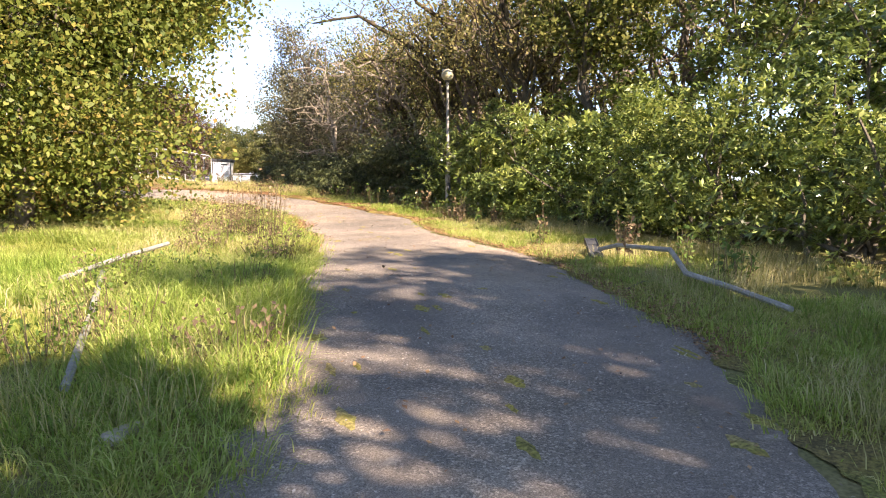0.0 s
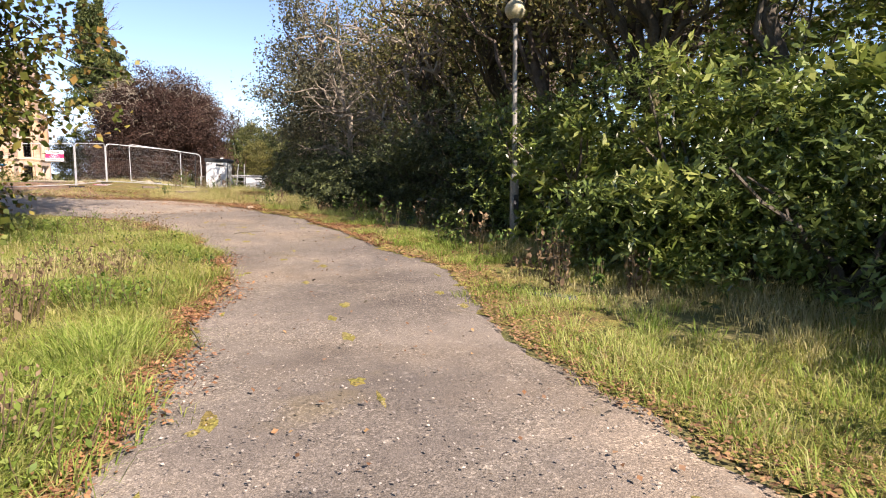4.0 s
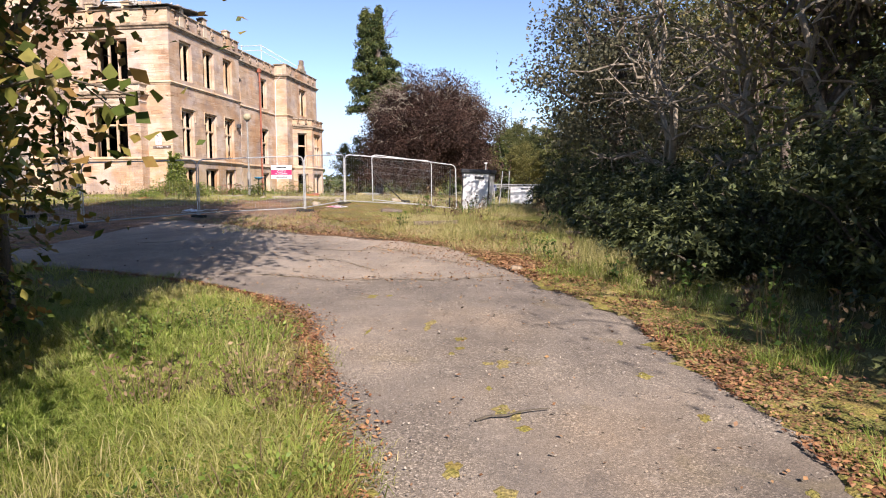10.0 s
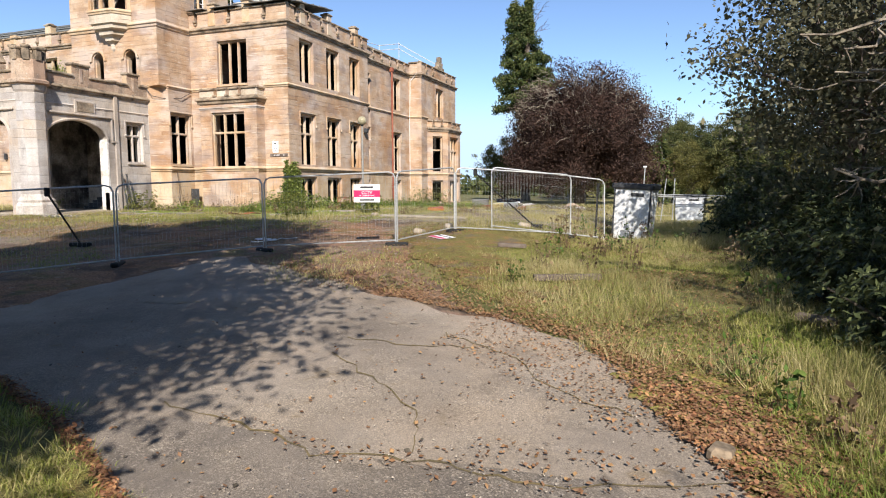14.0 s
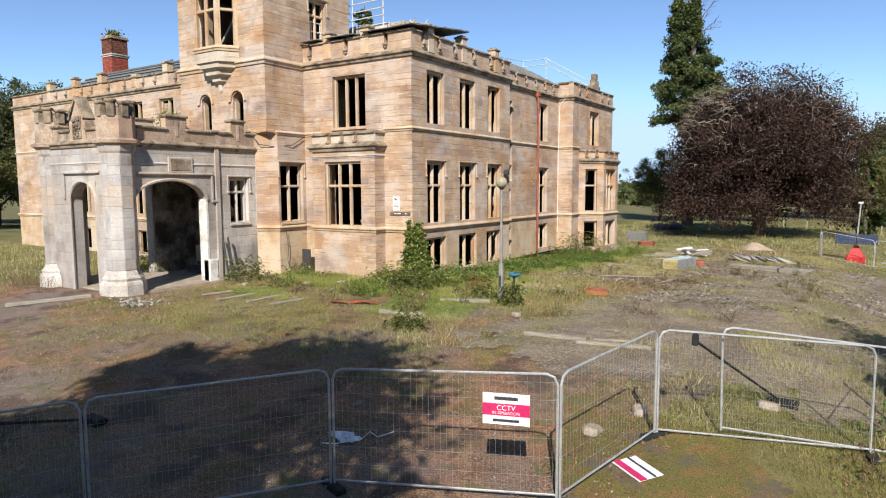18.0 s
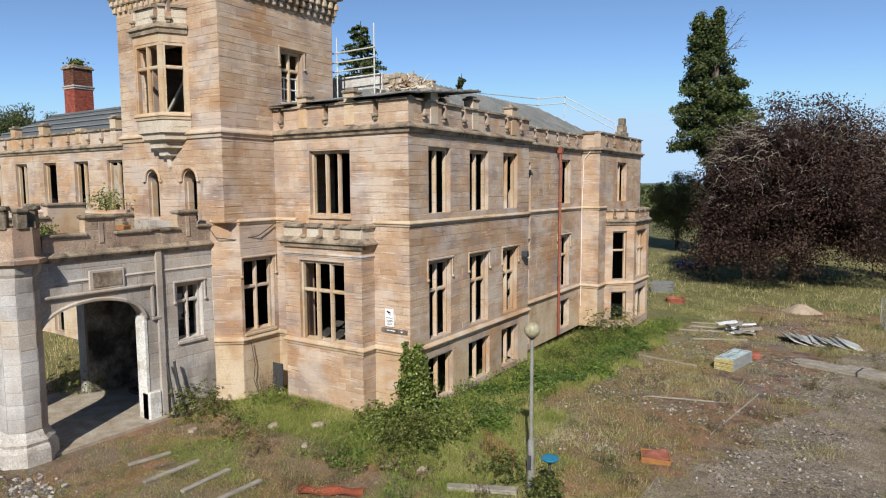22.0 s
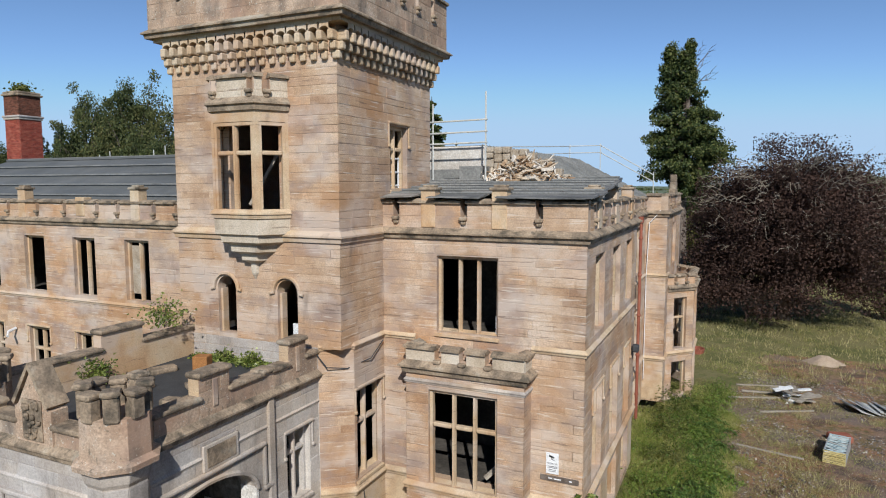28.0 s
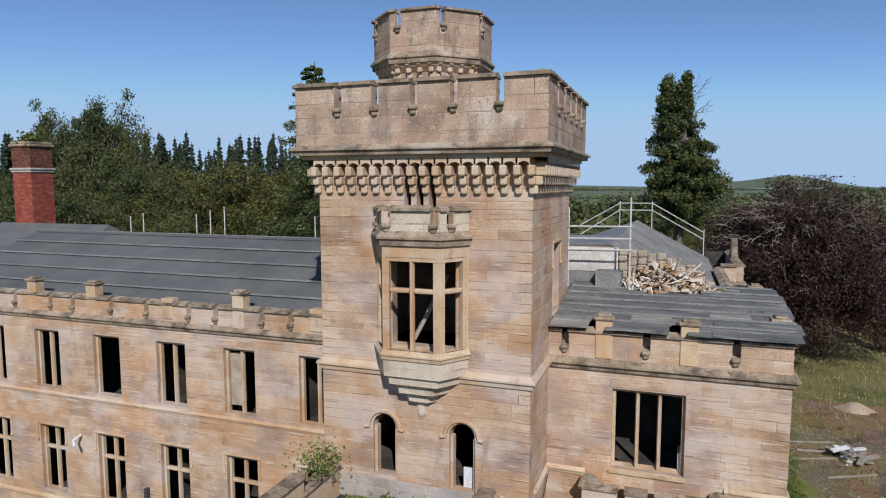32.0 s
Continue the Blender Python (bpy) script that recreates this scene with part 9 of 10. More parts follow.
def on_face(F, nm, s0, s1, z0, z1, d0, d1, mt, parent):
    o = obj(nm, F.box(MB(), s0, s1, z0, z1, d0, d1), M[mt], parent)
    if parent is not None:
        o.matrix_parent_inverse = parent.matrix_basis.inverted() if parent.type == "EMPTY" and parent.parent is None else Matrix.Identity(4)
    return o


sg.matrix_basis = Matrix.Translation((-6.5, 40.0, 3.3))
on_face(fu, "board", 2.38, 3.06, zc_ + 1.07, zc_ + 1.53, 0.03, 0.036, "sign_white", sg)
on_face(fu, "band", 2.38, 3.06, zc_ + 1.2, zc_ + 1.38, 0.036, 0.039, "sign_pink", sg)
for nm, a, b, c, d in (("lettering_bar", 2.55, 2.89, 1.43, 1.48), ("lettering_bar", 2.53, 2.91, 1.11, 1.15)):
    on_face(fu, nm, a, b, zc_ + c, zc_ + d, 0.036, 0.039, "grey_dark", sg)
face_m = fu.m @ Matrix.Translation((2.72, -0.0415, zc_ + 1.315)) @ Matrix.Rotation(math.pi / 2, 4, "X")
t_ = text_on("lettering", "CCTV", 0.105, face_m, "sign_white", None)
t_.parent, t_.matrix_parent_inverse = sg, sg.matrix_basis.inverted()
t_ = text_on("lettering", "IN OPERATION", 0.058, fu.m @ Matrix.Translation((2.72, -0.0415, zc_ + 1.24)) @ Matrix.Rotation(math.pi / 2, 4, "X"), "sign_white", None)
t_.parent, t_.matrix_parent_inverse = sg, sg.matrix_basis.inverted()
# a fallen sign by the fence
fs_ = tagged(empty("fallen_sign", (-4.6, 42.0, gz(-4.6, 42.0) + 0.06)), "fallen white and crimson sign board lying in the grass", "sign")
fm = pose(0, 0, 0, 4, 3, -35)
for nm, y0_, y1_, z_, mt in (("board", -0.23, 0.23, 0.0, "sign_white"), ("band", -0.2, -0.08, 0.008, "sign_pink"), ("lettering_bar", 0.06, 0.1, 0.008, "grey_dark")):
    obj(nm, MB().box(-0.34, y0_, z_, 0.34, y1_, z_ + 0.006, fm), M[mt], fs_)
# security notice on the south wall
ntc = tagged(empty("security_notice", (-19.7, 55.86, 5.7)), "white security notice above a brown name board on the wall", "sign")
fS = Face((-25.48, 55.9), (XE, 55.9))
for nm, a, b, c, d, p, mt in (("board", 5.52, 5.9, 5.48, 6.12, 0.02, "sign_white"), ("lettering_bar", 5.57, 5.85, 5.70, 5.715, 0.024, "grey_dark"), ("lettering_bar", 5.57, 5.85, 5.66, 5.675, 0.024, "grey_dark"),
                              ("lettering_bar", 5.60, 5.82, 5.60, 5.615, 0.024, "grey_dark"), ("lettering_bar", 5.60, 5.82, 5.55, 5.565, 0.024, "grey_dark"),
                              ("name_board", 5.35, 6.5, 5.26, 5.42, 0.03, "bark_beech"), ("lettering_bar", 5.6, 5.72, 5.325, 5.36, 0.034, "sign_white"), ("lettering_bar", 5.76, 5.98, 5.325, 5.36, 0.034, "sign_white"), ("lettering_bar", 6.22, 6.3, 5.325, 5.36, 0.034, "sign_white")):
    on_face(fS, nm, a, b, c, d, 0.016, 0.016 + p, mt, ntc)
ic = MB()
im = fS.m @ Matrix.Translation((5.69, -0.04, 6.0)) @ Matrix.Rotation(radians(16), 4, "Y")
ic.box(-0.085, -0.003, -0.025, 0.075, 0.0, 0.03, im).box(0.0, -0.003, -0.07, 0.02, 0.0, -0.02, im).box(0.0, -0.003, -0.075, 0.11, 0.0, -0.058, im)
o = obj("camera_icon", ic, M["black"], ntc)
o.matrix_parent_inverse = ntc.matrix_basis.inverted()
t_ = text_on("lettering", "WARNING", 0.062, fS.m @ Matrix.Translation((5.71, -0.041, 5.79)) @ Matrix.Rotation(math.pi / 2, 4, "X"), "grey_dark", None)
t_.parent, t_.matrix_parent_inverse = ntc, ntc.matrix_basis.inverted()


# ---- lamp posts ----
def street_lamp(x, y, h, label):
    z = gz(x, y)
    root = tagged(empty("street_lamp", (x, y, z)), label, "lamp post", "lamp posts of the grounds")
    for nm, m, mt in (("lower_post", MB().lathe((0, 0), [(0.095, -0.1), (0.095, 1.35), (0.075, 1.42)], 10), "lamp_pole"), ("pole", MB().lathe((0, 0), [(0.055, 1.4), (0.045, h - 0.2)], 10), "lamp_pole"),
                      ("collar", MB().lathe((0, 0), [(0.045, h - 0.26), (0.1, h - 0.2), (0.12, h - 0.15)], 10), "grey_dark")):
        obj(nm, m, M[mt], root, smooth=False)
    g_ = MB().lathe((0, 0), [(0.21 * math.cos(t), h + 0.21 * math.sin(t)) for t in [-1.2 + 2.75 * i / 12 for i in range(13)]], 16)
    obj("globe", g_, M["globe"], root, "grimy opal glass globe", smooth=True)
    obj("door_plate", MB().box(-0.05, -0.1, 0.6, 0.05, -0.09, 1.0), M["grey_dark"], root)
    return root


street_lamp(-12.88, 53.1, 4.4, "old lamp post with a globe head on the forecourt")
street_lamp(7.55, 21.6, 4.7, "old lamp post with a globe head among the bushes")

# blue basin on a post by the lamp
bx, by = -12.3, 52.9
bp_ = tagged(empty("post_with_basin", (bx, by, gz(bx, by))), "dark post topped by a blue plastic basin", "post")
obj("post", MB().tube([(0, 0, -0.05), (0.05, 0.02, 1.05)], 0.045, 7), M["bark"], bp_)
obj("basin", MB().lathe((0.05, 0.02), [(0.1, 1.0), (0.2, 1.07), (0.24, 1.13), (0.21, 1.14), (0.08, 1.06)], 14), M["teal"], bp_, "blue plastic basin", smooth=True)

# iron railing half buried in brambles
rl_ = tagged(empty("iron_railing", (-14.4, 54.1, gz(-14.4, 54.1))), "short rusty iron railing in the brambles", "railing")
u_ = Vector((1.8, -1.15, 0)).normalized()
for q in range(12):
    p = u_ * (0.16 * q - 0.9)
    obj("bar", MB().tube([(p.x, p.y, 0), (p.x, p.y, 0.75)], 0.009, 4), M["rust"], rl_)
for h in (0.12, 0.75):
    a, b = u_ * -0.95, u_ * 0.95
    obj("rail", MB().tube([(a.x, a.y, h), (b.x, b.y, h)], 0.014, 5), M["rust"], rl_)


# ---- cabinets and boxes ----
def cabinet(x, y, w, h, d, yaw, tilt, label):
    z = gz(x, y)
    root = tagged(empty("utility_cabinet", (x, y, z)), label, "cabinet")
    root.matrix_basis = Matrix.Translation((x, y, z)) @ Euler((0, radians(tilt), radians(yaw))).to_matrix().to_4x4()
    b = MB().add([(-w * 0.42, -d / 2, 0), (w * 0.42, -d / 2, 0), (w * 0.42, d / 2, 0), (-w * 0.42, d / 2, 0), (-w / 2, -d / 2, h * 0.9), (w / 2, -d / 2, h * 0.9), (w / 2, d / 2, h * 0.9), (-w / 2, d / 2, h * 0.9)],
                 [(0, 3, 2, 1), (4, 5, 6, 7), (0, 1, 5, 4), (1, 2, 6, 5), (2, 3, 7, 6), (3, 0, 4, 7)])
    obj("body", b, M["white"], root)
    obj("lid", MB().box(-w * 0.56, -d * 0.58, h * 0.9, w * 0.56, d * 0.58, h, None, 0.05), M["grey_dark"], root, "dark lid")
    for s in (-1, 1):
        obj("corner_post", MB().box(s * w * 0.47 - 0.02, -d / 2 - 0.02, 0.02, s * w * 0.47 + 0.03, -d / 2 + 0.03, h * 0.9), M["grey_dark"], root)
    obj("lettering_bar", MB().box(-0.05, -d / 2 - 0.012, h * 0.78, w * 0.3, -d / 2 - 0.002, h * 0.84), M["grey_dark"], root)
    return root


cabinet(0.05, 48.3, 1.3, 1.95, 0.75, -14, 3, "dirty white tapered utility cabinet with a dark lid")
cabinet(1.9, 68.5, 1.8, 1.75, 0.8, -2, 0, "white site cabinet beside scaffold poles")
for i, (a, b) in enumerate([((0.2, 67.9, 1.2), (0.5, 67.9, 4.0)), ((0.9, 67.6, 1.2), (1.0, 67.6, 4.0)), ((6.2, 67.5, 1.1), (6.3, 67.5, 3.6)), ((-1.0, 67.2, 3.05), (7.5, 67.4, 2.85)), ((0.0, 67.5, 2.9), (7.2, 67.7, 2.7))]):
    if i < 3:
        a = (a[0], a[1], gz(a[0], a[1]) - 0.1)
    tagged(obj("scaffold_tube", MB().tube([a, b], 0.03, 6), M["steel"]), "grey scaffold tube by the white cabinet", "scaffold tube", "loose scaffold frame")

# surveillance mast
cx_, cy_ = -2.1, 87.0
ms = tagged(empty("surveillance_mast", (cx_, cy_, gz(cx_, cy_))), "solar-powered camera mast on a red base behind fence panels", "mast")
obj("base", MB().box(-0.6, -0.45, 0, 0.6, 0.45, 0.55, None, 0.1).add([(-0.5, -0.4, 0.55), (0.5, -0.4, 0.55), (0.5, 0.4, 0.55), (-0.5, 0.4, 0.55), (-0.12, -0.1, 1.3), (0.12, -0.1, 1.3), (0.12, 0.1, 1.3), (-0.12, 0.1, 1.3)],
                                                                 [(4, 5, 6, 7), (0, 1, 5, 4), (1, 2, 6, 5), (2, 3, 7, 6), (3, 0, 4, 7)]), M["red"], ms, "red plastic base")
obj("pole", MB().tube([(0, 0, 1.2), (0.15, 0, 4.3)], 0.05, 8), M["steel"], ms)
obj("camera_head", MB().box(-0.02, -0.12, 4.25, 0.3, 0.12, 4.4, None, 0.04), M["white"], ms)
for s in (-1, 1):
    obj("solar_panel", MB().box(-0.62, -0.4, -0.02, 0.62, 0.4, 0.02, Matrix.Translation((s * 0.66, -0.35, 1.75)) @ Euler((radians(55), 0, 0)).to_matrix().to_4x4()), M["panel"], ms)
for a, b in (((-4.2, 85.6), (-1.0, 85.0)), ((-1.0, 85.0), (1.8, 86.4)), ((-4.2, 85.6), (-4.4, 88.6))):
    fence_panel(a, b)


# ---- planks, stacks, debris ----
def plank(a, b, w, t, label, mat="wood", seed=0, dz=0.03):
    (x0, y0), (x1, y1) = a, b
    z0, z1 = gz(x0, y0) + dz, gz(x1, y1) + dz
    d = Vector((x1 - x0, y1 - y0, z1 - z0))
    L_ = d.length
    m = Matrix.Translation((x0, y0, z0)) @ d.to_track_quat("X", "Z").to_matrix().to_4x4()
    return tagged(obj("plank", MB().box(0, -w / 2, 0, L_, w / 2, t, m, 0.01), M[mat]), label, "plank", "loose timber on the forecourt")


for a, b in [((-0.9, 37.2), (0.3, 37.6)), ((-2.8, 41.4), (-2.1, 41.6)), ((3.3, 35.5), (4.3, 35.0)), ((3.5, 35.2), (4.2, 35.4))]:
    plank(a, b, 0.22, 0.1, "grey rotting log half sunk in the grass", "bark_beech")
for a, b, w, t in [((-9.76, 48.63), (-8.0, 48.86), 0.17, 0.1), ((-8.15, 48.48), (-6.3, 49.05), 0.15, 0.08), ((-7.9, 49.1), (-6.9, 49.5), 0.08, 0.05), ((-15.6, 49.35), (-13.9, 49.45), 0.18, 0.06), ((-15.4, 49.1), (-13.7, 49.3), 0.12, 0.06), ((-14.8, 51.9), (-13.1, 52.7), 0.26, 0.12),
                   ((-28.4, 43.2), (-26.9, 45.6), 0.22, 0.12), ((-23.5, 48.1), (-23.2, 49.3), 0.16, 0.06), ((-22.1, 47.7), (-22.0, 49.4), 0.16, 0.06), ((-20.66, 47.9), (-20.74, 49.5), 0.16, 0.06), ((-19.45, 47.9), (-19.4, 49.5), 0.16, 0.06),
                   ((-12.6, 63.2), (-9.6, 64.0), 0.08, 0.05), ((-9.6, 60.0), (-8.9, 66.0), 0.05, 0.04), ((-15.2, 78.4), (-12.3, 79.6), 0.12, 0.08), ((-14.5, 80.2), (-11.8, 80.6), 0.16, 0.1), ((-14.8, 81.6), (-12.0, 82.4), 0.12, 0.08),
                   ((-13.6, 76.2), (-10.9, 77.6), 0.12, 0.08), ((-14.9, 70.3), (-12.0, 69.6), 0.14, 0.06), 
                   ((-6.0, 73.9), (-2.0, 74.6), 0.2, 0.1)]:
    plank(a, b, w, t, "weathered grey timber plank lying on the ground")
# long bundle of boards
bd = tagged(empty("board_bundle", (-6.1, 72.7, gz(-6.1, 72.7))), "long bundle of pale scaffold boards in the grass", "timber bundle")
for r_ in range(3):
    for c_ in range(4):
        obj("board", MB().box(-2.15 + 0.1 * ((r_ * 3 + c_ * 5) % 4), -0.46 + 0.23 * c_, 0.05 + 0.07 * r_, 2.1 + 0.08 * ((r_ + c_) % 3), -0.25 + 0.23 * c_, 0.11 + 0.07 * r_, pose(0, 0, 0, 0, 0, -14), 0.01), M["wood"], bd)
obj("strap", MB().box(0.6, -0.5, 0.03, 0.66, 0.48, 0.28, pose(0, 0, 0, 0, 0, -14)), M["grey_dark"], bd)
# stillage full of loose tubes
sk = tagged(empty("barrier_stack", (-10.6, 70.8, gz(-10.6, 70.8))), "metal stillage with a yellow end, full of loose pale tubes", "barrier stack")
sm_ = pose(0, 0, 0, 0, 0, 78) @ Matrix.Diagonal((0.68, 0.7, 0.72, 1))
for q in range(9):
    z_ = 0.08 + 0.085 * q
    off = 0.03 * ((q * 7) % 3)
    for nm, x0, x1, y0, y1, mt in (("frame_side", -1.7 + off, 1.7 + off, -0.62, -0.57, "steel"), ("frame_side", -1.7 + off, 1.7 + off, 0.57, 0.62, "steel"), ("frame_end", -1.75 + off, -1.7 + off, -0.62, 0.62, "pale_yellow"), ("frame_end", 1.7 + off, 1.75 + off, -0.62, 0.62, "pale_blue")):
        obj(nm, MB().box(x0, y0, z_, x1, y1, z_ + 0.06, sm_), M[mt], sk)
rtb = random.Random(57)
for q in range(34):
    x_, a_ = -1.55 + 0.094 * q, rtb.uniform(-0.5, 0.5)
    obj("tube", MB().tube([sm_ @ Vector((x_ - a_ * 0.5, -0.56, 0.70 + 0.05 * (q % 3))), sm_ @ Vector((x_ + a_ * 0.5, 0.56, 0.72 + 0.05 * ((q + 1) % 3)))], 0.02, 5), M["pale_blue"] if q % 4 else M["steel_white"], sk)
# added dark block that stands in for the shade between the tubes
obj("liner", MB().box(-1.68, -0.56, 0.05, 1.68, 0.56, 0.62, sm_), M["grey_dark"], sk)
# slumped fence panels and slabs
rd = random.Random(91)
sl = tagged(empty("leaning_panel_stack", (-7.0, 79.3, gz(-7.0, 79.3))), "row of grey panels slumped in the weeds", "panel stack")
for q in range(12):
    obj("panel", MB().box(-0.9, -0.02, 0, 0.9, 0.02, 0.85, pose(-1.5 + 0.28 * q, 0.1 * rd.uniform(-1, 1), 0, 66 + rd.uniform(-8, 8), 0, -72 + rd.uniform(-9, 9))), M["steel_white"] if q % 3 else M["steel"], sl)
sl = tagged(empty("slab_pile", (-11.6, 79.6, gz(-11.6, 79.6))), "broken slabs and boards in a heap", "debris pile")
for q in range(16):
    obj("slab", MB().box(-0.55, -0.16, 0, 0.55, 0.16, 0.07, pose(rd.uniform(-0.8, 0.9), rd.uniform(-0.8, 0.8), 0.04 + 0.035 * q, rd.uniform(-10, 10), rd.uniform(-10, 10), rd.uniform(0, 180))), M["wood"] if q % 3 else M["white"], sl)
st_ = tagged(empty("slate_stack", (-20.0, 94.6, gz(-20.0, 94.6))), "neat stack of grey slates on the grass", "slate stack")
for q in range(10):
    obj("slate", MB().box(-0.9, -0.6, 0.09 * q, 0.9, 0.6, 0.09 * q + 0.07, pose(rd.uniform(-0.05, 0.05), rd.uniform(-0.05, 0.05), 0, 0, 0, 12 + rd.uniform(-3, 3))), M["metal_roof"], st_)
# cable drum, crate, red sheet, blocks
tagged(obj("rusty_tray", MB().lathe((-17.8, 90.0), [(0.7, gz(-17.8, 90.0)), (0.78, gz(-17.8, 90.0) + 0.35), (0.7, gz(-17.8, 90.0) + 0.36), (0.62, gz(-17.8, 90.0) + 0.1)], 14), M["rust"]), "rust-orange round tray in the grass", "tray")
ck = tagged(empty("wooden_crate", (-10.6, 56.9, gz(-10.6, 56.9))), "collapsed orange-brown wooden crate among weeds", "crate")
ckm = pose(0, 0, 0, 3, 5, 20) @ Matrix.Diagonal((0.75, 0.75, 0.4, 1))
for s in (-1, 1):
    for q in range(3):
        obj("side_board", MB().box(-0.55, s * 0.4 - 0.02, 0.16 * q, 0.55, s * 0.4 + 0.02, 0.16 * q + 0.15, ckm, 0.01), M["orange_wood"], ck)
        obj("end_board", MB().box(s * 0.55 - 0.02, -0.38, 0.16 * q, s * 0.55 + 0.02, 0.38, 0.16 * q + 0.15, ckm, 0.01), M["orange_wood"], ck)
obj("lid", MB().box(-0.38, -0.28, 0.16, 0.4, 0.3, 0.18, pose(0, 0, 0.0, 10, -7, 24), 0.01), M["rust"], ck, "sunken rust-brown lid")
rs = MB()
for q in range(8):
    for w in range(3):
        x0, x1, y0, y1 = -1.1 + 0.28 * q, -0.82 + 0.28 * q, -0.35 + 0.25 * w, -0.1 + 0.25 * w
        hgt = lambda x, y: 0.06 + 0.035 * math.sin(x * 5 + y * 3) + 0.02 * math.sin(y * 11)
        rs.add([(x0, y0, hgt(x0, y0)), (x1, y0, hgt(x1, y0)), (x1, y1, hgt(x1, y1)), (x0, y1, hgt(x0, y1))], [(0, 1, 2, 3)])
o = tagged(obj("crumpled_sheet", rs, M["orange"]), "crumpled orange-red sheet on the grass", "sheet")
o.matrix_world = pose(-17.4, 50.1, gz(-17.4, 50.1), 0, 0, 28) @ Matrix.Diagonal((0.8, 0.75, 1, 1))
ws = MB()
for q in range(5):
    for w in range(4):
        hg = lambda a, b: 0.05 + 0.05 * math.sin(a * 2.3 + b) * math.sin(b * 1.9 + 0.5) + (0.09 if a == 2 and b == 2 else 0)
        ws.add([((a - 2.5) * 0.11 + 0.03 * b, (b - 2) * 0.09, hg(a, b)) for a, b in ((q, w), (q + 1, w), (q + 1, w + 1), (q, w + 1))], [(0, 1, 2, 3)])
o = tagged(obj("plastic_sheet", ws, M["sign_white"]), "crumpled white plastic sheet on the gravel", "sheet")
o.matrix_world = pose(-9.6, 40.75, gz(-9.6, 40.75), 0, 0, -20)
cb_ = [(-9.75, 40.35), (-9.5, 40.45), (-9.2, 40.75), (-9.25, 41.1), (-9.0, 41.0), (-8.85, 41.3)]
tagged(obj("loose_cable", MB().tube([(x, y, gz(x, y) + 0.04) for x, y in cb_], 0.012, 5), M["sign_white"]), "thin white cable lying beside a plastic sheet", "cable")
tagged(obj("rusty_drum_half", MB().box(-0.5, -0.35, 0, 0.5, 0.35, 0.35, pose(-10.2, 73.2, gz(-10.2, 73.2), 0, 0, 15), 0.08), M["rust"]), "rust-red steel box behind the tube stillage", "box")
mb = MB()
N_, R_ = 10, 24
vs = [(-9.1, 90.3, gz(-9.1, 90.3) + 0.6)]
for i in range(1, N_ + 1):
    for j in range(R_):
        t = 2 * math.pi * j / R_
        r_ = 1.35 * i / N_ * (1 + 0.12 * math.sin(3 * t) + 0.08 * math.sin(5 * t + 1))
        vs.append((-9.1 + r_ * math.cos(t) * 1.15, 90.3 + r_ * math.sin(t) * 0.85, gz(-9.1, 90.3) - 0.05 + 0.65 * (0.5 + 0.5 * math.cos(math.pi * i / N_)) * (1 + 0.06 * math.sin(7 * t + i))))
fs = [(0, 1 + j, 1 + (j + 1) % R_) for j in range(R_)]
for i in range(N_ - 1):
    fs += [(1 + i * R_ + j, 1 + (i + 1) * R_ + j, 1 + (i + 1) * R_ + (j + 1) % R_, 1 + i * R_ + (j + 1) % R_) for j in range(R_)]
tagged(obj("sand_mound", mb.add(vs, fs), M["sand"], smooth=True), "pale mound of sand on the lawn", "sand")
for i, (x, y, r_) in enumerate([(2.12, 30.84, 0.14), (-17.0, 52.2, 0.16), (-15.9, 52.4, 0.2), (-21.0, 53.4, 0.22), (-22.3, 52.6, 0.18), (-11.3, 51.2, 0.17), (-5.7, 43.0, 0.2), (-5.2, 44.2, 0.18), (-3.2, 45.9, 0.2), (-16.5, 57.5, 0.18), (-24.2, 50.8, 0.16), (-18.6, 54.2, 0.15), (-20.2, 52.0, 0.14)]):
    rq = random.Random(i)
    bmx = MB().box(-r_, -r_ * 0.7, -0.05, r_, r_ * 0.7, r_ * 0.7, pose(x, y, gz(x, y), rq.uniform(-12, 12), rq.uniform(-12, 12), rq.uniform(0, 180)), r_ * 0.3)
    tagged(obj("loose_stone", bmx, M["coping"] if i in (0, 1) else M["rubble"]), "loose pale building stone on the ground", "stone", "fallen stones")
hp = MB()
for q in range(150):
    e_ = rd.uniform(0.02, 0.075)
    x_, y_ = -24.2 + rd.gauss(0, 0.6), 45.75 + rd.gauss(0, 0.3)
    hp.box(-e_, -e_ * 0.7, -0.02, e_, e_ * 0.7, e_ * 0.5, pose(x_, y_, gz(x_, y_) + 0.02, rd.uniform(-20, 20), rd.uniform(-20, 20), rd.uniform(0, 180)), 0.01)
tagged(obj("plaster_rubble", hp, M["grit"]), "spill of grey plaster rubble before the porch", "rubble", kind="stuff")

# ---- broken rails beside the drive ----
tagged(obj("broken_rail", MB().tube([(5.98, 9.4, 0.62), (6.02, 8.94, 0.73), (5.85, 7.41, 0.80), (5.33, 6.44, 0.62), (5.60, 6.01, 0.50), (5.35, 4.91, 0.45)], 0.035, 7), M["lamp_pole"]), "bent grey metal rail lying in the verge", "rail")
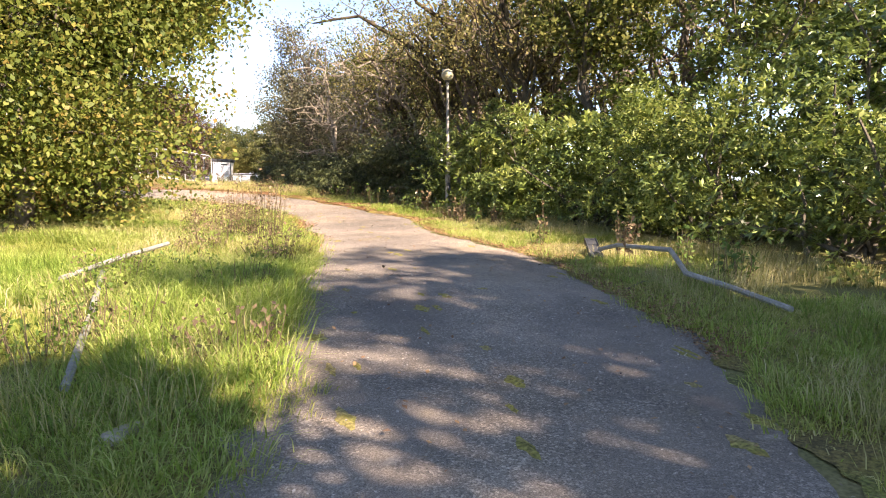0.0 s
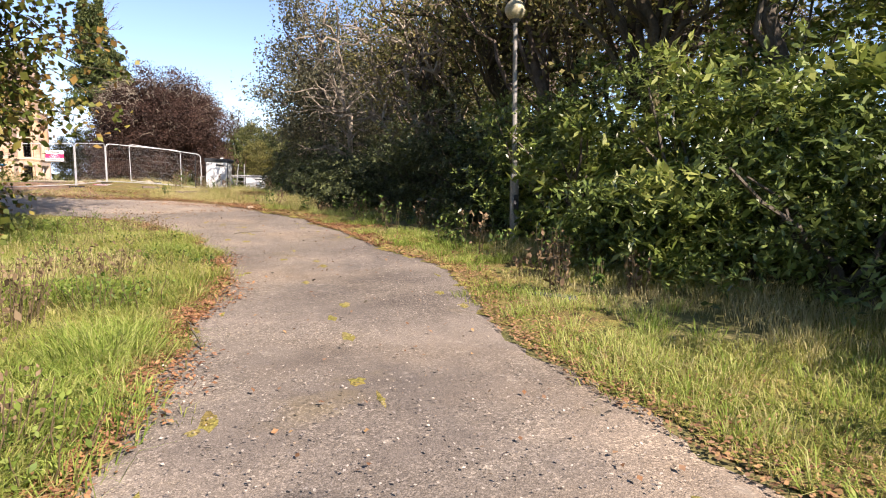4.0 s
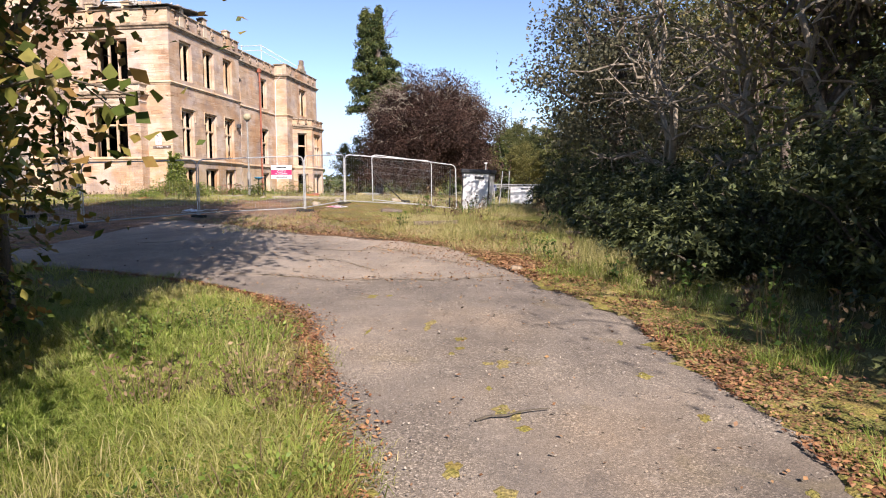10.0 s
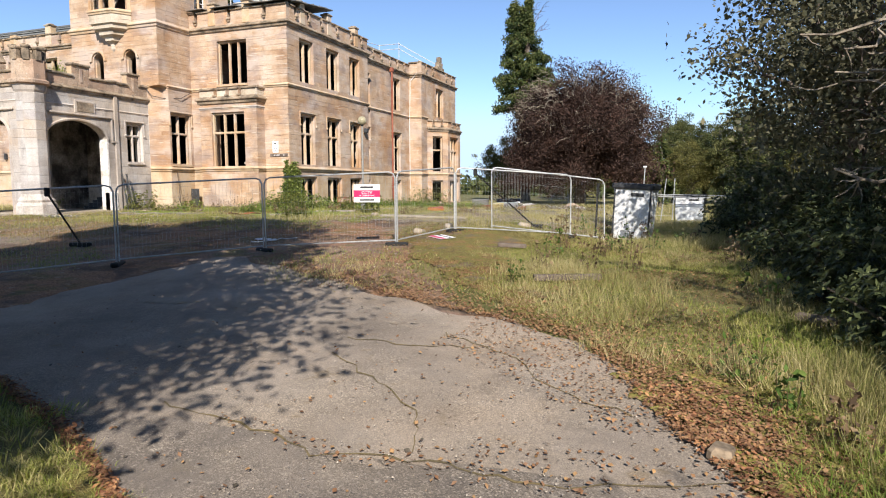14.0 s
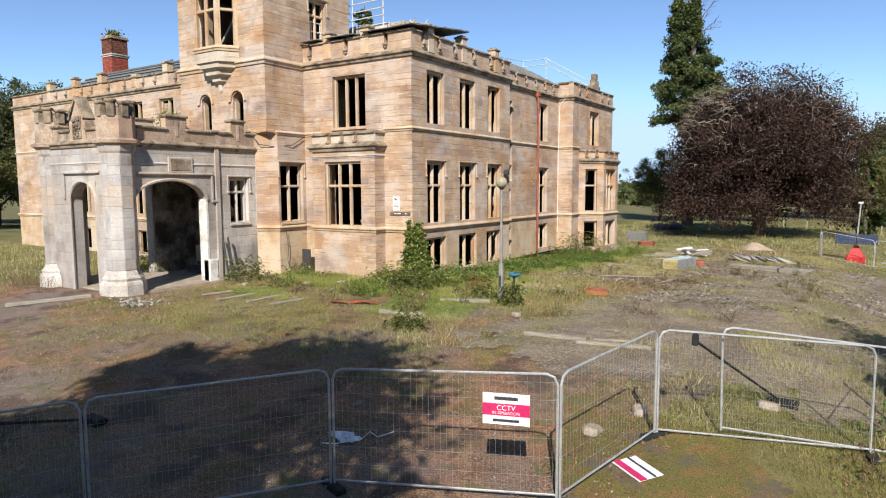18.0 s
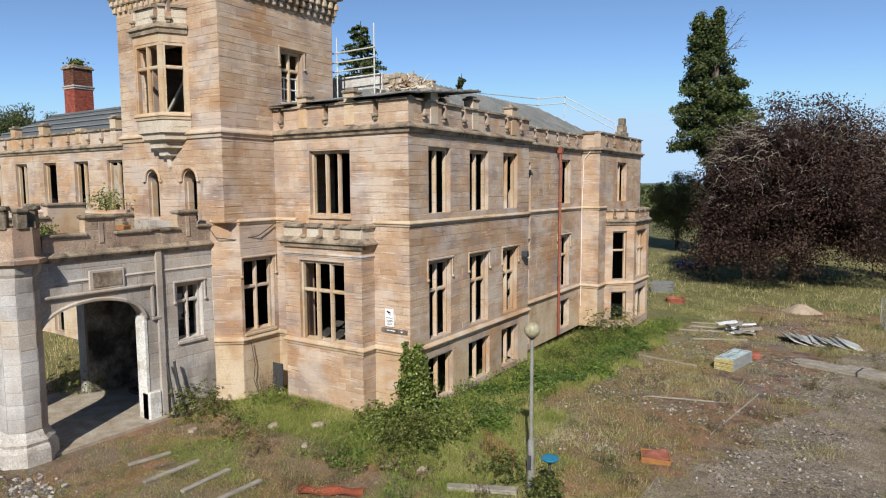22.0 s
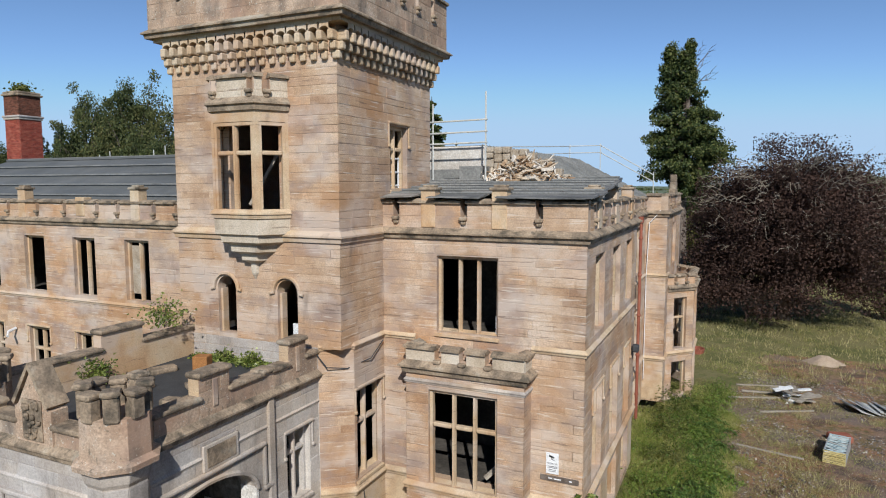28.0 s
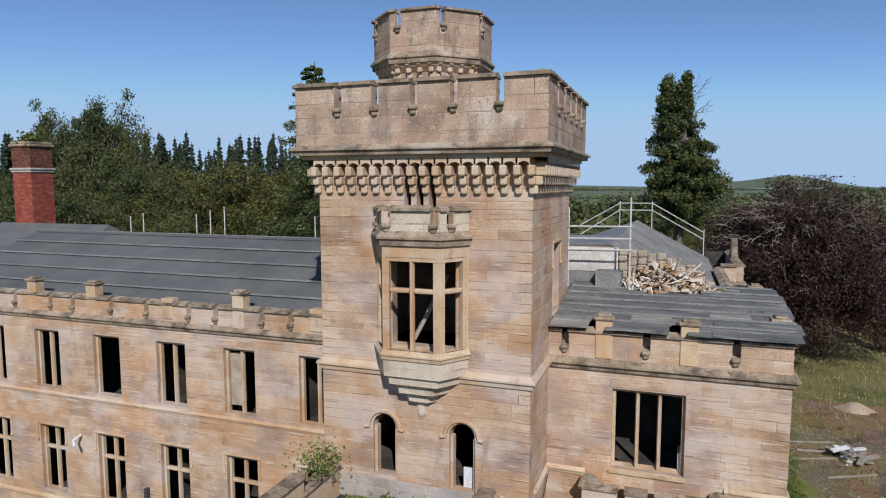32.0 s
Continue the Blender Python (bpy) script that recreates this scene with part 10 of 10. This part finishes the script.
# a steel channel tipped over on its plinth
bk = tagged(empty("rail_bracket", (5.9, 9.4, gz(5.9, 9.4))), "dark rusted steel channel tipped over beside the drive", "bracket")
bkm = look((6.05, 9.69, 0.62), (5.86, 9.26, 0.5))
for nm, b_ in (("web", (-0.09, -0.012, -0.47, 0.09, 0.012, 0.47)), ("flange", (-0.105, -0.07, -0.47, -0.088, 0.03, 0.47)), ("flange", (0.088, -0.07, -0.47, 0.105, 0.03, 0.47)), ("bolt", (-0.02, -0.05, 0.1, 0.02, -0.01, 0.14)), ("bolt", (-0.02, -0.05, -0.16, 0.02, -0.01, -0.12))):
    o = obj(nm, MB().box(*b_, bkm, 0.006), M["grey_dark"], bk)
    o.matrix_parent_inverse = Matrix.Translation((-5.9, -9.4, -gz(5.9, 9.4)))
lr = tagged(empty("fallen_rail", (-1.4, 8.1, gz(-1.4, 8.1))), "fallen pale metal rail with one leg in the grass", "rail")
for nm, pts_ in (("rail", [(-1.75, 8.2, 0.68), (-1.35, 9.4, 0.76), (-0.85, 11.2, 0.8)]), ("leg", [(-1.38, 8.5, 0.7), (-1.15, 6.4, 0.56), (-1.0, 4.6, 0.42)])):
    o = obj(nm, MB().tube(pts_, 0.032, 7), M["lamp_pole"], lr)
    o.matrix_parent_inverse = Matrix.Translation((1.4, -8.1, -gz(-1.4, 8.1)))
tagged(obj("kerb_stone", MB().box(-0.16, -0.06, -0.05, 0.16, 0.06, 0.08, pose(-0.55, 3.75, gz(-0.5, 3.7), 0, 6, 62), 0.03), M["rubble"]), "loose grey kerb stone in the grass", "stone")
tagged(obj("drain_cover", MB().box(-0.3, -0.1, -0.06, 0.3, 0.1, 0.06, pose(5.9, 16.2, gz(5.6, 15.9), 0, 0, -50), 0.03), M["grey_dark"]), "dark slab edge in the mossy verge", "slab")
for i, (a, b) in enumerate([((2.0, 14.9), (1.75, 16.1)), ((4.6, 6.6), (5.3, 7.0)), ((1.9, 24.0), (2.5, 24.3))]):
    rq = random.Random(40 + i)
    mb = MB()
    limb(mb, (*a, gz(*a) + 0.04), (*b, gz(*b) + 0.05), 0.012, 0.005, rq, 5, 0.06, 4)
    tagged(obj("fallen_twig", mb, M["bark"]), "thin dead twig on the tarmac", "twig")

# ---- fittings on the mansion ----
obj("drainpipe", MB().tube([(-19.35, 70.3, 2.4), (-19.35, 70.3, 12.3)], 0.075, 8).box(-19.5, 70.18, 12.2, -19.24, 70.42, 12.5), M["rust"], mansion, "red-brown cast iron drainpipe")
obj("drainpipe", MB().tube([(-19.35, 65.75, 2.4), (-19.35, 65.75, 12.2)], 0.06, 8), M["grey_dark"], mansion, "dark grey drainpipe")
for z in (3.6, 5.6, 7.6, 9.6, 11.4):
    obj("pipe_collar", MB().lathe((-19.35, 70.3), [(0.1, z), (0.11, z + 0.05), (0.1, z + 0.1)], 8), M["rust"], mansion)
obj("white_cable", MB().tube([(-18.75, 74.6, 13.2), (-18.9, 73.9, 12.6), (-19.4, 73.85, 12.0), (-19.5, 73.9, 9.0), (-19.5, 73.9, 3.4)], 0.022, 5), M["sign_white"], mansion)
obj("hanging_cable", MB().tube([(-26.3, 53.3, 9.0), (-26.0, 53.4, 8.6), (-25.6, 53.9, 8.5), (-25.38, 54.9, 8.6), (-25.4, 55.7, 9.0)], 0.018, 5), M["grey_dark"], mansion)
obj("cable", MB().tube([(-25.36, 54.35, 4.5), (-25.35, 54.5, 3.6), (-25.36, 54.42, 3.0), (-25.3, 54.6, 2.4)], 0.015, 5), M["grey_dark"], mansion)
obj("wall_lamp", MB().box(-18.82, 64.55, 7.2, -18.55, 64.85, 7.5, None, 0.05), M["grey_dark"], mansion)
obj("wall_camera", MB().tube([(-44.6, 55.85, 7.6), (-44.6, 55.5, 7.5), (-44.35, 55.3, 7.35)], 0.06, 6), M["white"], mansion)
obj("wall_box", MB().box(-41.3, 55.72, 5.5, -41.15, 55.9, 5.9), M["grey_dark"], mansion)
obj("fallen_grille", MB().box(-25.25, 55.3, 2.2, -24.7, 55.34, 3.5, None), M["grey_dark"], mansion)
for i, (x, y) in enumerate([(-25.9, 51.35), (-25.85, 51.6)]):
    obj("iron_prop", MB().tube([(x, y, 2.3), (x - 0.25, y - 0.1, 4.3)], 0.045, 6), M["grey_dark"], mansion)
# balustrade inside the tower window
for h in (14.0, 14.45, 14.9):
    obj("window_rail", MB().tube([(-25.75, 56.3, h), (-25.75, 57.6, h)], 0.035, 6), M["white"], mansion)
for q in range(4):
    obj("window_bar", MB().tube([(-25.75, 56.45 + 0.33 * q, 13.9), (-25.75, 56.45 + 0.33 * q, 14.95)], 0.03, 6), M["white"], mansion)
obj("fallen_beam", MB().tube([(-28.9, 53.6, 13.4), (-28.1, 54.2, 15.2)], 0.07, 5), M["wood"], mansion)
obj("fallen_beam", MB().tube([(-21.9, 55.9, 4.9), (-21.2, 56.5, 5.6)], 0.09, 5), M["wood"], mansion)
obj("torn_board", MB().box(-21.7, 56.2, 9.4, -21.62, 56.8, 10.0), M["white"], mansion)
obj("plank_door", MB().box(-27.45, 53.72, 8.5, -27.0, 53.78, 9.75), M["white"], mansion, "pale board leaning in the tower doorway")
obj("brick_infill", MB().box(-37.3, 56.15, 9.65, -36.85, 56.4, 11.6), M["rubble"], mansion)
# scaffold rails on the roof
sr = tagged(empty("roof_scaffold", (-24, 62, 15.6)), "white tubular guard rails on the flat roof", "scaffold")
Rr = [("upright", [(-23.42, 59.75, 14.2), (-23.42, 59.75, 17.35)]), ("upright", [(-25.52, 59.75, 14.0), (-25.52, 59.75, 17.0)])]
Rr += [("rail", [(-25.75, 59.72, h - 0.03), (-23.35, 59.72, h)]) for h in (15.55, 15.94, 16.36)]
Rr += [("upright", [(x, 80.5, 15.0), (x, 80.5, 16.72)]) for x in (-25.4, -23.4)] + [("upright", [(-20.2, 81.8, 13.2), (-20.2, 81.8, 14.9)])]
for h in (0.0, 0.45):
    Rr += [("rail", [(-26.2, 68.0, 15.9 - h), (-25.4, 80.5, 16.6 - h)]), ("rail", [(-25.5, 80.46, 16.6 - h), (-23.3, 80.46, 16.6 - h)]), ("rail", [(-23.4, 80.54, 16.6 - h), (-20.2, 81.84, 14.7 - h)])]
for nm, pts_ in Rr:
    o = obj(nm, MB().tube(pts_, 0.032, 6), M["steel_white"], sr)
    o.matrix_parent_inverse = Matrix.Translation((24, -62, -15.6))
for q in (0, 1, 5, 6, 7, 13, 16, 17, 21):
    x = -52.0 + 0.95 * q
    pl = tagged(obj("roof_edge_post", MB().tube([(x, 66.2, 12.6), (x, 66.2, 15.95 + 0.22 * ((q * 5) % 4))], 0.03, 5), M["steel_white"]), "pale scaffold upright behind the west wing", "scaffold tube", "scaffold behind the wing")
# timber fence rails on the lawn under the beech
for q in range(14):
    x = -18 + 2.6 * q
    tagged(obj("field_fence_post", MB().box(x - 0.06, 124.9, gz(x, 125) - 0.1, x + 0.06, 125.1, gz(x, 125) + 1.15), M["wood"]), "grey timber field fence post", "fence post", "field fence beyond the lawn")
tagged(obj("blue_tarpaulin", MB().box(-1.8, -0.7, 0, 1.8, 0.7, 0.7, pose(-21.5, 113.0, gz(-21.5, 113.0), 0, 0, 8), 0.4), M["blue"]), "heap under a blue tarpaulin below the beech", "tarpaulin")
tagged(obj("dark_bin", MB().box(-0.5, -0.5, 0, 0.5, 0.5, 1.0, pose(-0.3, 53.0, gz(-0.3, 53.0), 0, 0, 15), 0.08), M["grey_dark"]), "dark box standing in shaded weeds", "box")

# things on the porch roof
tagged(obj("wooden_box", MB().box(-0.22, -0.2, 0, 0.22, 0.2, 0.62, pose(-29.1, 51.6, 8.45, 0, 0, 20), 0.02), M["orange_wood"]), "small orange-brown wooden box on the porch roof", "box")
for i, (x, y, a, w, d) in enumerate([(-29.9, 50.0, 15, 0.45, 0.18), (-28.4, 50.6, -30, 0.3, 0.2), (-27.6, 51.3, 50, 0.25, 0.15), (-27.9, 49.4, 10, 0.3, 0.2), (-30.5, 51.4, 70, 0.4, 0.2)]):
    tagged(obj("fallen_coping_stone", MB().box(-w, -d, 0, w, d, 0.16, pose(x, y, 8.45, 0, 0, a), 0.04), M["coping"]), "fallen coping stone lying on the porch roof", "stone block")
rpm = np.random.default_rng(8)
n = 2600
pm = np.stack([rpm.uniform(-31.0, -26.7, n), 53.3 - np.abs(rpm.normal(size=n)) * 0.22, np.full(n, 8.47)], 1)
tagged(leaves("roof_moss", pm + np.array([0, 0, 1]) * rpm.uniform(0, 0.1, n)[:, None], 0.06, "leaf_bright", None, rpm, 1.6), "green moss and grass along the foot of the tower", "moss", kind="stuff")
